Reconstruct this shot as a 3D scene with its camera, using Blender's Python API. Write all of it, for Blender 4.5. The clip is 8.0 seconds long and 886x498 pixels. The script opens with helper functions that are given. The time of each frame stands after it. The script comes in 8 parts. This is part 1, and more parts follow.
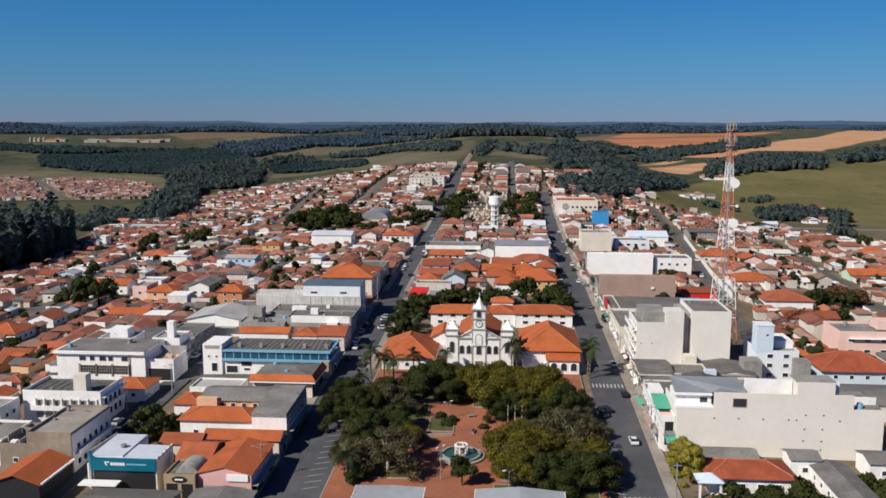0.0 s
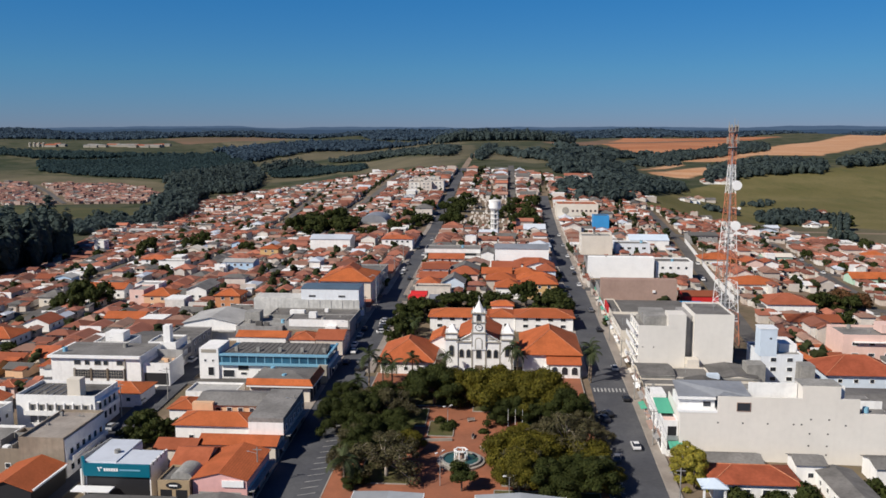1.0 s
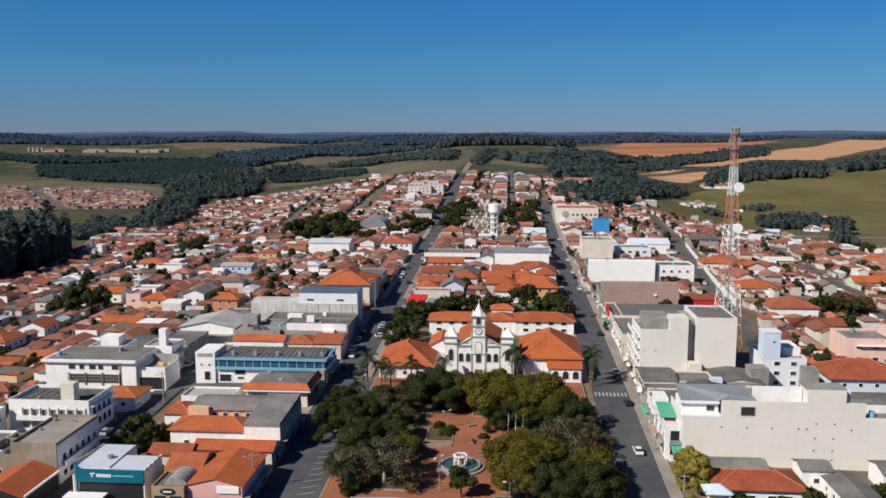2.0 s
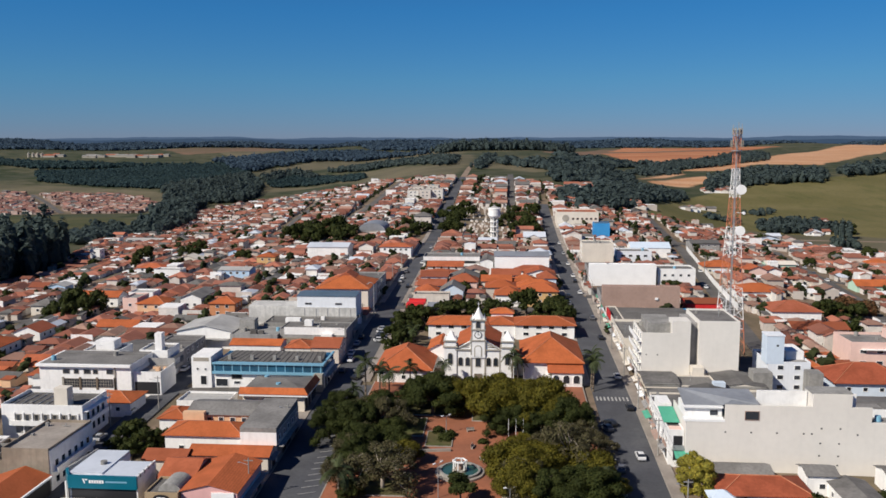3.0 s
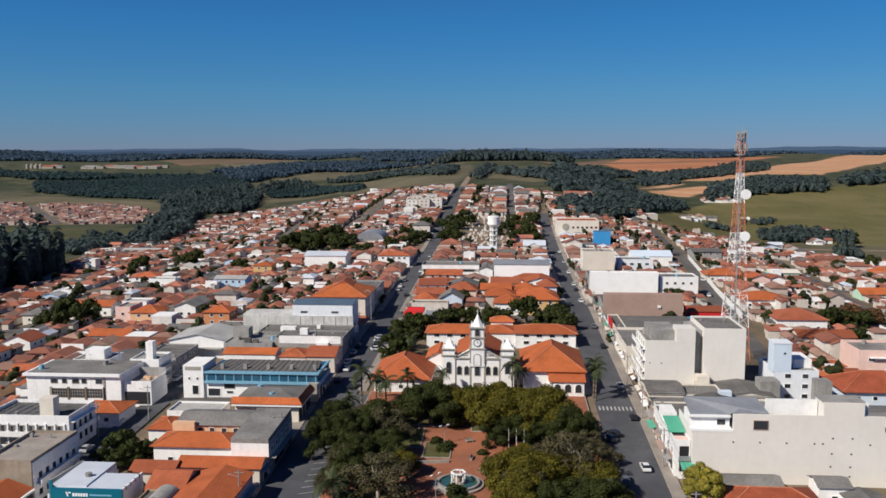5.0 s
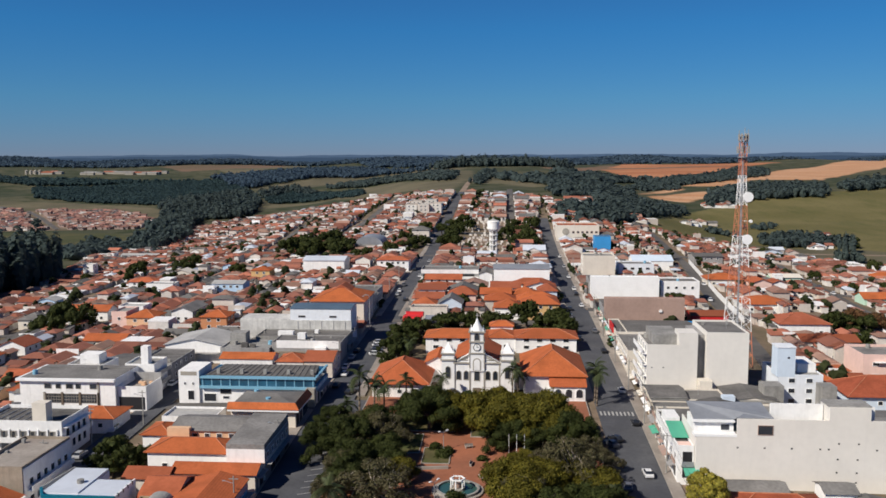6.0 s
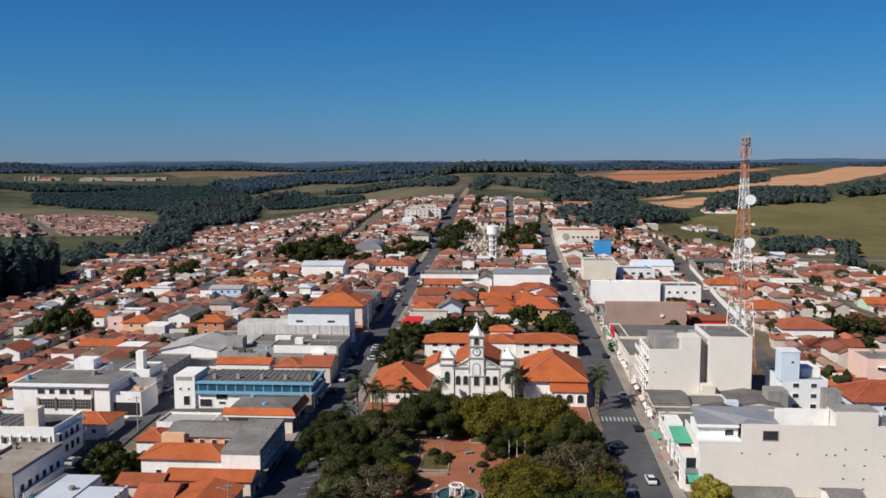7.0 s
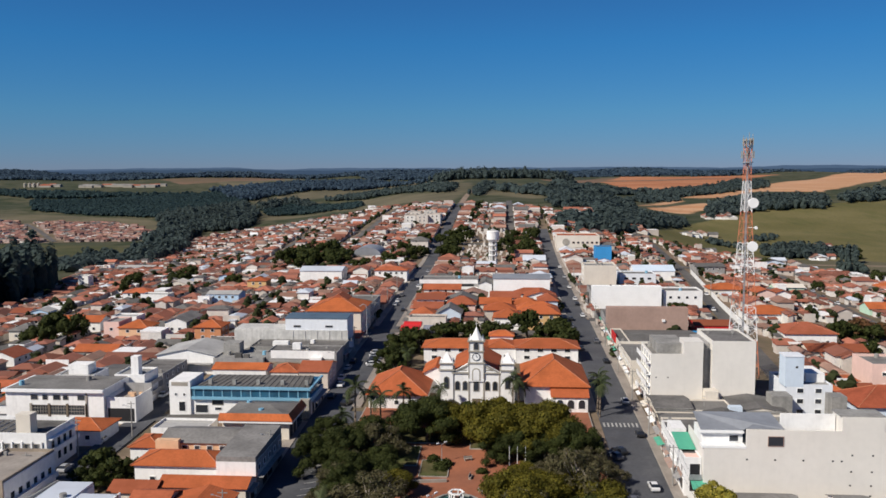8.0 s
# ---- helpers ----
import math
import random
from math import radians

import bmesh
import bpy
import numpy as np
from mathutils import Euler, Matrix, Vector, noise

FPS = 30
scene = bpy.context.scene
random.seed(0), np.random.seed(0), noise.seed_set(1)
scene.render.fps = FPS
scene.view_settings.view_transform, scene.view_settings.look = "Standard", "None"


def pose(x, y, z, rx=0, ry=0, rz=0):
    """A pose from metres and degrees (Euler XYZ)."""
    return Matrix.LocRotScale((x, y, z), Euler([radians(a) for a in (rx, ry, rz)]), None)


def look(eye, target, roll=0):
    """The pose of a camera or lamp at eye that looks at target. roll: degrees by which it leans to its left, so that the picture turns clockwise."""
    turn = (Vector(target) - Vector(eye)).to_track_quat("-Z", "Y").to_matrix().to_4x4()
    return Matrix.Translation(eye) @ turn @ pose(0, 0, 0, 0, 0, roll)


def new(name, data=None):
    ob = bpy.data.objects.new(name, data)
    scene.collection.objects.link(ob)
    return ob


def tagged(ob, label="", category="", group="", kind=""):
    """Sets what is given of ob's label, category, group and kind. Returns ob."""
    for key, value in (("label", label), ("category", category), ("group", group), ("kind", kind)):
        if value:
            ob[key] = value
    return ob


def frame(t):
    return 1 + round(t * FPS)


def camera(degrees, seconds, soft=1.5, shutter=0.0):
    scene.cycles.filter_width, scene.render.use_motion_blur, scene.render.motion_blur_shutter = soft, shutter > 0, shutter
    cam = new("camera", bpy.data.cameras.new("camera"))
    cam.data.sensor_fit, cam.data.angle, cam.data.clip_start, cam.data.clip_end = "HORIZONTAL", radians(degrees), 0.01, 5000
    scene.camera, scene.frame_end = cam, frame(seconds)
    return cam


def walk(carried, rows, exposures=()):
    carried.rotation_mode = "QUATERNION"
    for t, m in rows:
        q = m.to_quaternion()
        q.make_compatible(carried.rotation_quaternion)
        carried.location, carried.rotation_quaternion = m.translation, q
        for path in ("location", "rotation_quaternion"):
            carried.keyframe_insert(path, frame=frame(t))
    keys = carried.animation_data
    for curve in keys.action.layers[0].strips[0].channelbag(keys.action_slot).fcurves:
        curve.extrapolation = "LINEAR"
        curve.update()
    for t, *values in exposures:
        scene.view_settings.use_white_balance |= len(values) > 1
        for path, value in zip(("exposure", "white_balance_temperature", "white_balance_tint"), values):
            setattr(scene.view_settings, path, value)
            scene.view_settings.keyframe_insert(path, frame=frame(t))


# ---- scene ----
cam = camera(56.0, 8.0, 1.6)
# seconds, place in metres, then tilt, lean and turn in degrees
PATH = [
    (0.0, 0.00, 0.00, 70.00, 81.552, -0.000, 4.400),
    (0.5, -0.04, 1.28, 69.45, 81.728, 0.016, 4.389),
    (1.0, -0.07, 2.57, 68.91, 81.905, 0.033, 4.379),
    (1.5, -0.10, 3.86, 68.36, 82.085, 0.050, 4.368),
    (2.2, -0.12, 5.67, 67.60, 82.340, 0.074, 4.354),
    (3.0, -0.14, 7.75, 66.73, 82.639, 0.102, 4.339),
    (3.5, -0.15, 9.06, 66.18, 82.831, 0.119, 4.329),
    (4.0, -0.15, 10.37, 65.63, 83.026, 0.136, 4.319),
    (4.5, -0.16, 11.68, 65.08, 83.225, 0.153, 4.309),
    (5.2, -0.17, 13.53, 64.31, 83.512, 0.176, 4.295),
    (6.0, -0.19, 15.64, 63.42, 83.853, 0.201, 4.277),
    (6.5, -0.21, 16.98, 62.86, 84.073, 0.216, 4.266),
    (7.0, -0.23, 18.31, 62.29, 84.298, 0.230, 4.254),
    (7.5, -0.26, 19.65, 61.73, 84.531, 0.242, 4.242),
    (8.0, -0.30, 21.00, 61.15, 84.770, 0.254, 4.229),
]
walk(cam, [(t, pose(*row)) for t, *row in PATH], [(0.0, 0.0), (8.0, 0.0)])

# ---- world and sun ----
SUN_HIGH, SUN_FROM = radians(39), radians(229)  # height; clockwise from the street's direction
world = bpy.data.worlds.new("world")
scene.world = world
world.use_nodes = True
wn = world.node_tree.nodes
sky = wn.new("ShaderNodeTexSky")
sky.sky_type, sky.sun_disc = "NISHITA", False
sky.sun_elevation, sky.sun_rotation = SUN_HIGH, SUN_FROM
sky.altitude, sky.air_density, sky.dust_density, sky.ozone_density = 600, 1.0, 0.0, 8.5
wn["Background"].inputs["Strength"].default_value = 0.050
tint = wn.new("ShaderNodeMix")
tint.data_type, tint.blend_type = "RGBA", "MULTIPLY"
tint.inputs[0].default_value = 1.0
high = wn.new("ShaderNodeSeparateXYZ")
shade_of = wn.new("ShaderNodeValToRGB")  # hazier grey-blue at the horizon, clearer blue above
stops = shade_of.color_ramp.elements
stops[0].position, stops[0].color = 0.0, (0.66, 0.78, 1.24, 1)
stops[1].position, stops[1].color = 0.45, (0.56, 0.80, 1.22, 1)
for place, shade in ((0.07, (0.56, 1.02, 1.33, 1)), (0.15, (0.40, 1.10, 1.48, 1))):
    stops.new(place).color = shade
world.node_tree.links.new(wn.new("ShaderNodeTexCoord").outputs["Generated"], high.inputs[0])
world.node_tree.links.new(high.outputs["Z"], shade_of.inputs[0])
world.node_tree.links.new(shade_of.outputs[0], tint.inputs[7])
world.node_tree.links.new(sky.outputs["Color"], tint.inputs[6])
side = wn.new("ShaderNodeMapRange")  # deeper away from the sun
for slot, value in zip((1, 2, 3, 4), (-0.5, 0.5, 1.05, 0.89)):
    side.inputs[slot].default_value = value
deep = wn.new("ShaderNodeVectorMath")
deep.operation = "SCALE"
world.node_tree.links.new(high.outputs["X"], side.inputs[0])
world.node_tree.links.new(side.outputs[0], deep.inputs["Scale"])
world.node_tree.links.new(tint.outputs[2], deep.inputs[0])
world.node_tree.links.new(deep.outputs[0], wn["Background"].inputs["Color"])
sun_from = Vector((math.sin(SUN_FROM) * math.cos(SUN_HIGH), math.cos(SUN_FROM) * math.cos(SUN_HIGH), math.sin(SUN_HIGH)))
sun = new("sun", bpy.data.lights.new("sun", "SUN"))
sun.data.energy, sun.data.angle, sun.data.color = 5.2, radians(0.6), (1.0, 0.93, 0.82)
sun.matrix_world = look(sun_from * 300, (0, 0, 0))


# ---- materials ----
def mat(name, col, rough=0.85, second=None, stain=0.35, big=0.12, fine=2.5, bump=0.25, metal=0.0, vary=0.0, by="object", spec=0.3, streaks=0.0, thin=0.0, courses=0.0):
    """A weathered surface: two scales of stains, fine relief, and a change of tone from one thing (or island) to the next."""
    m = bpy.data.materials.new(name)
    m.use_nodes = True
    n, k = m.node_tree.nodes, m.node_tree.links
    bsdf = n["Principled BSDF"]
    geo = n.new("ShaderNodeNewGeometry")

    def noise_of(scale, detail, vec=None):
        t = n.new("ShaderNodeTexNoise")
        t.inputs["Scale"].default_value, t.inputs["Detail"].default_value = scale, detail
        k.new(vec or geo.outputs["Position"], t.inputs["Vector"])
        return t.outputs["Fac"]

    def mix(a, b, fac, kind="MIX"):
        x = n.new("ShaderNodeMix")
        x.data_type, x.blend_type = "RGBA", kind
        for slot, value in ((x.inputs[0], fac), (x.inputs[6], a), (x.inputs[7], b)):
            if isinstance(value, bpy.types.NodeSocket):
                k.new(value, slot)
            else:
                slot.default_value = value if isinstance(value, float) else (*value, 1)
        return x.outputs[2]

    def ramp(v, lo, hi):
        r = n.new("ShaderNodeMapRange")
        r.inputs[1].default_value, r.inputs[2].default_value = lo, hi
        k.new(v, r.inputs[0])
        return r.outputs[0]

    base = col
    if second:
        if by == "object":
            pick = n.new("ShaderNodeObjectInfo").outputs["Random"]
        elif by == "island":
            pick = geo.outputs["Random Per Island"]
        else:
            pick = ramp(noise_of(big * 0.6, 3), 0.38, 0.62)
        base = mix(col, second, pick)
    if vary:
        who = geo.outputs["Random Per Island"] if by == "island" else n.new("ShaderNodeObjectInfo").outputs["Random"]
        h = n.new("ShaderNodeHueSaturation")
        r = n.new("ShaderNodeMapRange")
        r.inputs[3].default_value, r.inputs[4].default_value = 1 - vary, 1 + vary
        w = n.new("ShaderNodeMath")
        w.operation = "FRACT"
        times = n.new("ShaderNodeMath")
        times.operation, times.inputs[1].default_value = "MULTIPLY", 7.31
        k.new(who, times.inputs[0]), k.new(times.outputs[0], w.inputs[0]), k.new(w.outputs[0], r.inputs[0])
        k.new(r.outputs[0], h.inputs["Value"])
        if isinstance(base, tuple):
            h.inputs["Color"].default_value = (*base, 1)
        else:
            k.new(base, h.inputs["Color"])
        base = h.outputs["Color"]
    dark = tuple(c * 0.45 for c in col)
    f = n.new("ShaderNodeMath")
    f.operation, f.inputs[1].default_value = "MULTIPLY", stain
    k.new(ramp(noise_of(big, 5), 0.42, 0.68), f.inputs[0])
    base = mix(base, dark, f.outputs[0])
    f2 = n.new("ShaderNodeMath")
    f2.operation, f2.inputs[1].default_value = "MULTIPLY", stain * 0.8
    fine_out = noise_of(fine, 4)
    k.new(ramp(fine_out, 0.4, 0.75), f2.inputs[0])
    base = mix(base, dark, f2.outputs[0])
    if streaks:
        s = n.new("ShaderNodeMapping")
        s.inputs["Scale"].default_value = (1.6, 1.6, 0.12)
        k.new(geo.outputs["Position"], s.inputs[0])
        f3 = n.new("ShaderNodeMath")
        f3.operation, f3.inputs[1].default_value = "MULTIPLY", streaks
        k.new(ramp(noise_of(0.8, 4, s.outputs[0]), 0.5, 0.75), f3.inputs[0])
        base = mix(base, dark, f3.outputs[0])
    if courses:  # rows of tiles, level along the slope
        w = n.new("ShaderNodeTexWave")
        w.bands_direction = "Z"
        w.inputs["Scale"].default_value, w.inputs["Distortion"].default_value, w.inputs["Detail"].default_value, w.inputs["Detail Scale"].default_value = 2.4, 1.2, 2.0, 1.5
        k.new(geo.outputs["Position"], w.inputs["Vector"])
        f4 = n.new("ShaderNodeMath")
        f4.operation, f4.inputs[1].default_value = "MULTIPLY", courses
        k.new(ramp(w.outputs["Fac"], 0.45, 0.0), f4.inputs[0])
        base = mix(base, dark, f4.outputs[0])
    if isinstance(base, tuple):
        bsdf.inputs["Base Color"].default_value = (*base, 1)
    else:
        k.new(base, bsdf.inputs["Base Color"])
    bsdf.inputs["Roughness"].default_value, bsdf.inputs["Metallic"].default_value = rough, metal
    bsdf.inputs["Specular IOR Level"].default_value = spec
    if thin:  # leaves let some light through
        x, t = n.new("ShaderNodeMixShader"), n.new("ShaderNodeBsdfTranslucent")
        x.inputs[0].default_value = thin
        k.new(base, t.inputs["Color"]), k.new(bsdf.outputs[0], x.inputs[1]), k.new(t.outputs[0], x.inputs[2])
        k.new(x.outputs[0], n["Material Output"].inputs["Surface"])
    if bump:
        b = n.new("ShaderNodeBump")
        b.inputs["Strength"].default_value, b.inputs["Distance"].default_value = bump, 0.15
        k.new(fine_out, b.inputs["Height"])
        k.new(b.outputs[0], bsdf.inputs["Normal"])
    return m


CLAY = mat("clay_tile", (0.52, 0.138, 0.054), 0.9, (0.30, 0.092, 0.052), 0.55, 0.22, 1.1, 0.5, vary=0.32, courses=0.5)
CLAY_NEW = mat("new_clay_tile", (0.57, 0.152, 0.046), 0.88, (0.43, 0.108, 0.040), 0.55, 0.25, 1.8, 0.4, vary=0.1, courses=0.45)
RUST = mat("weathered_red_tile", (0.44, 0.105, 0.045), 0.9, (0.34, 0.085, 0.042), 0.65, 0.3, 1.4, 0.4, vary=0.1, courses=0.45)
RIDGE_TILE = mat("mortared_ridge_tile", (0.52, 0.20, 0.105), 0.9, (0.42, 0.155, 0.085), 0.5, 0.5, 2.0, 0.2)
# distant tiles: dulled in colour to stand for haze
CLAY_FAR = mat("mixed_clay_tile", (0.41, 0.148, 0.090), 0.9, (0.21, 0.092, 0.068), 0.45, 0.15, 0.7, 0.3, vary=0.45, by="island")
# suburb tiles: greyer and pinker still, haze put into the colour
CLAY_DULL = mat("hazed_clay_tile", (0.40, 0.20, 0.155), 0.9, (0.27, 0.14, 0.115), 0.45, 0.15, 0.7, 0.3, vary=0.4, by="island")
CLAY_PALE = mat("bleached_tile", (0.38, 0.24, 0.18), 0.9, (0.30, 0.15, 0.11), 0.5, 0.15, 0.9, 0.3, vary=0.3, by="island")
SLATE = mat("fibre_cement_roof", (0.150, 0.143, 0.134), 0.9, (0.240, 0.230, 0.218), 0.5, 0.15, 1.5, 0.3, vary=0.2)
CONCRETE = mat("bare_concrete", (0.34, 0.33, 0.31), 0.9, None, 0.6, 0.2, 1.5, 0.3, streaks=0.5)
DARK_ROOF = mat("dark_weathered_roof", (0.12, 0.115, 0.11), 0.92, (0.2, 0.19, 0.18), 0.5, 0.2, 1.2, 0.3)
METAL_ROOF = mat("pale_metal_roof", (0.62, 0.66, 0.72), 0.45, None, 0.2, 0.1, 0.6, 0.1, spec=0.5)
DULL_SHEET = mat("dull_metal_roof", (0.40, 0.43, 0.46), 0.55, (0.32, 0.33, 0.34), 0.3, 0.1, 0.6, 0.1, spec=0.4)
PALE_SHEET = mat("pale_grey_sheet", (0.46, 0.45, 0.43), 0.7, None, 0.4, 0.15, 0.9, 0.15)
GREY_METAL = mat("grey_metal_roof", (0.27, 0.285, 0.31), 0.5, None, 0.3, 0.15, 0.9, 0.15, spec=0.5)
BLUE_ROOF = mat("blue_metal_roof", (0.10, 0.15, 0.20), 0.5, None, 0.3, 0.15, 0.9, 0.15, spec=0.5)
STUCCO = mat("white_stucco", (0.87, 0.86, 0.84), 0.9, None, 0.16, 0.25, 1.0, 0.08, streaks=0.2)
CREAM = mat("cream_stucco", (0.72, 0.66, 0.57), 0.9, None, 0.15, 0.2, 1.0, 0.1, streaks=0.1)
STAINED = mat("stained_pale_render", (0.62, 0.61, 0.58), 0.92, None, 0.45, 0.25, 1.2, 0.15, streaks=0.5)
BLANK = mat("pale_grey_render", (0.74, 0.705, 0.65), 0.92, None, 0.10, 0.12, 0.8, 0.08, streaks=0.05)
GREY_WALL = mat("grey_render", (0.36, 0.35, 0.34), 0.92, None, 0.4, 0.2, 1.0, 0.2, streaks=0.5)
WALLS = mat("painted_render", (0.80, 0.77, 0.72), 0.9, (0.58, 0.49, 0.41), 0.3, 0.3, 1.2, 0.1, vary=0.12, streaks=0.3)
WALLS_FAR = mat("mixed_render", (0.80, 0.77, 0.72), 0.9, (0.52, 0.44, 0.38), 0.3, 0.3, 1.2, 0.1, vary=0.15, by="island")
PINK = mat("pink_stucco", (0.74, 0.42, 0.40), 0.9, None, 0.15, 0.2, 1.0, 0.1, streaks=0.1)
# suburb walls: dulled and darkened in colour for the distance's haze
DULL_PINK = mat("dull_pinkish_render", (0.46, 0.34, 0.30), 0.9, (0.32, 0.24, 0.21), 0.3, 0.3, 1.2, 0.1, vary=0.15, by="island")
TERRACOTTA = mat("terracotta_stucco", (0.58, 0.26, 0.13), 0.9, None, 0.2, 0.2, 1.0, 0.1, streaks=0.1)
SKY_WALL = mat("sky_blue_stucco", (0.47, 0.64, 0.82), 0.9, None, 0.12, 0.2, 1.0, 0.1, streaks=0.1)
PALE_PINK = mat("pale_pink_stucco", (0.78, 0.55, 0.48), 0.9, None, 0.15, 0.2, 1.0, 0.1, streaks=0.1)
PEACH = mat("peach_stucco", (0.74, 0.47, 0.29), 0.9, None, 0.2, 0.2, 1.0, 0.1, streaks=0.1)
MINT = mat("mint_stucco", (0.50, 0.70, 0.56), 0.9, None, 0.15, 0.2, 1.0, 0.1, streaks=0.1)
YELLOW = mat("ochre_stucco", (0.66, 0.43, 0.20), 0.9, None, 0.2, 0.2, 1.0, 0.1, streaks=0.1)
BLUE_WALL = mat("pale_blue_stucco", (0.60, 0.69, 0.79), 0.9, None, 0.12, 0.2, 1.0, 0.1, streaks=0.1)
PALE_HALL = mat("bluish_white_render", (0.76, 0.79, 0.83), 0.9, None, 0.12, 0.2, 1.0, 0.1, streaks=0.15)
BLUE_TRIM = mat("blue_cladding", (0.20, 0.42, 0.56), 0.5, None, 0.15, 0.2, 1.0, 0.05, spec=0.5)
BRIGHT_BLUE = mat("bright_blue_paint", (0.045, 0.29, 0.62), 0.6, None, 0.15, 0.2, 1.0, 0.05)
TEAL = mat("teal_panel", (0.003, 0.135, 0.20), 0.35, None, 0.08, 0.2, 1.0, 0.03, spec=0.5)
GREEN = mat("green_sheet", (0.10, 0.42, 0.28), 0.6, None, 0.2, 0.2, 1.0, 0.1)
BARE = mat("bare_brownish_render", (0.36, 0.30, 0.235), 0.92, (0.27, 0.22, 0.17), 0.5, 0.2, 1.0, 0.2, by="place", streaks=0.5)
BROWN_WALL = mat("brown_render", (0.40, 0.275, 0.225), 0.92, None, 0.25, 0.15, 1.0, 0.15, streaks=0.12)
TAN = mat("tan_stone_cladding", (0.42, 0.31, 0.19), 0.85, None, 0.3, 0.4, 2.0, 0.2)
RED = mat("red_sheet", (0.62, 0.03, 0.03), 0.55, None, 0.15, 0.2, 1.0, 0.1)
TRIM = mat("grey_trim", (0.36, 0.33, 0.28), 0.85, None, 0.2, 0.4, 2.0, 0.1)
WHITE = mat("white_paint", (0.88, 0.88, 0.87), 0.6, None, 0.1, 0.3, 1.5, 0.05)
LETTER = mat("white_letters", (0.85, 0.85, 0.85), 0.5, None, 0.02, 0.3, 1.5, 0.0)
BLACK = mat("dark_shopfront", (0.025, 0.025, 0.028), 0.5, None, 0.1, 0.3, 1.5, 0.05)
ASPHALT = mat("asphalt", (0.080, 0.083, 0.095), 0.93, (0.104, 0.106, 0.114), 0.4, 0.12, 1.2, 0.2, by="place")
DUSTY = mat("dusty_asphalt", (0.110, 0.104, 0.098), 0.93, (0.145, 0.134, 0.124), 0.4, 0.12, 1.2, 0.2, by="place")
DIRT = mat("pale_dirt", (0.30, 0.225, 0.165), 0.95, (0.23, 0.17, 0.12), 0.35, 0.08, 0.8, 0.2, by="place")
PAVING = mat("pale_paving", (0.36, 0.32, 0.28), 0.92, (0.28, 0.24, 0.21), 0.35, 0.2, 1.6, 0.2, by="place")
KERB = mat("kerb_stone", (0.36, 0.32, 0.28), 0.9, None, 0.4, 0.4, 2.0, 0.15)
BRICK_PAVE = mat("red_paving", (0.36, 0.132, 0.070), 0.92, (0.29, 0.115, 0.066), 0.35, 0.2, 1.8, 0.25, by="place")
LAWN = mat("lawn", (0.07, 0.085, 0.025), 0.95, (0.13, 0.10, 0.045), 0.4, 0.3, 1.8, 0.5, by="place")
WATER = mat("green_water", (0.035, 0.095, 0.085), 0.08, None, 0.1, 0.3, 1.5, 0.05, spec=0.5)
GLASS = mat("dark_glass", (0.03, 0.035, 0.045), 0.12, None, 0.05, 0.5, 1.0, 0.0, vary=0.4, spec=0.6)
BLUE_GLASS = mat("blue_glass", (0.02, 0.07, 0.12), 0.12, (0.03, 0.12, 0.2), 0.1, 0.4, 0.7, 0.0, by="place", spec=0.6)
STEEL = mat("galvanised_steel", (0.45, 0.46, 0.47), 0.5, None, 0.2, 0.5, 2.0, 0.05, metal=0.5)
SIGNAL_RED = mat("signal_orange_paint", (0.62, 0.22, 0.12), 0.6, None, 0.25, 0.4, 1.5, 0.05)
LEAF_DARK = mat("dark_leaves", (0.034, 0.048, 0.011), 0.75, (0.064, 0.072, 0.016), 0.5, 0.25, 0.8, 0.0, vary=0.12, by="island", spec=0.2, thin=0.25)
LEAF_MID = mat("olive_leaves", (0.088, 0.086, 0.010), 0.75, (0.185, 0.150, 0.018), 0.5, 0.25, 0.5, 0.0, vary=0.25, by="island", spec=0.2, thin=0.25)
LEAF_DRY = mat("sparse_brown_green_leaves", (0.085, 0.082, 0.034), 0.8, (0.12, 0.098, 0.05), 0.35, 0.4, 1.2, 0.0, vary=0.2, by="island", thin=0.3)
LEAF_GOLD = mat("yellow_green_leaves", (0.20, 0.19, 0.025), 0.7, (0.32, 0.25, 0.03), 0.35, 0.4, 1.2, 0.0, vary=0.4, by="island")
LEAF_BROWN = mat("rust_leaves", (0.16, 0.065, 0.028), 0.8, (0.10, 0.070, 0.028), 0.4, 0.4, 1.2, 0.0, vary=0.3, by="island", thin=0.25)
LEAF_PALM = mat("palm_leaves", (0.034, 0.050, 0.018), 0.65, (0.062, 0.074, 0.026), 0.3, 0.4, 1.2, 0.0, vary=0.3)
# woodland green is bluer and paler: distance haze put into the colour
LEAF_FAR = mat("hazed_woodland_leaves", (0.076, 0.106, 0.108), 0.85, (0.098, 0.128, 0.116), 0.4, 0.02, 0.2, 0.0, vary=0.15, by="island", spec=0.1, thin=0.45)
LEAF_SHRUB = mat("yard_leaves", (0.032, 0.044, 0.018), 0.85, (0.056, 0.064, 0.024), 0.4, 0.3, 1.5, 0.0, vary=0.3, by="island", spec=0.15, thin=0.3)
# the next three also carry haze, as added blue and paleness
LEAF_SHADE = mat("hazed_dark_leaves", (0.085, 0.118, 0.112), 0.85, (0.104, 0.134, 0.118), 0.4, 0.05, 0.4, 0.0, vary=0.15, by="island", spec=0.1, thin=0.45)
LEAF_HAZE = mat("hazed_blue_leaves", (0.068, 0.108, 0.150), 0.85, (0.080, 0.120, 0.162), 0.3, 0.01, 0.1, 0.0, vary=0.08, by="island", spec=0.1, thin=0.45)
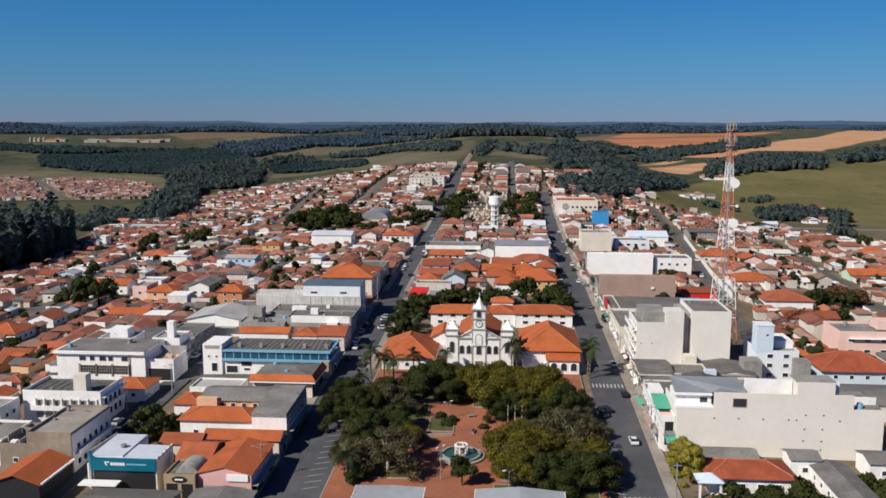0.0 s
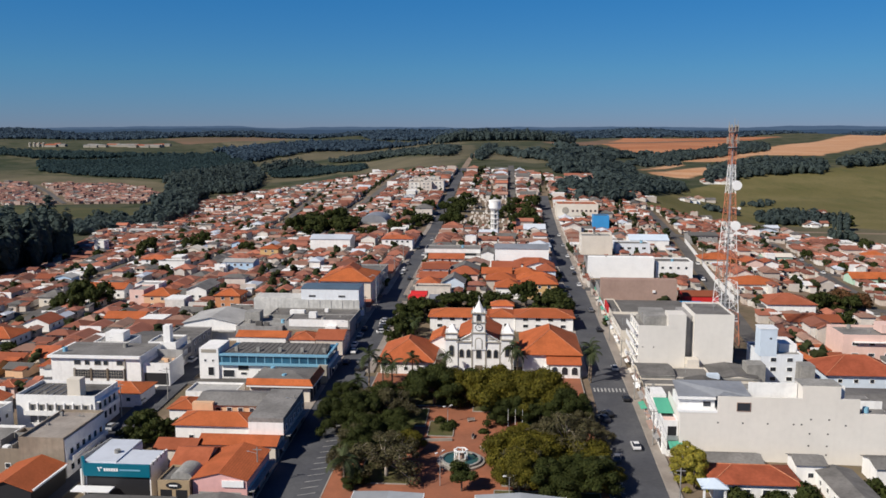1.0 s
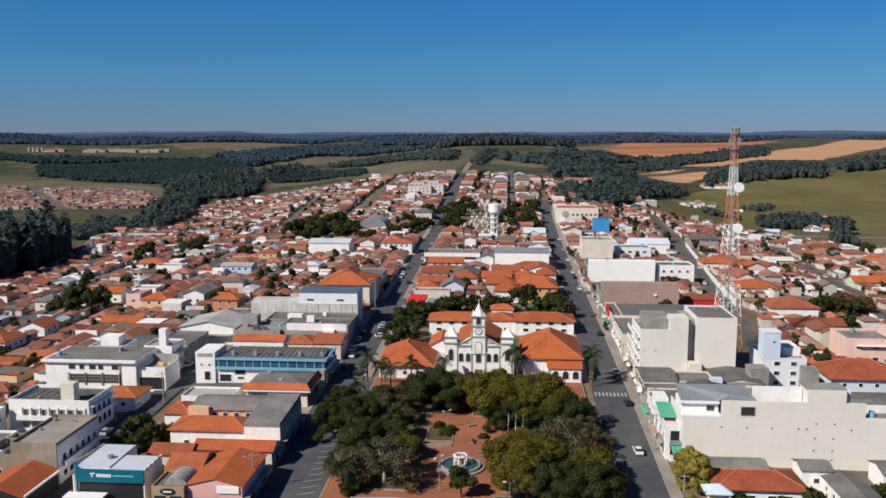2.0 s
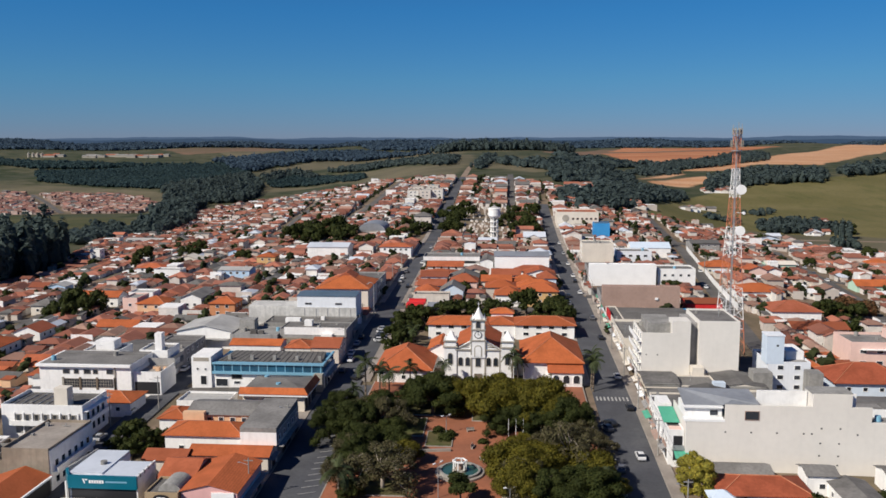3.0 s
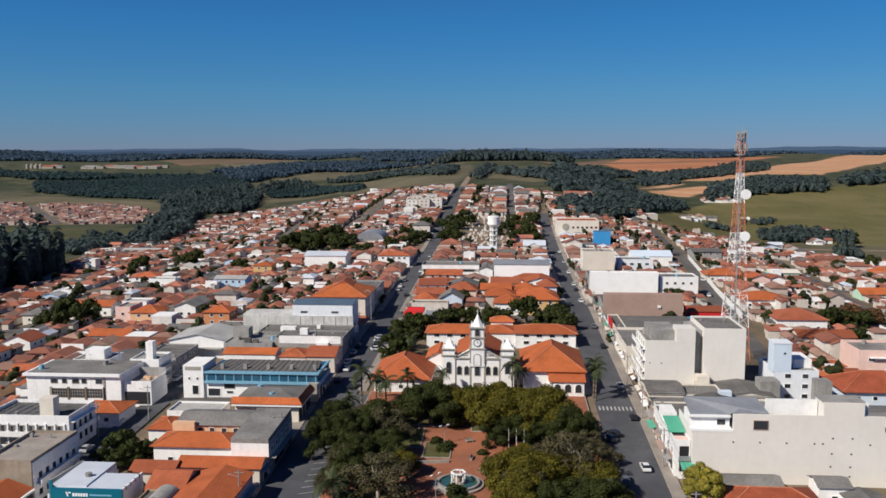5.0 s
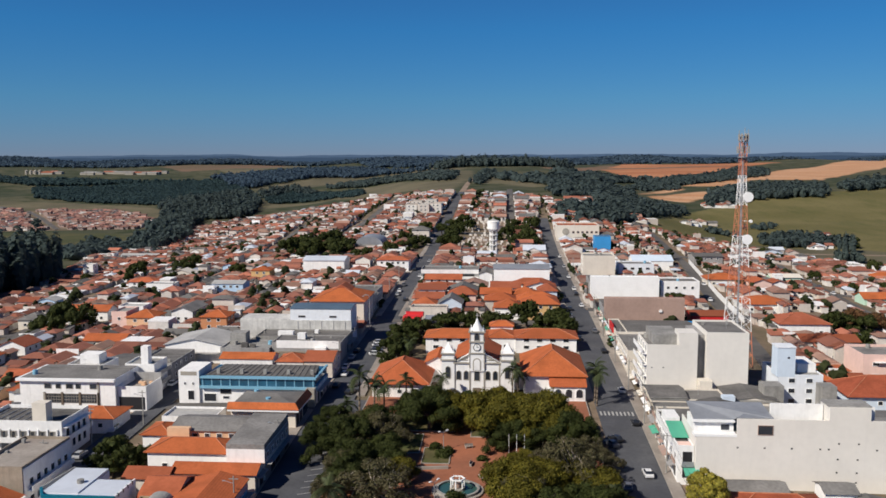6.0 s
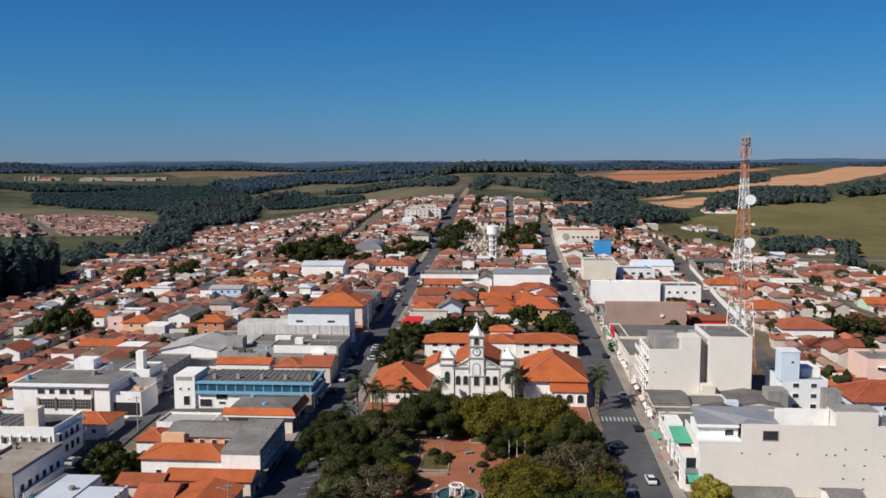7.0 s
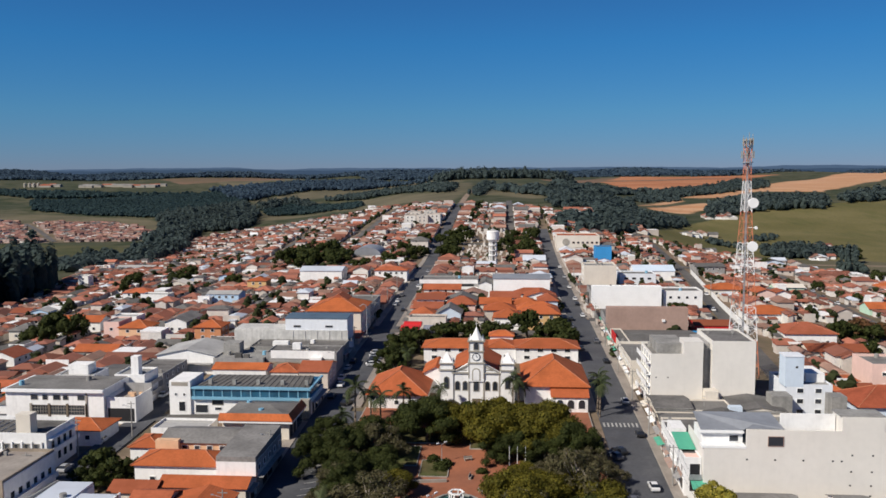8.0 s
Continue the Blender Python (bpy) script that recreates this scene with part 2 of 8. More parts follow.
LEAF_FIELD = mat("hazed_plantation_leaves", (0.046, 0.080, 0.086), 0.85, (0.056, 0.092, 0.092), 0.3, 0.01, 0.1, 0.0, vary=0.1, by="island", spec=0.1, thin=0.45)
PALE_BARK = mat("pale_bark", (0.36, 0.31, 0.26), 0.95, (0.26, 0.22, 0.18), 0.3, 0.6, 4.0, 0.5)
BARK = mat("bark", (0.20, 0.16, 0.12), 0.95, (0.12, 0.09, 0.07), 0.4, 0.6, 4.0, 0.5)
RUBBER = mat("tyre_rubber", (0.02, 0.02, 0.02), 0.85, None, 0.1, 1.0, 4.0, 0.0)
PAINTS = [mat(n + "_car_paint", c, 0.3, None, 0.05, 0.5, 2.0, 0.0, spec=0.6) for n, c in
          (("white", (0.75, 0.75, 0.75)), ("silver", (0.42, 0.43, 0.45)), ("black", (0.02, 0.02, 0.022)), ("red", (0.35, 0.02, 0.02)), ("grey", (0.12, 0.12, 0.13)))]
HOUSE_WALLS = [WALLS, STUCCO, CREAM, PEACH, WALLS, BLUE_WALL, WALLS, STUCCO, YELLOW, PALE_PINK, MINT]


# ---- meshes ----
class Build:
    """Collects faces for one mesh."""

    def __init__(self):
        self.v, self.f, self.m = [], [], []

    def face(self, pts, mi=0):
        s = len(self.v)
        self.v += [tuple(p) for p in pts]
        self.f.append(tuple(range(s, s + len(pts))))
        self.m.append(mi)

    def solid(self, low, high, mi=0, cap=True, base=True):
        """Joins two rings of as many points; low runs anticlockwise from above."""
        s, c = len(self.v), len(low)
        self.v += [tuple(p) for p in low] + [tuple(p) for p in high]
        for i in range(c):
            j = (i + 1) % c
            self.f.append((s + i, s + j, s + c + j, s + c + i))
        done = c
        if cap:
            self.f.append(tuple(range(s + c, s + 2 * c)))
            done += 1
        if base:
            self.f.append(tuple(range(s + c - 1, s - 1, -1)))
            done += 1
        self.m += [mi] * done
        return self

    def box(self, x0, y0, z0, x1, y1, z1, mi=0, top=None):
        """top: how much the upper face is drawn in."""
        q = top or 0
        return self.solid([(x0, y0, z0), (x1, y0, z0), (x1, y1, z0), (x0, y1, z0)],
                          [(x0 + q, y0 + q, z1), (x1 - q, y0 + q, z1), (x1 - q, y1 - q, z1), (x0 + q, y1 - q, z1)], mi)

    def tube(self, a, b, r0, r1=None, n=8, mi=0, caps=True):
        a, b = Vector(a), Vector(b)
        q = (b - a).to_track_quat("Z", "Y")
        ring = [q @ Vector((math.cos(i * math.tau / n), math.sin(i * math.tau / n), 0)) for i in range(n)]
        r1 = r0 if r1 is None else r1
        return self.solid([a + p * r0 for p in ring], [b + p * r1 for p in ring], mi, caps, caps)

    def hip(self, x0, y0, x1, y1, z, rise, over=0.5, thick=0.18, mi=0, run=1.0):
        """A hipped roof; run: how far the hips run in (1: as far as the slopes ask; 0: a gable)."""
        x0, y0, x1, y1 = x0 - over, y0 - over, x1 + over, y1 + over
        w, d = x1 - x0, y1 - y0
        low = [(x0, y0, z), (x1, y0, z), (x1, y1, z), (x0, y1, z)]
        eave = [(x, y, h + thick) for x, y, h in low]
        self.solid(low, eave, mi, cap=False)
        top = z + thick + rise
        if w >= d:
            a, b = (x0 + d / 2 * run, (y0 + y1) / 2, top), (x1 - d / 2 * run, (y0 + y1) / 2, top)
            if w - d * run < 0.05:
                b = a
            fs = [(eave[0], eave[1], b, a), (eave[1], eave[2], b), (eave[2], eave[3], a, b), (eave[3], eave[0], a)]
        else:
            a, b = ((x0 + x1) / 2, y0 + w / 2 * run, top), ((x0 + x1) / 2, y1 - w / 2 * run, top)
            fs = [(eave[0], eave[1], a), (eave[1], eave[2], b, a), (eave[2], eave[3], b), (eave[3], eave[0], a, b)]
        s = len(self.v)
        order = eave + [a, b]
        self.v += order
        for f in fs:
            self.f.append(tuple(s + order.index(p) for p in dict.fromkeys(f)))
            self.m.append(mi)
        return self

    def gable(self, x0, y0, x1, y1, z, rise, over=0.4, mi=0, wall=0):
        """A roof with its ridge along y over a wall's gable ends."""
        c, t, k = (x0 + x1) / 2, 0.15, rise / ((x1 - x0) / 2)
        for y in (y0, y1):
            p = ((x0, y, z), (x1, y, z), (c, y, z + rise))
            self.face(p if y == y0 else p[::-1], wall)
        for s, x in ((-1, x0), (1, x1)):
            q = [(x + s * over, y0 - over, z - k * over), (c, y0 - over, z + rise), (c, y1 + over, z + rise), (x + s * over, y1 + over, z - k * over)]
            q = q[::-1] if s < 0 else [q[i] for i in (1, 0, 3, 2)][::-1]
            self.solid([(a, b, h + 0.02) for a, b, h in q], [(a, b, h + t) for a, b, h in q], mi)
        return self

    def mesh(self, name, mats, smooth=False):
        me = bpy.data.meshes.new(name)
        me.from_pydata(self.v, [], self.f)
        for m in mats if isinstance(mats, (list, tuple)) else [mats]:
            me.materials.append(m)
        me.polygons.foreach_set("material_index", self.m)
        if smooth:
            me.polygons.foreach_set("use_smooth", [True] * len(self.f))
        me.update()
        return me


def part(name, build, mats, parent, label="", smooth=False):
    data = build if isinstance(build, bpy.types.Mesh) else build.mesh(name, mats, smooth)
    ob = new(name, data)
    ob.parent = parent
    return tagged(ob, label)


def parts(name, build, mats, parent, label=""):
    """As part(), with one object for each solid of the build."""
    root = list(range(len(build.v)))

    def find(i):
        while root[i] != i:
            root[i] = root[root[i]]
            i = root[i]
        return i

    for f in build.f:
        for i in f[1:]:
            root[find(i)] = find(f[0])
    groups = {}
    for f, m in zip(build.f, build.m):
        groups.setdefault(find(f[0]), []).append((f, m))
    for faces in groups.values():
        b, at_ = Build(), {}
        for f, m in faces:
            for i in f:
                if i not in at_:
                    at_[i] = len(b.v)
                    b.v.append(build.v[i])
            b.f.append(tuple(at_[i] for i in f))
            b.m.append(m)
        last = part(name, b, mats, parent, label)
    return last


def thing(name, label, category, place, turn=0, group="", kind=""):
    ob = new(name)
    ob.empty_display_size = 0.5
    ob.matrix_basis = pose(*place, 0, 0, turn)
    return tagged(ob, label, category, group, kind)


def at(ob, x, y, z, turn=0, s=1.0):
    ob.matrix_basis = pose(x, y, z, 0, 0, turn) @ Matrix.Scale(s, 4)
    return ob


# ---- the lie of the land ----
RIDGE = ((-600, 150, 175, 200, 221, 250, 300, 350, 437, 515, 620, 740, 1000, 1244, 1600, 2200, 3000, 4300),
         (-8, -3.3, -2.3, -1, 0, 1, 2.5, 4, 6.3, 8.2, 15.5, 25.5, 35, 40, 49, 52, 56, 74))
LEFT = ((-600, 150, 300, 500, 800, 1000, 1300, 1700, 2050, 2600, 3500, 4500),
        (-10, -6, -11, -17, -24, -18, 0, 20, 40, 46, 70, 88))
RIGHT = ((-600, 150, 300, 500, 700, 937, 1150, 1600, 2200, 3000, 4300),
         (-10, -5, -7, -9, -9, -4, 15, 33, 50, 56, 76))


def smoothstep(a, b, x):
    q = np.clip((x - a) / (b - a), 0, 1)
    return q * q * (3 - 2 * q)


def land(x, y):
    """The ground's height: a ridge with the town on its back, a wooded valley on either side, hills beyond."""
    x, y = np.asarray(x, float), np.asarray(y, float)
    r, l, g = np.interp(y, *RIDGE), np.interp(y, *LEFT), np.interp(y, *RIGHT)
    z = r + (l - r) * smoothstep(50, 330, -x) + (g - r) * smoothstep(38, 230, x)
    z = z - 45 * smoothstep(3050, 3350, y)
    far = smoothstep(1700, 3000, y) * (1 - smoothstep(3000, 3200, y))
    z = z + far * (9 * np.sin(x / 340 + 1.3) * np.sin(y / 420) + 5 * np.sin(x / 130 + y / 300) + 4 * np.sin(x / 71 + 2.0))
    return z + smoothstep(900, 1400, y) * 1.5 * np.sin(x / 60) * np.sin(y / 75)


def gz(x, y):
    return float(land(x, y))


# ---- ground ----
def inside(px, py, poly):
    """Signed distance to a polygon's edge, positive inside."""
    px, py = np.asarray(px, float), np.asarray(py, float)
    best, ins = np.full(px.shape, 1e9), np.zeros(px.shape, bool)
    for (x0, y0), (x1, y1) in zip(poly, poly[1:] + poly[:1]):
        dx, dy = x1 - x0, y1 - y0
        k = np.clip(((px - x0) * dx + (py - y0) * dy) / (dx * dx + dy * dy), 0, 1)
        best = np.minimum(best, np.hypot(px - x0 - k * dx, py - y0 - k * dy))
        hit = ((y0 > py) != (y1 > py)) & (px < dx * (py - y0) / (dy if dy else 1e-9) + x0)
        ins ^= hit
    return np.where(ins, best, -best)


PASTURE = [[(87, 663), (208, 987), (238, 1022), (304, 1096), (400, 1171), (558, 1285), (900, 1500), (900, 900), (480, 690), (299, 680), (208, 710), (149, 675), (110, 629)]]
SOIL = [[(202, 1826), (354, 1908), (523, 1988), (443, 1748), (299, 1502), (203, 1382), (212, 1588)],
        [(230, 1960), (520, 2010), (720, 2260), (640, 2380), (300, 2200)]]
PALE_SOIL = [[(261, 1289), (500, 1692), (749, 2054), (1245, 2881), (1700, 2900), (1100, 2150), (821, 1897), (518, 1441), (411, 1452), (334, 1296)],
             [(161, 1093), (261, 1289), (250, 1225)],
             [(178, 1107), (286, 1217), (273, 1136), (226, 1077), (182, 1090)]]
BROWN = [[(63, 1532), (225, 2098), (568, 2331), (523, 1988), (202, 1826), (98, 1444)], [(-917, 2187), (-807, 2467), (-700, 2700), (-620, 2320), (-700, 2010), (-769, 1966)]]
DRY = [[(-807, 2467), (-799, 3100), (-559, 2324), (-599, 1828), (-700, 2010)],
       [(-470, 1528), (-405, 1758), (-342, 1958), (-188, 2020), (-70, 1539), (-99, 1498), (-230, 1721), (-312, 1651), (-398, 1460)],
       [(-98, 1131), (-85, 1514), (-52, 1394), (-47, 1119), (-58, 887), (-92, 930), (-200, 1110), (-254, 1251), (-248, 1416), (-184, 1375)]]
DRY += [[(-27, 1018), (-23, 1241), (17, 1144), (51, 993), (38, 927), (1, 986)],
       [(-1000, 1300), (-813, 1286), (-686, 1277), (-479, 1175), (-440, 1060), (-492, 1092), (-558, 1146), (-737, 1165), (-1000, 1170)],
       [(-388, 1204), (-380, 1327), (-352, 1260), (-254, 1251), (-284, 1230), (-363, 1179)],
       [(100, 520), (190, 400), (420, 480), (420, 680), (200, 705), (120, 700)]]
MEADOW = [[(-700, 889), (-533, 949), (-442, 932), (-399, 899), (-387, 790), (-418, 752), (-537, 844), (-700, 850)]]
TOWN = [[(-340, 60), (280, 60), (262, 470), (240, 590), (190, 636), (112, 652), (84, 656), (52, 655), (50, 735), (36, 800), (0, 840), (-40, 848), (-90, 875), (-190, 1040), (-260, 1130), (-330, 1090), (-375, 1000), (-345, 820), (-372, 740), (-330, 612), (-304, 540), (-288, 500), (-284, 460), (-330, 300)],
        [(-760, 945), (-600, 955), (-440, 985), (-445, 1060), (-550, 1165), (-760, 1165)]]


def zone(px, py, polys):
    return np.max([inside(px, py, p) for p in polys], axis=0)


def axis_steps(*spans):
    out = []
    for a, b, s in spans:
        out += list(np.arange(a, b, s))
    return np.array(out + [spans[-1][1]])


def make_ground():
    xs = axis_steps((-5000, -1500, 250), (-1500, -320, 20), (-320, 300, 9), (300, 1500, 20), (1500, 5000, 250))
    ys = axis_steps((-5000, -600, 400), (-600, 100, 50), (100, 700, 8), (700, 2600, 14), (2600, 4950, 50))
    gx, gy = np.meshgrid(xs, ys)
    z = land(gx, gy)
    town = zone(gx, gy, TOWN)
    z = z - 0.35 * smoothstep(-30, 0, town)
    nx, ny = len(xs), len(ys)
    verts = np.stack([gx.ravel(), gy.ravel(), z.ravel()], 1)
    i = (np.arange(ny - 1)[:, None] * nx + np.arange(nx - 1)[None]).ravel()
    faces = np.stack([i, i + 1, i + 1 + nx, i + nx], 1)
    me = bpy.data.meshes.new("ground")
    me.from_pydata(verts.tolist(), [], faces.tolist())
    me.polygons.foreach_set("use_smooth", [True] * len(faces))
    for name, polys in (("pasture", PASTURE), ("soil", SOIL), ("pale_soil", PALE_SOIL), ("dry", DRY), ("brown", BROWN), ("meadow", MEADOW), ("town", TOWN)):
        a = me.attributes.new(name, "FLOAT", "POINT")
        a.data.foreach_set("value", np.clip(zone(gx, gy, polys), -60, 60).ravel())
    m = bpy.data.materials.new("countryside")
    m.use_nodes = True
    n, k = m.node_tree.nodes, m.node_tree.links
    bsdf = n["Principled BSDF"]
    bsdf.inputs["Roughness"].default_value, bsdf.inputs["Specular IOR Level"].default_value = 0.95, 0.1
    geo = n.new("ShaderNodeNewGeometry")

    def noise_of(scale, detail=5, stretch=None):
        t = n.new("ShaderNodeTexNoise")
        t.inputs["Scale"].default_value, t.inputs["Detail"].default_value = scale, detail
        v = geo.outputs["Position"]
        if stretch:
            s = n.new("ShaderNodeMapping")
            s.inputs["Scale"].default_value, s.inputs["Rotation"].default_value = stretch[:3], (0, 0, stretch[3])
            k.new(v, s.inputs[0])
            v = s.outputs[0]
        k.new(v, t.inputs["Vector"])
        return t.outputs["Fac"]

    def mix(a, b, fac):
        x = n.new("ShaderNodeMix")
        x.data_type = "RGBA"
        for slot, value in ((x.inputs[0], fac), (x.inputs[6], a), (x.inputs[7], b)):
            if isinstance(value, bpy.types.NodeSocket):
                k.new(value, slot)
            else:
                slot.default_value = (*value, 1)
        return x.outputs[2]

    def ramp(v, lo, hi, top=1.0):
        r = n.new("ShaderNodeMapRange")
        r.inputs[1].default_value, r.inputs[2].default_value, r.inputs[4].default_value = lo, hi, top
        k.new(v, r.inputs[0])
        return r.outputs[0]

    def edge(name, width=4.0):
        a = n.new("ShaderNodeAttribute")
        a.attribute_name = name
        wob = n.new("ShaderNodeMath")
        wob.operation, wob.inputs[1].default_value, wob.inputs[2].default_value = "MULTIPLY_ADD", 24.0, -12.0
        k.new(noise_of(0.03, 4), wob.inputs[0])
        s = n.new("ShaderNodeMath")
        k.new(a.outputs["Fac"], s.inputs[0]), k.new(wob.outputs[0], s.inputs[1])
        return ramp(s.outputs[0], -width, width)

    big, mid, fine = noise_of(0.006), noise_of(0.035), noise_of(0.3)
    scrub = mix((0.062, 0.068, 0.042), (0.105, 0.098, 0.060), ramp(big, 0.40, 0.60))
    scrub = mix(scrub, (0.028, 0.042, 0.018), ramp(mid, 0.45, 0.62, 0.8))
    # dry grass is darkened and greyed in colour for distance haze
    dry = mix((0.108, 0.098, 0.064), (0.155, 0.134, 0.086), ramp(noise_of(0.012), 0.4, 0.62))
    dry = mix(dry, (0.10, 0.095, 0.045), ramp(mid, 0.5, 0.7, 0.5))
    green = mix((0.125, 0.112, 0.044), (0.165, 0.142, 0.062), ramp(noise_of(0.01), 0.4, 0.62))
    green = mix(green, (0.095, 0.098, 0.035), ramp(noise_of(0.05, 5, (1, 0.3, 1, 0.5)), 0.5, 0.7, 0.7))
    soil = mix((0.36, 0.135, 0.065), (0.45, 0.21, 0.11), ramp(noise_of(0.02, 4, (0.25, 1.6, 1, 0.35)), 0.4, 0.6))
    pale = mix((0.48, 0.25, 0.13), (0.55, 0.33, 0.20), ramp(noise_of(0.03, 4, (0.25, 1.6, 1, 0.35)), 0.4, 0.6))
    dirt = mix((0.23, 0.17, 0.125), (0.15, 0.12, 0.08), ramp(mid, 0.42, 0.58))
    col = mix(scrub, dry, edge("dry"))
    col = mix(col, mix((0.20, 0.125, 0.085), (0.15, 0.11, 0.07), ramp(noise_of(0.01), 0.4, 0.62)), edge("brown"))
    # meadow colours are darkened for haze as well
    col = mix(col, mix((0.066, 0.072, 0.034), (0.098, 0.092, 0.046), ramp(mid, 0.4, 0.62)), edge("meadow"))
    col = mix(col, green, edge("pasture", 2.5))
    col = mix(col, soil, edge("soil"))
    col = mix(col, pale, edge("pale_soil"))
    col = mix(col, dirt, edge("town"))
    col = mix(col, (0.05, 0.05, 0.03), ramp(fine, 0.5, 0.75, 0.35))
    k.new(col, bsdf.inputs["Base Color"])
    b = n.new("ShaderNodeBump")
    b.inputs["Strength"].default_value, b.inputs["Distance"].default_value = 0.5, 0.6
    k.new(fine, b.inputs["Height"]), k.new(b.outputs[0], bsdf.inputs["Normal"])
    me.materials.append(m)
    return tagged(new("ground", me), "rolling farmland and dry grass round the town", "ground", kind="structure")


make_ground()


# ---- streets ----
def strip(name, pts, left, right, lift, mats, label, category, depth=0.5, step=5.0, kind="structure"):
    """A band along a line on the ground; left and right: its edges' distances from the line."""
    line = []
    for (x0, y0), (x1, y1) in zip(pts, pts[1:]):
        c = max(1, int(math.hypot(x1 - x0, y1 - y0) / step))
        line += [(x0 + (x1 - x0) * i / c, y0 + (y1 - y0) * i / c) for i in range(c)]
    line.append(pts[-1])
    b = Build()
    ends = []
    for i, (x, y) in enumerate(line):
        (xa, ya), (xb, yb) = line[max(i - 1, 0)], line[min(i + 1, len(line) - 1)]
        q = math.hypot(xb - xa, yb - ya)
        nx, ny = (yb - ya) / q, -(xb - xa) / q
        ends.append([(x + nx * s, y + ny * s) for s in (left, right)])
    top = [[(x, y, gz(x, y) + lift) for x, y in e] for e in ends]
    low = [[(x, y, z - depth) for x, y, z in e] for e in top]
    for i in range(len(line) - 1):
        b.face((top[i][0], top[i][1], top[i + 1][1], top[i + 1][0]))
        b.face((low[i][0], top[i][0], top[i + 1][0], low[i + 1][0]))
        b.face((top[i][1], low[i][1], low[i + 1][1], top[i + 1][1]))
    b.face((low[0][0], low[0][1], top[0][1], top[0][0]))
    b.face((top[-1][0], top[-1][1], low[-1][1], low[-1][0]))
    return tagged(part(name, b, mats, None), label, category, kind=kind)


STREETS = [  # line, half width, lift
    ([(-44.5, 100), (-44.5, 330)], 4.6, 0.02),
    ([(-44.5, 330), (-44.5, 870)], 3.5, 0.02),
    ([(28, 100), (28, 345)], 4.8, 0.025),
    ([(28, 345), (28, 655)], 3.7, 0.025),
    ([(-91.5, 100), (-91.5, 256)], 3.6, 0.03),
    ([(-118, 495), (-118, 600), (-110.5, 660), (-108, 730), (-110, 900)], 3.3, 0.03),
    ([(-160, 120), (-160, 590), (-168, 650), (-181, 760), (-215, 960)], 3.0, 0.034),
    ([(-184, 292), (-206, 402), (-220, 470), (-225, 600), (-225, 1040)], 2.6, 0.03),
    ([(-285, 240), (-285, 1040)], 2.6, 0.03),
    ([(4, 640), (4, 905)], 3.0, 0.034),
    ([(76, 225), (84, 310), (91, 390), (103, 505), (106, 640)], 2.8, 0.03),
    ([(156, 376), (162, 434), (170, 526), (176, 570)], 2.6, 0.03),
]
STREETS += [
    ([(-330, 223), (-126, 223)], 3.5, 0.04),
    ([(-87.9, 222), (-49.1, 222)], 2.3, 0.04),
    ([(-330, 322), (23.2, 322)], 2.6, 0.045),
    ([(-330, 405), (-49.1, 405)], 2.5, 0.04),
    ([(-330, 495), (23.2, 495)], 2.5, 0.045),
    ([(-330, 585), (23.2, 585)], 2.4, 0.04),
    ([(-330, 680), (0.6, 680)], 2.2, 0.04),
    ([(-330, 780), (0.6, 780)], 2.2, 0.04),
    ([(32.8, 345), (180, 345)], 3.2, 0.04),
    ([(32.8, 440), (180, 440)], 3.2, 0.04),
    ([(32.8, 530), (170, 530)], 3.2, 0.04),
]
for line, half, lift in STREETS:
    strip("road", line, -half, half, lift, ASPHALT if half > 3.45 else DUSTY, "worn grey asphalt street between houses", "road")
strip("road", [(-39.9, 100), (-39.9, 228)], 0, 3.6, 0.03, ASPHALT, "asphalt parking bay beside the square", "road")
for x0, w, y0, y1 in ((-51.7, 2.6, 100, 219.5), (-51.7, 2.6, 224.5, 318.7), (-50.2, 2.18, 330, 620), (32.82, 2.4, 100, 341.7), (31.72, 2.2, 348.3, 436.7), (31.72, 2.2, 443.3, 600),
                      (-39.88, 2.2, 232, 318.7), (-40.98, 2.2, 330, 491.5), (21.1, 2.1, 232, 318.7), (22.1, 2.18, 348, 491.5)):
    strip("pavement", [(x0, y0), (x0, y1)], 0, w, 0.16, PAVING, "worn pale paving along the street", "pavement")
    edge_x = x0 + w if x0 in (-51.7, 21.1, -50.2, 22.1) else x0 - 0.22
    strip("kerb", [(edge_x, y0), (edge_x, y1)], 0, 0.22, 0.19, KERB, "pale stone kerb along the pavement", "kerb")

strip("yard_wall", [(87, 334), (91, 390), (103, 505)], 3.0, 3.25, 2.1, STUCCO, "long white yard wall along the side street", "wall", 3.0)
strip("road", [(-44.5, 870), (-44.5, 1050), (-40, 1240), (-34, 1420)], -3.0, 3.0, 0.05, DIRT, "pale dirt road climbing the hill", "road")
strip("road", [(90, 652), (120, 668), (200, 664), (296, 652), (560, 630)], -3.0, 3.0, 0.06, DIRT, "pale dirt track below the pasture", "road")
strip("road", [(84, 640), (100, 655), (108, 690)], -6.0, 6.0, 0.07, DIRT, "bare trodden ground at the street's end", "road")
strip("road", [(165, 560), (230, 575), (300, 585)], -2.2, 2.2, 0.06, DIRT, "pale dirt track between the last houses", "road")
strip("road", [(-680, 1157), (-614, 1078), (-537, 977)], -3, 3, 0.06, DUSTY, "dusty street through the suburb", "road")

# the square: red paving with beds of lawn
strip("square_paving", [(-7.6, 120), (-7.6, 231)], -28.5, 28.4, 0.18, BRICK_PAVE, "red paving of the town square", "pavement")
for x in (-36.35, 20.85):
    strip("kerb", [(x, 120), (x, 231)], 0, 0.24, 0.22, KERB, "pale stone kerb round the square", "kerb")

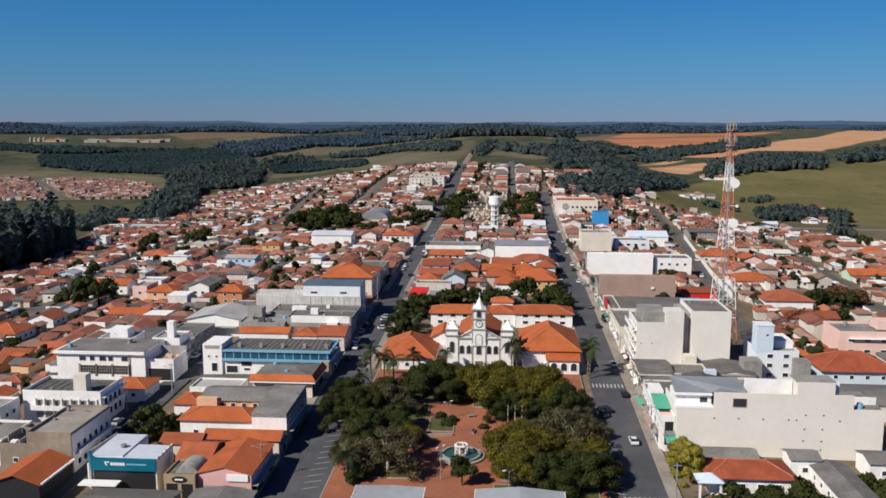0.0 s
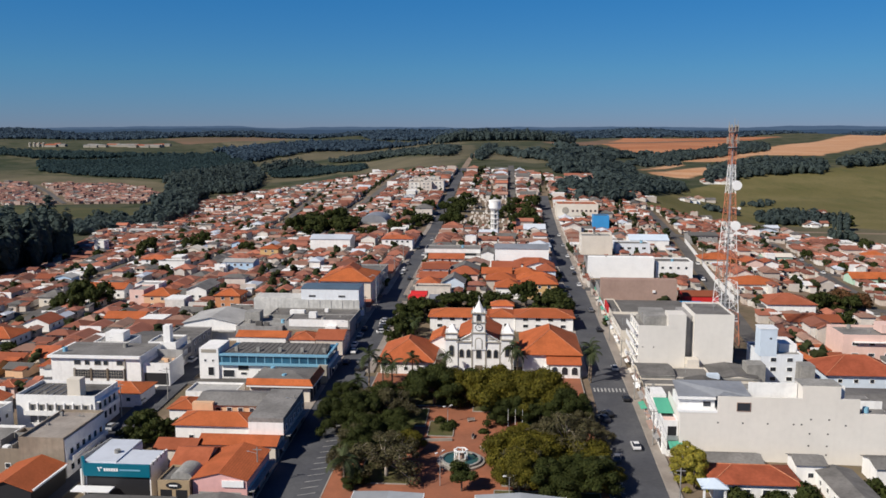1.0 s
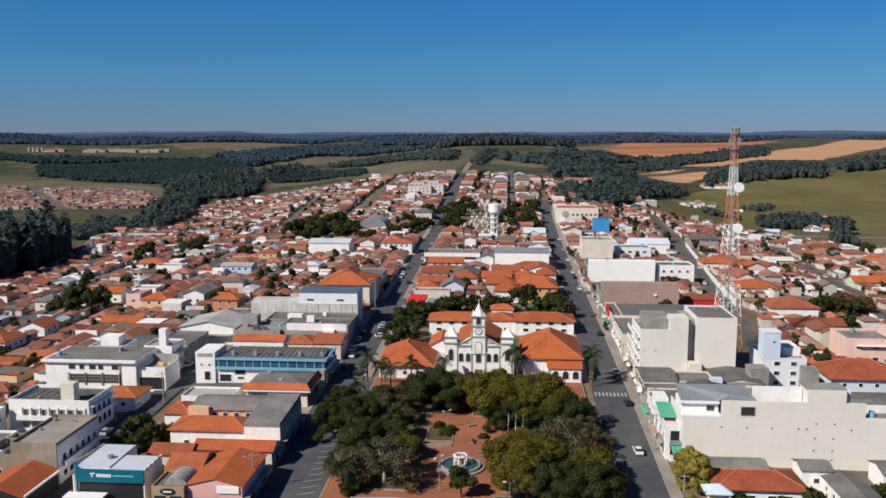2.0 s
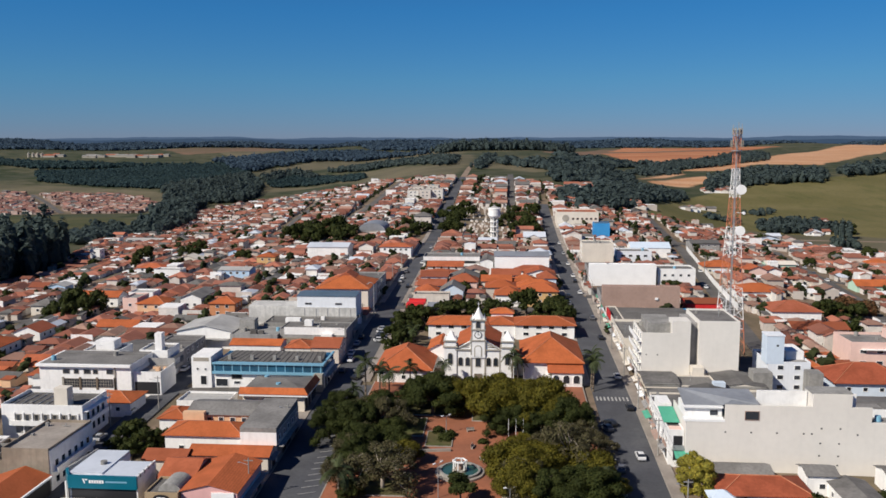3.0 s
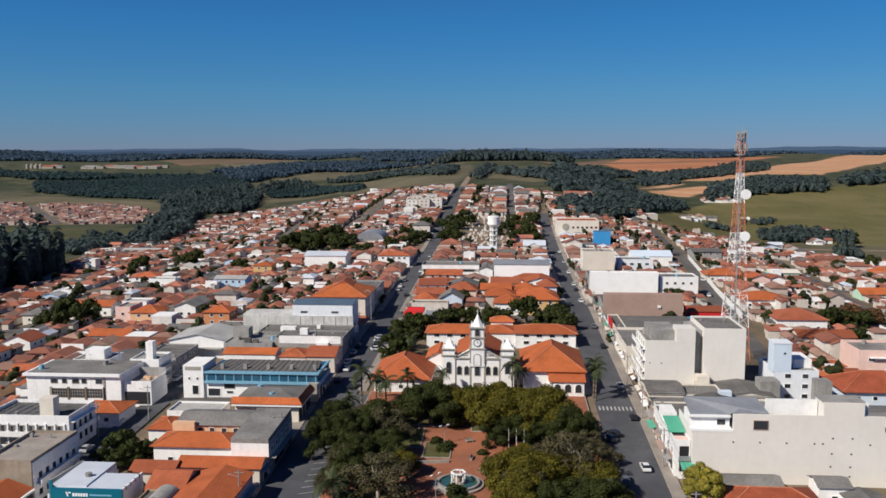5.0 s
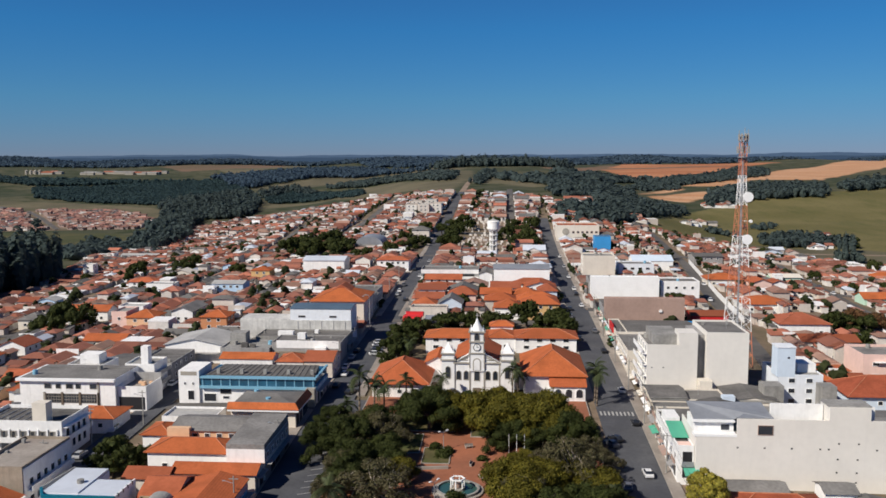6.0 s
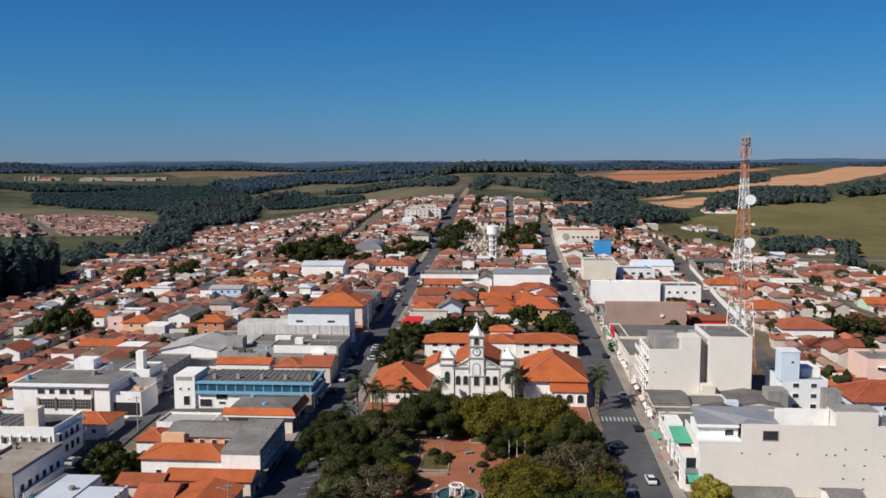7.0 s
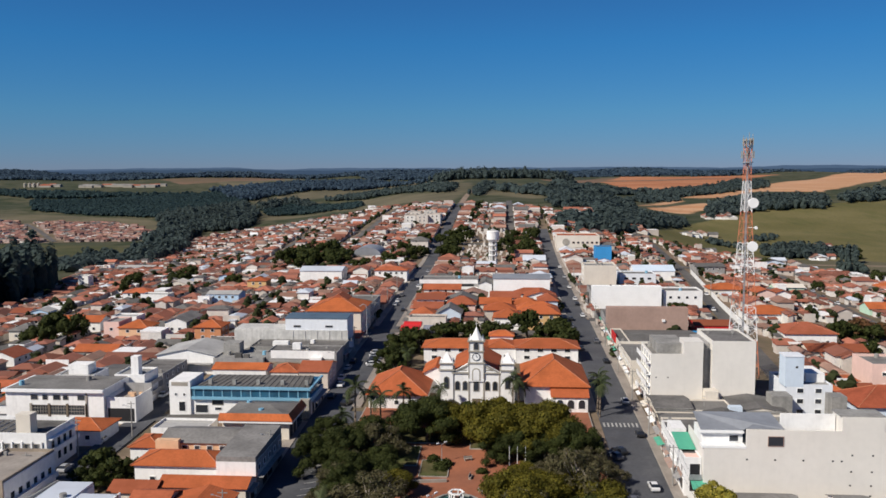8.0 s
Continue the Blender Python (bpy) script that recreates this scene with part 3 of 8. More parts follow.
# ---- woods ----
ICO = [(0, 0, 1)] + [(0.894 * math.cos(i * math.tau / 5), 0.894 * math.sin(i * math.tau / 5), 0.447) for i in range(5)] \
    + [(0.894 * math.cos((i + 0.5) * math.tau / 5), 0.894 * math.sin((i + 0.5) * math.tau / 5), -0.447) for i in range(5)] + [(0, 0, -1)]
ICO_F = [(0, i + 1, (i + 1) % 5 + 1) for i in range(5)] + [(i + 1, i + 6, (i + 1) % 5 + 1) for i in range(5)] \
    + [((i + 1) % 5 + 1, i + 6, (i + 1) % 5 + 6) for i in range(5)] + [(i + 6, 11, (i + 1) % 5 + 6) for i in range(5)]
ICO, ICO_F = np.array(ICO), np.array(ICO_F)


def clumps(name, centres, radii, heights, material, label, rng, smooth=False, category="trees"):
    """Many uneven leafy clumps in one mesh."""
    c = len(centres)
    v = ICO[None] * (1 + rng.uniform(-0.42, 0.36, (c, 12, 1)))
    v = v * np.stack([radii, radii, heights], 1)[:, None] + centres[:, None]
    f = ICO_F[None] + 12 * np.arange(c)[:, None, None]
    me = bpy.data.meshes.new(name)
    me.from_pydata(v.reshape(-1, 3).tolist(), [], f.reshape(-1, 3).tolist())
    me.materials.append(material)
    if smooth:
        me.polygons.foreach_set("use_smooth", [True] * len(me.polygons))
    return tagged(new(name, me), label, category, kind="stuff")


rng = np.random.default_rng(4)


def woods(outline, gap, tall, leaves, sprays=20, ragged=0.25, label="dense dark green woodland on the slopes"):
    """A wood: trees about gap metres apart, tall metres high, each a dark core in a shell of leaf sprays; ragged: how uneven its roof is."""
    o = np.array(outline, float)
    gx, gy = np.meshgrid(np.arange(o[:, 0].min() - gap, o[:, 0].max() + gap, gap), np.arange(o[:, 1].min() - gap, o[:, 1].max() + gap, gap))
    p = np.stack([gx.ravel(), gy.ravel()], 1)
    p = p + rng.uniform(-0.6, 0.6, p.shape) * gap
    p = p[inside(p[:, 0], p[:, 1], outline) > rng.uniform(-1.6, 1.2, len(p)) * gap]
    c = len(p)
    z = land(p[:, 0], p[:, 1])
    h = tall * (1 + rng.uniform(-ragged, ragged, c)) * np.where(rng.random(c) < 0.1, 1 + ragged, 1.0)
    r = gap * rng.uniform(0.5, 0.85, c)
    core = ICO[None] * (1 + rng.uniform(-0.3, 0.3, (c, 12, 1))) * np.stack([r * 0.92, r * 0.92, h * 0.47], 1)[:, None] + np.column_stack([p, z + h * 0.46])[:, None]
    v, f = [core.reshape(-1, 3)], [(ICO_F[None] + 12 * np.arange(c)[:, None, None]).reshape(-1, 3)]
    who = np.repeat(np.arange(c), sprays)
    d = rng.normal(size=(len(who), 3))
    d[:, 2] = np.abs(d[:, 2]) * 1.1 - 0.25
    d /= np.linalg.norm(d, axis=1, keepdims=True)
    q = np.column_stack([p, z + h * 0.52])[who] + d * np.stack([r, r, h * 0.5], 1)[who] * rng.uniform(0.92, 1.1, (len(who), 1))
    n = d * 1.2 + rng.normal(size=d.shape) * 0.35 + np.array([0, 0, 0.3])
    a = np.cross(n, rng.normal(size=d.shape))
    a /= np.linalg.norm(a, axis=1, keepdims=True)
    b = np.cross(n / np.linalg.norm(n, axis=1, keepdims=True), a)
    s = (r[who] * rng.uniform(0.2, 0.5, len(who)))[:, None]
    v.append(np.stack([q - a * s - b * s * 0.5, q + a * s * 0.3 - b * s * 0.8, q + a * s + b * s * 0.5, q - a * s * 0.4 + b * s], 1).reshape(-1, 3))
    k = 12 * c + 4 * np.arange(len(who))[:, None]
    me = bpy.data.meshes.new("woodland")
    me.from_pydata(np.vstack(v).tolist(), [], f[0].tolist() + (k + np.arange(4)).tolist())
    me.materials.append(leaves)
    return tagged(new("woodland", me), label, "trees", kind="stuff")


SHADE = "tall very dark trees at the town's edge"
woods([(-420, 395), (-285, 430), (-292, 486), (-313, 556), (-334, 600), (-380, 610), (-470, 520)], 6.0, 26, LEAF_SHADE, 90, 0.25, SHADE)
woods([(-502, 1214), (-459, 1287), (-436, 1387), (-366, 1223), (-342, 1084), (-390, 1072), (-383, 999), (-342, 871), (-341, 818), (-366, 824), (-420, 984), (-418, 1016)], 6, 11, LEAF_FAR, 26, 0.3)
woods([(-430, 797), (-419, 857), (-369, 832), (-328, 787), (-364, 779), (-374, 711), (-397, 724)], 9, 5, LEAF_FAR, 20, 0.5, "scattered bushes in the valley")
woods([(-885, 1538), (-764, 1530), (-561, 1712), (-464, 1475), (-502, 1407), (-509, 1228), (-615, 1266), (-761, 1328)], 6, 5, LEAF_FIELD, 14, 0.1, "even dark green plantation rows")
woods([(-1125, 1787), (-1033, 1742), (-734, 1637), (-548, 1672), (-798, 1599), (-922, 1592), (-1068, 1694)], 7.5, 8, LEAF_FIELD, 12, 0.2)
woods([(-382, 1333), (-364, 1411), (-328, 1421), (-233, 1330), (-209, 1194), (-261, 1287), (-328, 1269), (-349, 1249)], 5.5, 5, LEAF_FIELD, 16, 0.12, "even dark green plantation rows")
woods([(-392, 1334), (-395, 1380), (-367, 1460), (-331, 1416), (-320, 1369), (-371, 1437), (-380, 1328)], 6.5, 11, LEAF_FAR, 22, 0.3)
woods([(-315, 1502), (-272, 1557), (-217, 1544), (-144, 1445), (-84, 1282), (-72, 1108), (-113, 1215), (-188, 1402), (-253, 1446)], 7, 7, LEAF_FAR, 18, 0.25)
woods([(-632, 1793), (-596, 1818), (-461, 2006), (-353, 2021), (-163, 1758), (-245, 1832), (-336, 1782), (-408, 1773), (-468, 1596), (-479, 1525)], 9, 9, LEAF_HAZE, 10, 0.25)
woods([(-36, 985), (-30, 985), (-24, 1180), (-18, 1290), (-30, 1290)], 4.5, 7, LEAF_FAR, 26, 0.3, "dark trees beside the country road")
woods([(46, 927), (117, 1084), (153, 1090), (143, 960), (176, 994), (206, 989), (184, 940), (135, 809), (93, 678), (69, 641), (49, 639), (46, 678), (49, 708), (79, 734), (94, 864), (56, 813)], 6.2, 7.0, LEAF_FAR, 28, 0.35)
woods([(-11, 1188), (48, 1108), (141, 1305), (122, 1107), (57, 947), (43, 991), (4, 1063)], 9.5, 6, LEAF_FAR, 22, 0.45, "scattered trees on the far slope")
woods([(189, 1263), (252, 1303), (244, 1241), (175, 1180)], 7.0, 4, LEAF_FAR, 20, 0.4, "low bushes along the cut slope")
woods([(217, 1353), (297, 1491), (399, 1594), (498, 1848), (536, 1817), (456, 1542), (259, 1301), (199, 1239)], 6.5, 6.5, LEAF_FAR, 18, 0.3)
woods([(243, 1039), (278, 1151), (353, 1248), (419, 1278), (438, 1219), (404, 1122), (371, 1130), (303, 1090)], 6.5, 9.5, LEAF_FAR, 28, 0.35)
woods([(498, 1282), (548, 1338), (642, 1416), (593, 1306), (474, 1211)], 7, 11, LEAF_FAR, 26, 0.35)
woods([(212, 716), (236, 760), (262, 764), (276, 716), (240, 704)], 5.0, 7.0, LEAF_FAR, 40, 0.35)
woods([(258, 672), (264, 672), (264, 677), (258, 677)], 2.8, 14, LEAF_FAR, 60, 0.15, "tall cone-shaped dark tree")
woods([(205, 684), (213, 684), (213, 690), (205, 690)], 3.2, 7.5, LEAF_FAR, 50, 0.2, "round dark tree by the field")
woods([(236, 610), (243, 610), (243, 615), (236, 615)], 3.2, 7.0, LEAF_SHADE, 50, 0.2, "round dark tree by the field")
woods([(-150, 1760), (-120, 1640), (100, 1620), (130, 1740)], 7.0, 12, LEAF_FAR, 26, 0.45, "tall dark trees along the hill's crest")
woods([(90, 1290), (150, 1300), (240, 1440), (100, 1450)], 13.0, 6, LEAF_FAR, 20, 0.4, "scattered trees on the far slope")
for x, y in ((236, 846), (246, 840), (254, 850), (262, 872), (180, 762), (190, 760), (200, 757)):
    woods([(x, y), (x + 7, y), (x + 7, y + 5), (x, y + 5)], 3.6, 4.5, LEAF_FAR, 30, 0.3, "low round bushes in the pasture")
woods([(-2300, 2450), (-950, 2300), (-680, 2780), (-500, 2800), (-360, 2400), (150, 2250), (200, 3050), (-2400, 3050)], 15.0, 9, LEAF_HAZE, 8, 0.3)
woods([(560, 2360), (1250, 2900), (1900, 2950), (2300, 3050), (160, 3050), (180, 2400)], 16.0, 7, LEAF_HAZE, 8, 0.3)


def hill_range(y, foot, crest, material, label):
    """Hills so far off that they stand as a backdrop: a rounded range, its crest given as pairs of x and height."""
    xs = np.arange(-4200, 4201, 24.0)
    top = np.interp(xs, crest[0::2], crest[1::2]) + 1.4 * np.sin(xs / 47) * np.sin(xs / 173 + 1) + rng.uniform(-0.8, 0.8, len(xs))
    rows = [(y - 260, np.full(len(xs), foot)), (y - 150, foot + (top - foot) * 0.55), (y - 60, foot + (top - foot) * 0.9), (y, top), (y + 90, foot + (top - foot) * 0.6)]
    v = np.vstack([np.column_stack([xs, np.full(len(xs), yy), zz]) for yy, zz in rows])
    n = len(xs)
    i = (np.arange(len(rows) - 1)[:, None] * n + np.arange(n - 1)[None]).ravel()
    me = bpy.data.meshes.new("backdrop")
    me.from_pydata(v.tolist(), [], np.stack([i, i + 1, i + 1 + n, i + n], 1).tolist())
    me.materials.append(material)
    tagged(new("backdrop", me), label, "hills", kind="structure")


def haze_mat(name, a, b):
    """Plain distance: the air's blue haze is put into a glowing colour."""
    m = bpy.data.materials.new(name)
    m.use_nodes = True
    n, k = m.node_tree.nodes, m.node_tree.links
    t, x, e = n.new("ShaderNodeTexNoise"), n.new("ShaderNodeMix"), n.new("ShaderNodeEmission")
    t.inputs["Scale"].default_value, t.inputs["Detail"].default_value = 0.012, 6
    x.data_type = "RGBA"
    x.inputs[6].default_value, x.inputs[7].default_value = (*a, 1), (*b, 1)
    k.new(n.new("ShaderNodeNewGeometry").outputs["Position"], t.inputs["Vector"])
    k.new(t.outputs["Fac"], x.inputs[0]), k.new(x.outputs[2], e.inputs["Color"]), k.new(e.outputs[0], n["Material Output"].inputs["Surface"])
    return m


hill_range(3400, 40, (-4200, 72, -1700, 74, -1300, 80, -1000, 78, -900, 72, -500, 73, -300, 75, 0, 72, 400, 73, 900, 70, 1500, 74, 2200, 72, 4200, 74), haze_mat("hazed_wooded_hills", (0.040, 0.070, 0.125), (0.060, 0.096, 0.155)), "wooded hills painted in glowing blue haze")
hill_range(4500, 60, (-4200, 84, -2500, 86, -2050, 92, -1450, 94, -1330, 84, -1150, 82, -1000, 90, -700, 88, -400, 87, -200, 82, 0, 88, 300, 86, 650, 89, 1000, 84, 1250, 82, 1450, 93, 1800, 92, 2100, 84, 2500, 83, 4200, 86), haze_mat("hazed_pale_hills", (0.068, 0.112, 0.190), (0.088, 0.136, 0.215)), "horizon hills painted in paler glowing haze")


# ---- buildings ----
WINDOWS = {}
TAKEN = []  # footprints: x0, y0, x1, y1


def window_mesh(w, h, arched=False, frame_m=None):
    key = (round(w, 2), round(h, 2), arched, frame_m)
    if key not in WINDOWS:
        b = Build()
        t = 0.16 if arched else 0.1

        def loop(q, y):
            if not arched:
                return [(-w / 2 + q, y, q), (w / 2 - q, y, q), (w / 2 - q, y, h - q), (-w / 2 + q, y, h - q)]
            r = w / 2 - q
            return [(-r, y, q), (r, y, q)] + [(r * math.cos(i * math.pi / 8), y, h - w / 2 + r * math.sin(i * math.pi / 8)) for i in range(9)]

        loops = [loop(0, 0.02), loop(0, -0.1), loop(t, -0.1), loop(t, -0.02)]
        c = len(loops[0])
        b.v = [p for q in loops for p in q]
        for k in range(3):
            for i in range(c):
                j = (i + 1) % c
                b.f.append((k * c + i, k * c + j, k * c + c + j, k * c + c + i))
                b.m.append(0)
        b.f.append(tuple(range(3 * c, 4 * c)))
        b.m.append(1)
        WINDOWS[key] = b.mesh("window", [frame_m or WHITE, GLASS])
    return WINDOWS[key]


def win(ob, side, u, z, w=1.2, h=1.2, arched=False, name="window", half=None, frame_m=None):
    """A window in one side of a building; half: the building's half width and half depth."""
    hx, hy = half
    x, y, turn = {"S": (u, -hy, 0), "E": (hx, u, 90), "W": (-hx, u, -90), "N": (u, hy, 180)}[side]
    p = part(name, window_mesh(w, h, arched, frame_m), None, ob)
    p.matrix_basis = pose(x, y, z, 0, 0, turn)
    return p


def rows_of_windows(ob, side, half, heights, gap=3.2, w=1.3, h=1.2, margin=1.2):
    span = 2 * (half[0] if side in "SN" else half[1]) - 2 * margin
    c = max(1, int(span / gap))
    for z in heights:
        for i in range(c):
            win(ob, side, -span / 2 + span * (i + 0.5) / c, z, w, h, half=half)


def building(name, label, x0, y0, x1, y1, h, wall, roof_m, roof="flat", rise=1.8, over=0.5, category="building", parapet=0.7, sides="S", storeys=None,
             gap=3.4, ww=1.3, wh=1.2, base=None, group="", turn=0, cap=None):
    """A building of plain walls with its roof; windows in the named sides, storey by storey."""
    TAKEN.append((x0, y0, x1, y1))
    cx, cy = (x0 + x1) / 2, (y0 + y1) / 2
    hx, hy = (x1 - x0) / 2, (y1 - y0) / 2
    z = gz(cx, cy) if base is None else base
    ob = thing(name, label, category, (cx, cy, z), turn, group)
    b = Build()
    if roof == "flat":
        b.box(-hx, -hy, -3, hx, hy, h)
        part("wall", b, wall, ob)
        r = Build().box(-hx + 0.22, -hy + 0.22, h + 0.004, hx - 0.22, hy - 0.22, h + 0.12)
        part("roof", r, roof_m, ob)
        if parapet:
            p = Build()
            for q in ((-hx, -hy, hx, -hy + 0.22), (-hx, hy - 0.22, hx, hy), (-hx, -hy + 0.22, -hx + 0.22, hy - 0.22), (hx - 0.22, -hy + 0.22, hx, hy - 0.22)):
                p.box(q[0], q[1], h, q[2], q[3], h + parapet)
            part("parapet", p, cap or wall, ob)
        cl = random.Random(int(cx * 7 + cy * 13))
        for _ in range(min(7, int(hx * hy / 14))):
            u, v_ = cl.uniform(-hx + 1.2, hx - 1.2), cl.uniform(-hy + 1.2, hy - 1.2)
            k = cl.random()
            if k < 0.35:
                part("roof_vent", Build().box(u - 0.3, v_ - 0.3, h + 0.12, u + 0.3, v_ + 0.3, h + 0.12 + cl.uniform(0.4, 1.0)), CONCRETE, ob)
            elif k < 0.6:
                part("roof_seam", Build().box(-hx + 0.3, v_ - 0.1, h + 0.12, hx - 0.3, v_ + 0.1, h + 0.26), roof_m, ob)
            elif k < 0.8:
                part("water_tank", Build().tube((u, v_, h + 0.12), (u, v_, h + 1.3), 0.7, 0.62, 12), BLUE_TRIM if cl.random() < 0.4 else CONCRETE, ob, "round water tank")
            else:
                part("aerial", Build().tube((u, v_, h + 0.1), (u, v_, h + 2.6), 0.035, n=4).box(u - 0.5, v_ - 0.03, h + 2.4, u + 0.5, v_ + 0.03, h + 2.46), STEEL, ob)
    elif roof == "hip":
        b.box(-hx, -hy, -3, hx, hy, h)
        part("wall", b, wall, ob)
        part("roof", Build().hip(-hx, -hy, hx, hy, h + 0.004, rise, over), roof_m, ob)
        if roof_m in (CLAY, CLAY_NEW, RUST) and cy < 330:
            lx, ly, t = hx + over, hy + over, h + 0.184
            e = min(lx, ly)
            a, b_ = ((-(lx - e), 0, t + rise), (lx - e, 0, t + rise)) if lx >= ly else ((0, -(ly - e), t + rise), (0, ly - e, t + rise))
            near = [(-lx, -ly, t), (-lx, ly, t)] if lx >= ly else [(-lx, -ly, t), (lx, -ly, t)]
            r = Build()
            for p in near:
                r.tube(p, a, 0.13, n=5)
                r.tube((p[0] if lx < ly else -p[0], p[1] if lx >= ly else -p[1], t), b_, 0.13, n=5)
            if abs(lx - ly) > 0.1:
                r.tube(a, b_, 0.14, n=5)
            part("ridge_tiles", r, RIDGE_TILE, ob, "paler mortared ridge tiles")
    else:  # gables, the ridge along x or y
        along_x = roof == "gable_x"
        e = (hy if along_x else hx)
        low = [(-hx, -hy, -3), (hx, -hy, -3), (hx, hy, -3), (-hx, hy, -3)]
        b.solid(low, [(x, y, h) for x, y, _ in low], cap=False)
        k = rise * e / (e + over)
        if along_x:
            b.face(((hx, -hy, h), (hx, hy, h), (hx, 0, h + k))), b.face(((-hx, hy, h), (-hx, -hy, h), (-hx, 0, h + k)))
        else:
            b.face(((-hx, -hy, h), (hx, -hy, h), (0, -hy, h + k))), b.face(((hx, hy, h), (-hx, hy, h), (0, hy, h + k)))
        part("wall", b, wall, ob)
        r, t, drop = Build(), 0.16, rise * over / e
        lx, ly = hx + over, hy + over
        for s in (-1, 1):
            if along_x:
                q = [(-lx, s * ly, h - drop), (lx, s * ly, h - drop), (lx, 0, h + rise - drop + 0.02), (-lx, 0, h + rise - drop + 0.02)]
            else:
                q = [(s * lx, ly, h - drop), (s * lx, -ly, h - drop), (0, -ly, h + rise - drop + 0.02), (0, ly, h + rise - drop + 0.02)]
            if s > 0:
                q = q[::-1]
            r.solid([(x, y, zz + 0.02) for x, y, zz in q], [(x, y, zz + t) for x, y, zz in q])
        part("roof", r, roof_m, ob)
    n = storeys or max(1, round(h / 3.1))
    if sides:
        for s in sides:
            rows_of_windows(ob, s, (hx, hy), [0.95 + i * h / n for i in range(n)], gap, ww, wh)
    return ob, hx, hy


def add(ob, name, mats, label="", *boxes):
    for q in boxes:
        last = part(name, Build().box(*q), mats, ob, label)
    return last


def shop_side(ob, hx, hy, h=4.0, upper=False):
    """Shop openings, a thin canopy and upper windows along a building's street side."""
    n = max(2, int(2 * hy / 3.3))
    step = 2 * hy / n
    for i in range(n):
        u = -hy + step * (i + 0.5)
        w = 0.5 * step - (0.3 if i % 3 else 0.75)
        add(ob, "shopfront", (GLASS, BLACK, GREY_WALL)[(i * 5 + n) % 3], "dark glazed shopfront", (hx + 0.003, u - w, -0.4, hx + 0.05, u + w, 2.7))
        if upper:
            win(ob, "E", u, 3.9, 1.5, 1.3, half=(hx, hy))
    add(ob, "canopy", CONCRETE, "thin grey canopy over the pavement", (hx + 0.003, -hy + 0.2, 2.95, hx + 1.3, hy - 0.2, 3.1))
    add(ob, "sign_band", (GREY_WALL, BLUE_TRIM, CREAM)[n % 3], "plain painted sign band", (hx + 0.003, -hy + 0.6, 3.1, hx + 0.1, hy - 1.0, min(3.75, h)))


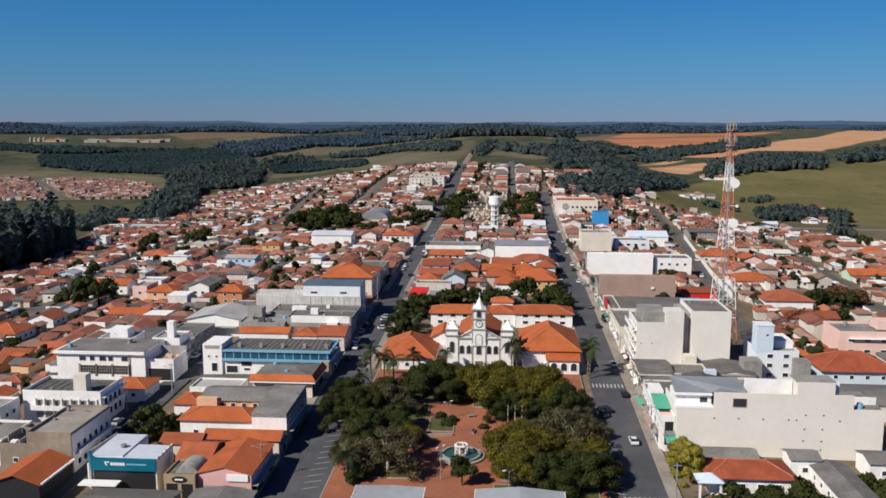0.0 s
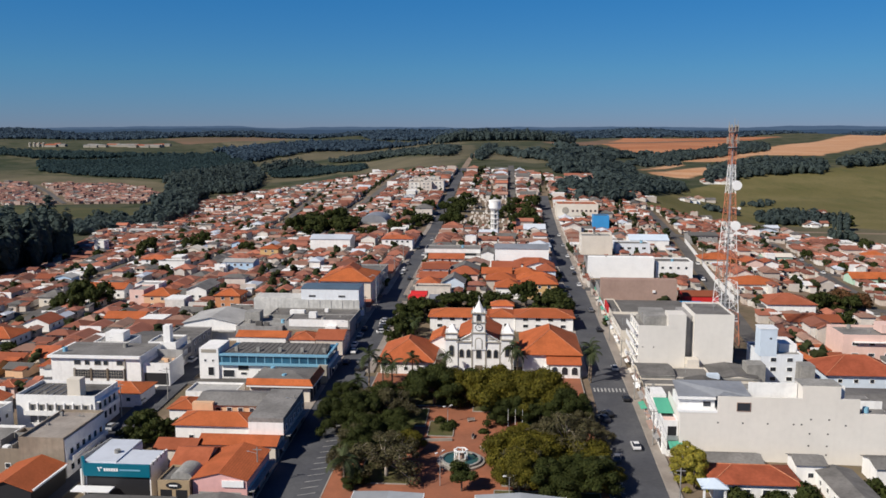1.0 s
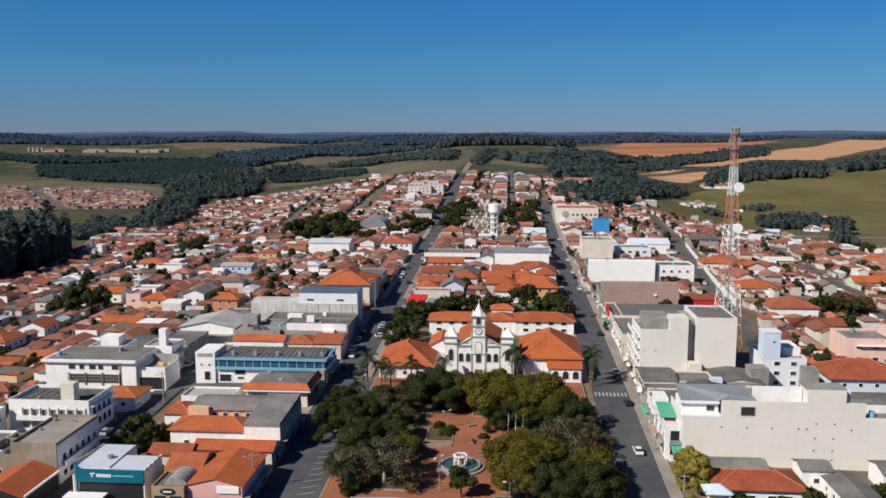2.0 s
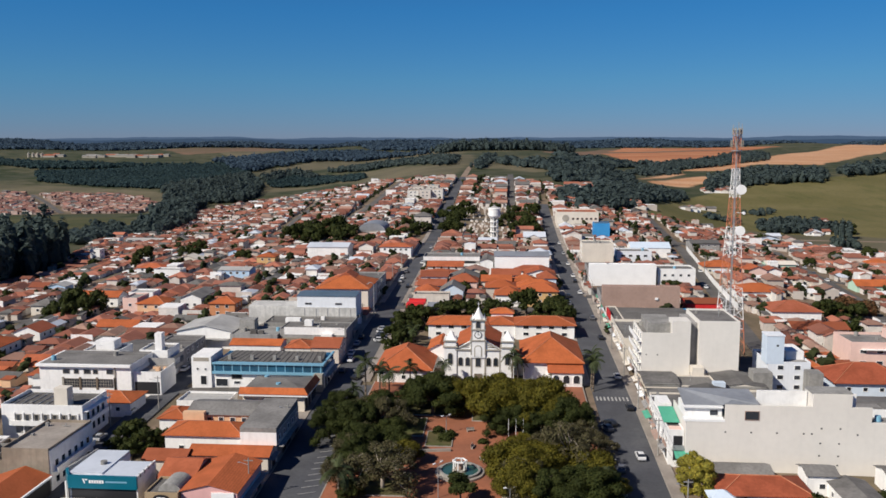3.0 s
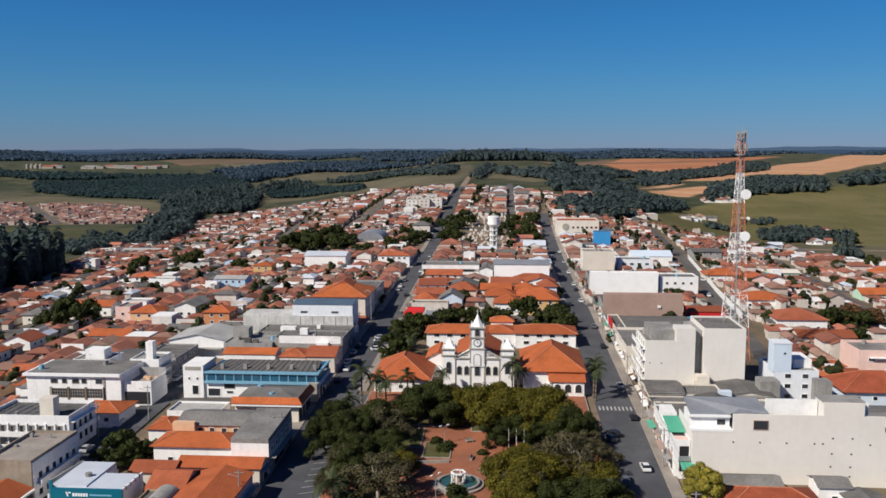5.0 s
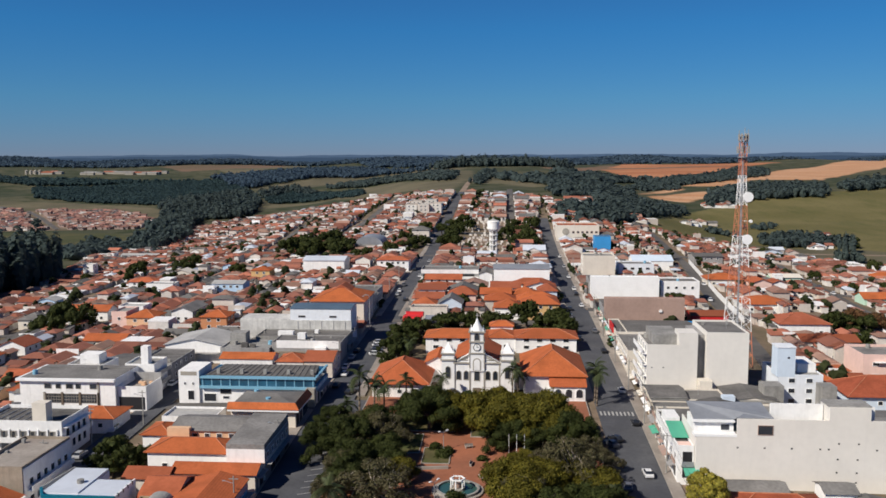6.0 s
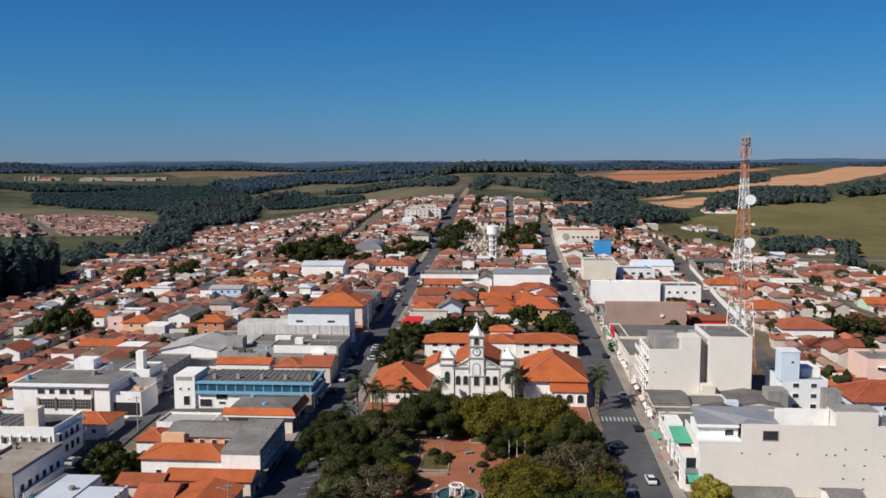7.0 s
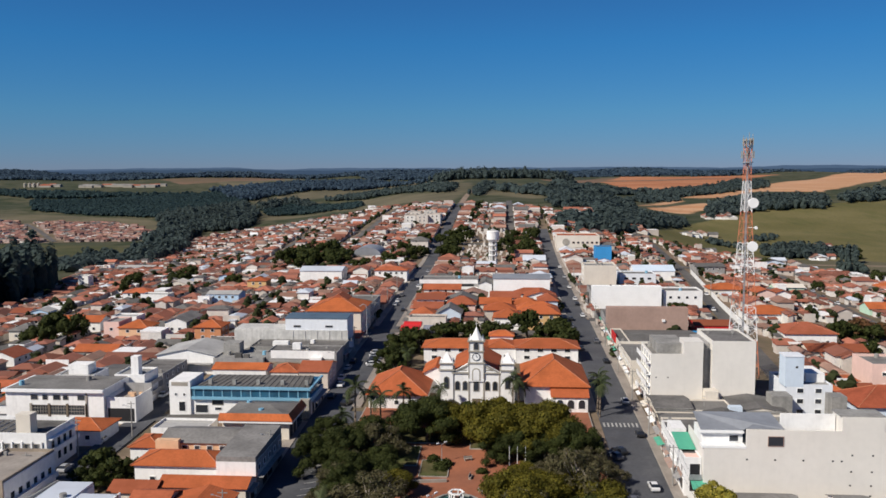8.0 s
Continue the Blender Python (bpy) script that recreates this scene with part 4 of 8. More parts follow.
# ---- the church, its two wings and the school behind ----
def church():
    ob = thing("church", "white colonial church with clock tower and twin spires", "church", (-7.6, 234, gz(-7.6, 236)))
    h = 8.6
    part("nave", Build().box(-5.9, 1.2, -2, 5.9, 24, h - 0.6), STUCCO, ob)
    r = Build()
    for s in (-1, 1):
        q = [(s * 6.5, 24.4, h - 0.7), (s * 6.5, 1.4, h - 0.7), (0, 1.4, h + 2.8), (0, 24.4, h + 2.8)]
        q = q[::-1] if s > 0 else q
        r.solid(q, [(x, y, z + 0.2) for x, y, z in q])
    part("nave_roof", r, CLAY_NEW, ob, "orange clay tile roof")
    f = Build().box(-6.2, 0, -2, 6.45, 1.2, h + 0.2)
    f.solid([(-6.2, 0, h + 0.2), (6.2, 0, h + 0.2), (6.2, 1.2, h + 0.2), (-6.2, 1.2, h + 0.2)],
            [(-0.4, 0, h + 3.5), (0.4, 0, h + 3.5), (0.4, 1.2, h + 3.5), (-0.4, 1.2, h + 3.5)])
    part("facade", f, STUCCO, ob)
    t = Build()
    for x in (-6.2, -2.1, 1.75, 5.85):
        t.box(x, -0.14, -2, x + 0.38, -0.003, h + 0.1)
    parts("pilaster", t, TRIM, ob, "grey painted pilaster")
    c = Build().box(-6.4, -0.32, h - 0.1, 6.4, -0.003, h + 0.3)
    for s in (-1, 1):
        c.solid([(s * 6.2, -0.22, h + 0.3), (s * 6.2, -0.003, h + 0.3), (s * 5.6, -0.003, h + 0.3), (s * 5.6, -0.22, h + 0.3)][::s],
                [(s * 2.0, -0.22, h + 2.6), (s * 2.0, -0.003, h + 2.6), (s * 1.9, -0.003, h + 2.3), (s * 1.9, -0.22, h + 2.3)][::s])
        c.box(min(s * 4.4, s * 2.4), -0.1, h + 0.75, max(s * 4.4, s * 2.4), -0.003, h + 1.0)
        c.solid([(s * 4.6, -0.1, h + 0.75), (s * 4.6, -0.003, h + 0.75), (s * 4.2, -0.003, h + 0.75), (s * 4.2, -0.1, h + 0.75)][::s],
                [(s * 2.4, -0.1, h + 1.75), (s * 2.4, -0.003, h + 1.75), (s * 2.3, -0.003, h + 1.5), (s * 2.3, -0.1, h + 1.5)][::s])
    parts("cornice", c, TRIM, ob, "grey pediment moulding")
    tower = part("clock_tower", Build().box(-2.0, -0.35, 6.5, 2.0, 3.6, 11.4).box(-1.8, -0.15, 11.4, 1.8, 3.4, 17.15), STUCCO, ob)
    g = Build()
    for z, o in ((11.2, 0.2), (14.25, 0.06), (16.95, 0.25)):
        g.box(-2.0 - o, -0.35 - o, z, 2.0 + o, 3.6 + o, z + 0.35)
    for x in (-2.06, 1.8):
        g.box(x, -0.43, 7.4, x + 0.26, -0.353, 11.2)
        g.box(x * 0.92, -0.23, 11.6, x * 0.92 + 0.24, -0.153, 17.2)
    parts("band", g, TRIM, tower, "grey moulding")
    s = Build()
    oct_ = [(math.cos(math.pi / 8 + i * math.pi / 4), math.sin(math.pi / 8 + i * math.pi / 4)) for i in range(8)]
    for (r0, z0), (r1, z1) in (((1.8, 17.3), (1.55, 17.8)), ((1.5, 17.8), (0.8, 19.0)), ((0.8, 19.0), (0.07, 20.6))):
        s.solid([(r0 * x, 1.62 + r0 * y, z0) for x, y in oct_], [(r1 * x, 1.62 + r1 * y, z1) for x, y in oct_])
    for px in (-1.65, 1.65):
        for py in (0.0, 3.25):
            s.solid([(px - 0.2, py - 0.2, 17.3), (px + 0.2, py - 0.2, 17.3), (px + 0.2, py + 0.2, 17.3), (px - 0.2, py + 0.2, 17.3)],
                    [(px - 0.03, py - 0.03, 18.4), (px + 0.03, py - 0.03, 18.4), (px + 0.03, py + 0.03, 18.4), (px - 0.03, py + 0.03, 18.4)])
    s.box(-0.05, 1.57, 20.5, 0.05, 1.67, 21.9).box(-0.35, 1.57, 21.3, 0.35, 1.67, 21.4)
    part("spire", s, STUCCO, tower, "white eight-sided spire with a small cross")
    d = Build().tube((0, -0.15, 13.0), (0, -0.26, 13.0), 1.05, n=24)
    clock = part("clock_face", d, WHITE, tower, "round white clock with dark ring")
    k = Build()
    for i in range(24):
        a0, a1 = i * math.tau / 24, (i + 1) * math.tau / 24
        p = [(r * math.cos(a), -0.27, 13.0 + r * math.sin(a)) for r, a in ((1.05, a0), (1.05, a1), (0.85, a1), (0.85, a0))]
        k.solid(p, [(x, y - 0.03, z) for x, y, z in p])
    k.box(-0.06, -0.3, 13.0, 0.06, -0.262, 13.7).box(-0.05, -0.3, 12.95, 0.55, -0.262, 13.06)
    part("dial", k, BLACK, tower, "dark pointers and rim")
    for x, z, w, hh, y in ((-4.9, 4.0, 1.45, 2.6, 0), (-2.9, 4.0, 1.45, 2.6, 0), (0, 3.8, 1.6, 3.2, 0), (2.9, 4.0, 1.45, 2.6, 0), (4.9, 4.0, 1.45, 2.6, 0)):
        win(ob, "S", x, z, w, hh, True, half=(0, 0), frame_m=TRIM)
    arch = part("blind_arch", Build().solid([(1.1 * math.cos(a), -0.42, 9.0 + 1.1 * math.sin(a)) for a in [i * math.pi / 10 for i in range(11)]] + [(-1.1, -0.42, 6.8), (1.1, -0.42, 6.8)], [(1.1 * math.cos(a), -0.353, 9.0 + 1.1 * math.sin(a)) for a in [i * math.pi / 10 for i in range(11)]] + [(-1.1, -0.353, 6.8), (1.1, -0.353, 6.8)]), TRIM, tower, "grey blind arch")
    part("niche", Build().solid([(0.8 * math.cos(a), -0.46, 9.0 + 0.8 * math.sin(a)) for a in [i * math.pi / 10 for i in range(11)]] + [(-0.8, -0.46, 6.8), (0.8, -0.46, 6.8)], [(0.8 * math.cos(a), -0.423, 9.0 + 0.8 * math.sin(a)) for a in [i * math.pi / 10 for i in range(11)]] + [(-0.8, -0.423, 6.8), (0.8, -0.423, 6.8)]), STUCCO, arch, "white recessed panel")
    win(ob, "S", 0, 14.75, 1.5, 2.1, True, "belfry_opening", half=(0, 0.15), frame_m=TRIM)
    door = Build().box(-1.1, -0.1, -0.2, 1.1, -0.003, 1.9)
    part("door", door, BARK, ob, "dark wooden main door")
    for s in (-1, 1):
        x = s * 7.95 + 0.2
        t = part("side_tower", Build().box(x - 1.75, -0.3, -2, x + 1.75, 3.6, 9.3), STUCCO, ob)
        parts("band", Build().box(x - 2.05, -0.6, 9.3, x + 2.05, 3.9, 9.65).box(x - 1.95, -0.5, 11.0, x + 1.95, 3.8, 11.3), TRIM, t, "grey moulding")
        part("lantern", Build().box(x - 1.6, -0.15, 9.65, x + 1.6, 3.45, 11.0), STUCCO, t)
        u = Build().solid([(x - 1.5, 0, 11.3), (x + 1.5, 0, 11.3), (x + 1.5, 3.2, 11.3), (x - 1.5, 3.2, 11.3)],
                          [(x - 0.06, 1.55, 14.0), (x + 0.06, 1.55, 14.0), (x + 0.06, 1.67, 14.0), (x - 0.06, 1.67, 14.0)])
        for px in (-1.55, 1.55):
            for py in (-0.05, 3.2):
                u.box(x + px - 0.16, py, 11.3, x + px + 0.16, py + 0.3, 12.3, 0, 0.1)
        part("spire", u, STUCCO, t, "white pyramid spire")
        win(ob, "S", x, 4.5, 1.5, 3.3, True, half=(0, 0.3), frame_m=TRIM)
    for x, y0, y1 in ((-8.5, 3.6, 22), (6.5, 3.6, 22)):
        part("aisle", Build().box(x - 1.0, y0, -2, x + 3.0, y1, 4.6), STUCCO, ob)
        part("aisle_roof", Build().solid([(x - 1.3, y0, 4.6), (x + 3.3, y0, 4.6), (x + 3.3, y1, 4.6), (x - 1.3, y1, 4.6)],
                                         [(x - 1.3, y0, 4.8 + (1.4 if x > 0 else 0)), (x + 3.3, y0, 4.8 + (0 if x > 0 else 1.4)), (x + 3.3, y1, 4.8 + (0 if x > 0 else 1.4)), (x - 1.3, y1, 4.8 + (1.4 if x > 0 else 0))]), CLAY_NEW, ob)


church()
# parish wings
w1, hx, hy = building("parish_hall", "low white parish hall with hipped clay roof", -35.4, 230.5, -20.8, 250, 3.6, STUCCO, CLAY_NEW, "hip", 4.6, 0.9, base=gz(-28, 235), gap=4)
building("parish_annexe", "small clay-roofed link beside the church", -22.5, 246, -15.9, 258, 5.2, STUCCO, CLAY_NEW, "gable_y", 2.0, 0.5, sides="")
w2, hx, hy = building("parish_hall", "white parish hall with large hipped clay roof", 5.0, 233, 20.8, 256, 5.7, STUCCO, CLAY_NEW, "hip", 5.2, 0.9, base=gz(12, 236), sides="")
add(w2, "porch_wall", STUCCO, "", (-1.0, -hy - 3.4, -3, hx, -hy, 3.8))
lean = Build()
lean.solid([(-1.4, -hy - 3.9, 3.8), (hx + 0.4, -hy - 3.9, 3.8), (hx + 0.4, -hy - 0.003, 3.8), (-1.4, -hy - 0.003, 3.8)],
           [(-1.4, -hy - 3.9, 4.0), (hx + 0.4, -hy - 3.9, 4.0), (hx + 0.4, -hy - 0.003, 5.5), (-1.4, -hy - 0.003, 5.5)])
part("porch_roof", lean, CLAY_NEW, w2, "orange clay lean-to roof")
for i in range(3):
    win(w2, "S", 0.9 + i * 2.75, 0.7, 2.0, 2.6, True, "arch", half=(hx, hy + 3.4), frame_m=STUCCO)
add(w2, "link", STUCCO, "", (-hx - 4.5, -4, -3, -hx, 6, 4.0))
part("link_roof", Build().hip(-hx - 4.5, -4, -hx, 6, 4.0, 1.4, 0.4), CLAY_NEW, w2)

for q in ((-25.6, 278, -6.2, 288, "hip"), (3.4, 279, 22.6, 290, "hip")):
    building("school_wing", "long two-storey white school with orange hipped roof", *q[:4], 4.5, STUCCO, CLAY_NEW, q[4], 1.9, 0.7, base=gz(0, 280), gap=3.6, ww=1.9, wh=1.2, group="school wings", storeys=2)
building("school_block", "white school entrance block with stepped orange roof", -6.1, 280, 3.3, 291, 4.2, STUCCO, CLAY_NEW, "hip", 1.6, 0.4, base=gz(0, 280), gap=3, ww=1.9)
building("roof_lantern", "raised orange-roofed room above the school", -5.0, 291.1, 2.5, 296, 5.8, STUCCO, CLAY_NEW, "hip", 1.4, 0.5, base=gz(0, 280), sides="")

# ---- left of the square ----
bank, hx, hy = building("bank", "white bank with teal fascia and pale metal roof", -82.6, 153.6, -69.3, 162, 6.3, STUCCO, METAL_ROOF, parapet=0.0, sides="", base=gz(-75, 158))
TAKEN.append((-89.5, 150, -69, 168))
add(bank, "rear_wing", STUCCO, "", (-hx, hy, -3, -0.9, hy + 5.0, 6.3))
add(bank, "fascia", TEAL, "teal sign fascia", (-hx - 0.1, -hy - 0.5, 4.6, hx + 0.05, -hy - 0.003, 7.1))
side = [(-hx - 0.1, -hy - 0.5), (-hx - 0.1, -hy + 0.2), (-hx - 2.0, -hy + 3.4), (-hx - 2.4, -hy + 3.0)]
part("fascia", Build().solid([(x, y, 4.6) for x, y in side], [(x, y, 7.1) for x, y in side]), TEAL, bank, "teal fascia round the corner")
part("corner_wall", Build().solid([(x, y, -3) for x, y in side[::-1]][::-1], [(x, y, 4.59) for x, y in side]), GREY_WALL, bank)
flank = [(-hx - 2.0, -hy + 3.4), (-hx - 0.101, -hy + 0.2), (-hx - 0.101, hy + 5.0), (-hx - 1.2, hy + 5.0)]
part("side_wing", Build().solid([(x, y, -3) for x, y in flank], [(x, y, 6.4) for x, y in flank]), STUCCO, bank)
# this parapet's grey stands for shade on its inner face
part("side_parapet", Build().solid([(-hx - 2.3, -hy + 3.3, 6.41), (-hx - 2.0, -hy + 3.3, 6.41), (-hx - 1.0, hy + 5.0, 6.41), (-hx - 1.3, hy + 5.0, 6.41)],
                                   [(-hx - 2.3, -hy + 3.3, 7.1), (-hx - 2.0, -hy + 3.3, 7.1), (-hx - 1.0, hy + 5.0, 7.1), (-hx - 1.3, hy + 5.0, 7.1)]), GREY_WALL, bank, "side parapet greyed for its shaded inner face")
add(bank, "shopfront", BLACK, "dark glazed shopfront", (-hx + 0.3, -hy - 0.06, 0, hx - 0.3, -hy - 0.003, 4.55))
add(bank, "side_parapet", STUCCO, "", (hx - 0.3, -hy, 6.3, hx, hy, 7.0))
add(bank, "upper_roof", METAL_ROOF, "raised pale metal roof", (-hx - 0.9, -hy + 1.4, 6.45, -0.9, hy + 4.8, 6.95))
add(bank, "roof_sheet", METAL_ROOF, "pale metal roof sheet", (-0.89, -hy + 0.1, 6.45, hx - 0.31, hy - 0.1, 6.7))
for i in range(4):
    add(bank, "slot", BLACK, "dark vent slot", (hx - 0.31, -hy + 1.2 + i * 1.9, 6.4, hx + 0.012, -hy + 1.6 + i * 1.9, 7.01))
add(bank, "corner_post", WHITE, "slim white corner post", (-hx - 2.5, -hy + 2.6, -2, -hx - 2.2, -hy + 2.9, 4.6))
add(bank, "canopy", WHITE, "thin white canopy", (-hx - 1.6, -hy - 3.2, 2.4, -hx + 6.2, -hy - 0.6, 2.65))
fy = -hy - 0.5
logo = Build().solid([(-3.9, fy - 0.04, 6.5), (-3.6, fy - 0.04, 6.5), (-3.35, fy - 0.04, 5.75), (-3.5, fy - 0.04, 5.55)], [(-3.9, fy - 0.003, 6.5), (-3.6, fy - 0.003, 6.5), (-3.35, fy - 0.003, 5.75), (-3.5, fy - 0.003, 5.55)])
logo.box(-3.4, fy - 0.04, 6.25, -2.9, fy - 0.003, 6.5)
for i in range(6):
    logo.box(-2.6 + i * 0.5, fy - 0.04, 5.7, -2.22 + i * 0.5, fy - 0.003, 6.3)
parts("sign_mark", logo, LETTER, bank, "white sign mark")
add(bank, "sign_bar", BLUE_TRIM, "pale blue sign bar", (0.6, fy - 0.03, 5.85, 4.8, fy - 0.003, 6.15))

shop, hx, hy = building("corner_shop", "tan stone-clad shop with dark sign", -66.6, 150.5, -60.3, 158, 5.0, TAN, SLATE, parapet=0.5, sides="", base=gz(-64, 154))
add(shop, "shopfront", BLACK, "dark shop windows", (-hx + 0.5, -hy - 0.05, 0, -0.4, -hy - 0.003, 3.6), (0.4, -hy - 0.05, 0, hx - 0.5, -hy - 0.003, 3.6))
part("sign", Build().solid([(1.5 * math.cos(a), -hy - 0.16, 4.5 + 0.62 * math.sin(a)) for a in [i * math.tau / 16 for i in range(16)]],
                           [(1.5 * math.cos(a), -hy - 0.003, 4.5 + 0.62 * math.sin(a)) for a in [i * math.tau / 16 for i in range(16)]]), BLACK, shop, "dark oval sign")
add(shop, "sign_bar", LETTER, "pale sign bar", (-0.8, -hy - 0.2, 4.35, 0.8, -hy - 0.161, 4.65))
prof = [(1 + 2.2 * math.cos(math.pi * i / 12), 5.13 + 1.5 * math.sin(math.pi * i / 12)) for i in range(13)]
v = Build().solid([(x, -hy + 1.5, z) for x, z in prof], [(x, hy - 0.3, z) for x, z in prof])
part("vault", v, CONCRETE, shop, "grey barrel roof")

pink, hx, hy = building("pink_house", "pink gabled house with orange clay roof", -60.1, 151.6, -49.4, 167, 5.4, PINK, CLAY_NEW, "gable_y", 1.4, 0.3, category="house", sides="", base=gz(-55, 155))
shop_side(pink, hx, hy, 5.0)
add(pink, "sign", WHITE, "white shop sign", (0.5, -hy - 0.3, 4.0, 4.8, -hy - 0.003, 5.3))
add(pink, "shutter", GREY_WALL, "grey roller shutters", (-4.2, -hy - 0.04, 0, -1.2, -hy - 0.003, 2.9), (0.8, -hy - 0.04, 0, 4.2, -hy - 0.003, 2.9))
building("old_house", "low house with mottled old clay tiles", -67.3, 158.5, -60.4, 169, 4.6, WALLS, CLAY, "gable_x", 2.0, 0.4, category="house", sides="")
broad, hx, hy = building("row_house", "broad house with bright orange clay roof", -66.2, 171.5, -49.4, 177, 4.0, CREAM, CLAY_NEW, "gable_x", 1.3, 0.5, category="house", sides="")
shop_side(broad, hx, hy)
building("row_house", "house with brown clay roof behind the bank", -75, 169, -66.5, 175, 3.8, WALLS, CLAY, "gable_x", 1.3, 0.5, category="house", sides="")
building("row_house", "white house with orange hipped roof", -75, 180, -57.6, 188, 4.4, STUCCO, CLAY_NEW, "hip", 1.8, 0.6, category="house", gap=4)
gab, hx, hy = building("gable_hall", "tall white side wall with sloping grey roof", -57.2, 177.6, -49.2, 196.5, 6.2, STUCCO, SLATE, parapet=0, sides="", base=gz(-53, 186))
sl = Build().solid([(-hx, -hy, 6.204), (hx, -hy, 6.204), (hx, hy, 6.204), (-hx, hy, 6.204)], [(-hx, -hy, 7.2), (hx, -hy, 7.2), (hx, hy, 7.9), (-hx, hy, 7.9)])
part("sloping_roof", sl, SLATE, gab)
# grey sheet over the white wall puts the east side's shade into colour
add(gab, "side_render", GREY_WALL, "grey sheet for the street side's shade", (hx + 0.003, -hy + 0.25, -2, hx + 0.08, hy, 6.1))
shop_side(gab, hx + 0.08, hy - 0.2, 4.0, True)
peach, hx, hy = building("peach_house", "peach two-storey house with grey roof", -73.5, 189.5, -57.5, 200, 5.6, PEACH, SLATE, "gable_x", 1.3, 0.5, category="house", gap=2.6)
add(peach, "stair_block", PEACH, "", (-hx - 0.5, -hy - 1.5, -3, -hx + 4.5, -hy - 0.003, 6.4))
building("small_house", "small white house with orange roof", -80.5, 190, -74.2, 198, 4.2, STUCCO, CLAY_NEW, "hip", 1.3, 0.5, category="house", gap=2.4)
flat, hx, hy = building("corner_store", "low store with grey roof and orange tiled edge", -66, 206.8, -50.2, 219.4, 4.4, CREAM, SLATE, parapet=0, sides="", base=gz(-57, 210) + 0.6)
ap = Build()
ap.solid([(-hx - 0.6, -hy - 1.3, 4.0), (hx + 1.2, -hy - 1.3, 4.0), (hx + 1.2, -hy, 4.0), (-hx - 0.6, -hy, 4.0)], [(-hx - 0.6, -hy - 1.3, 4.15), (hx + 1.2, -hy - 1.3, 4.15), (hx, -hy, 5.5), (-hx - 0.6, -hy, 5.5)])
ap.solid([(hx, -hy, 4.0), (hx + 1.2, -hy - 1.3, 4.0), (hx + 1.2, hy, 4.0), (hx, hy, 4.0)], [(hx, -hy, 5.5), (hx + 1.2, -hy - 1.3, 4.15), (hx + 1.2, hy, 4.15), (hx, hy, 5.5)])
part("tiled_edge", ap, CLAY_NEW, flat, "orange tiled edge")
part("grey_top", Build().hip(-hx, -hy + 0.1, hx - 0.1, hy, 4.53, 1.3, 0), SLATE, flat, "shallow grey roof")
for u in (-4.2, -1.0, 2.2, 4.8):
    add(flat, "shopfront", GLASS if u > 0 else BLACK, "dark glazed shopfront", (hx + 0.003, u - 1.2, -0.4, hx + 0.05, u + 1.2, 2.7))
add(flat, "soffit", WHITE, "white eaves band", (-hx - 0.5, -hy - 1.2, 3.5, hx + 1.1, -hy - 0.6, 3.99), (hx + 0.6, -hy - 0.6, 3.5, hx + 1.1, hy, 3.99))

blue, hx, hy = building("blue_building", "long white building with blue glazed upper storey", -85.4, 224.6, -49.0, 238.6, 3.6, STUCCO, CONCRETE, parapet=0, sides="", base=gz(-68, 232))
shop_side(blue, hx, hy, 3.5)
add(blue, "upper_storey", BLUE_GLASS, "strip of dark windows", (-hx + 5.6, -hy - 0.4, 4.3, hx - 0.4, hy, 6.3))
add(blue, "blue_band", BLUE_TRIM, "blue cladding band", (-hx + 5.5, -hy - 0.9, 3.62, hx, hy, 4.3), (-hx + 5.5, -hy - 0.9, 6.3, hx, -hy + 0.6, 6.75), (hx - 0.6, -hy + 0.6, 6.3, hx, hy, 6.75))
for i in range(13):
    add(blue, "mullion", BLUE_TRIM, "", (-hx + 6 + i * 2.45, -hy - 0.5, 4.3, -hx + 6.25 + i * 2.45, -hy - 0.403, 6.3))
add(blue, "corner_tower", STUCCO, "white corner block", (-hx - 0.3, -hy - 0.6, -3, -hx + 5.2, 2, 8.3))
add(blue, "louvre", TRIM, "grey louvre panel", (-hx + 0.3, -hy - 0.65, 7.0, -hx + 4.6, -hy - 0.603, 8.0))
q = [(-hx + 6.2, -hy + 0.7), (hx - 0.8, -hy + 0.7), (hx - 1.6, hy - 4.0), (-hx + 8.6, hy - 4.0)]
part("sheet_roof", Build().solid([(x, y, 6.4) for x, y in q], [(x, y, 6.7 if y < 0 else 7.5) for x, y in q]), DARK_ROOF, blue, "dark weathered sheet roof")
for i in range(19):
    u, w = -hx + 6.9 + i * 1.52, 2.4 * (1 - i / 20) - 0.8 * i / 20
    part("roof_rib", Build().solid([(u, -hy + 0.75, 6.71), (u + 0.22, -hy + 0.75, 6.71), (u + 0.22 + w, hy - 4.1, 7.49), (u + w, hy - 4.1, 7.49)], [(u, -hy + 0.75, 6.85), (u + 0.22, -hy + 0.75, 6.85), (u + 0.22 + w, hy - 4.1, 7.63), (u + w, hy - 4.1, 7.63)]), SLATE, blue)
for i in range(5):
    add(blue, "roof_vent", CONCRETE, "", (-hx + 9 + i * 6.3, -hy + 2.2, 6.8, -hx + 9.9 + i * 6.3, -hy + 3, 8.1))
win(blue, "S", -hx + 1.4, 4.4, 0.7, 0.8, half=(hx, hy + 0.6)), win(blue, "S", -hx + 3.6, 4.4, 0.7, 0.8, half=(hx, hy + 0.6))
win(blue, "S", -hx + 3.0, 0.4, 1.8, 2.6, half=(hx, hy + 0.6)), win(blue, "S", -hx + 7.9, -0.1, 3.4, 2.2, half=(hx, hy)), win(blue, "S", -hx + 12.2, 0.6, 1.9, 0.9, half=(hx, hy))
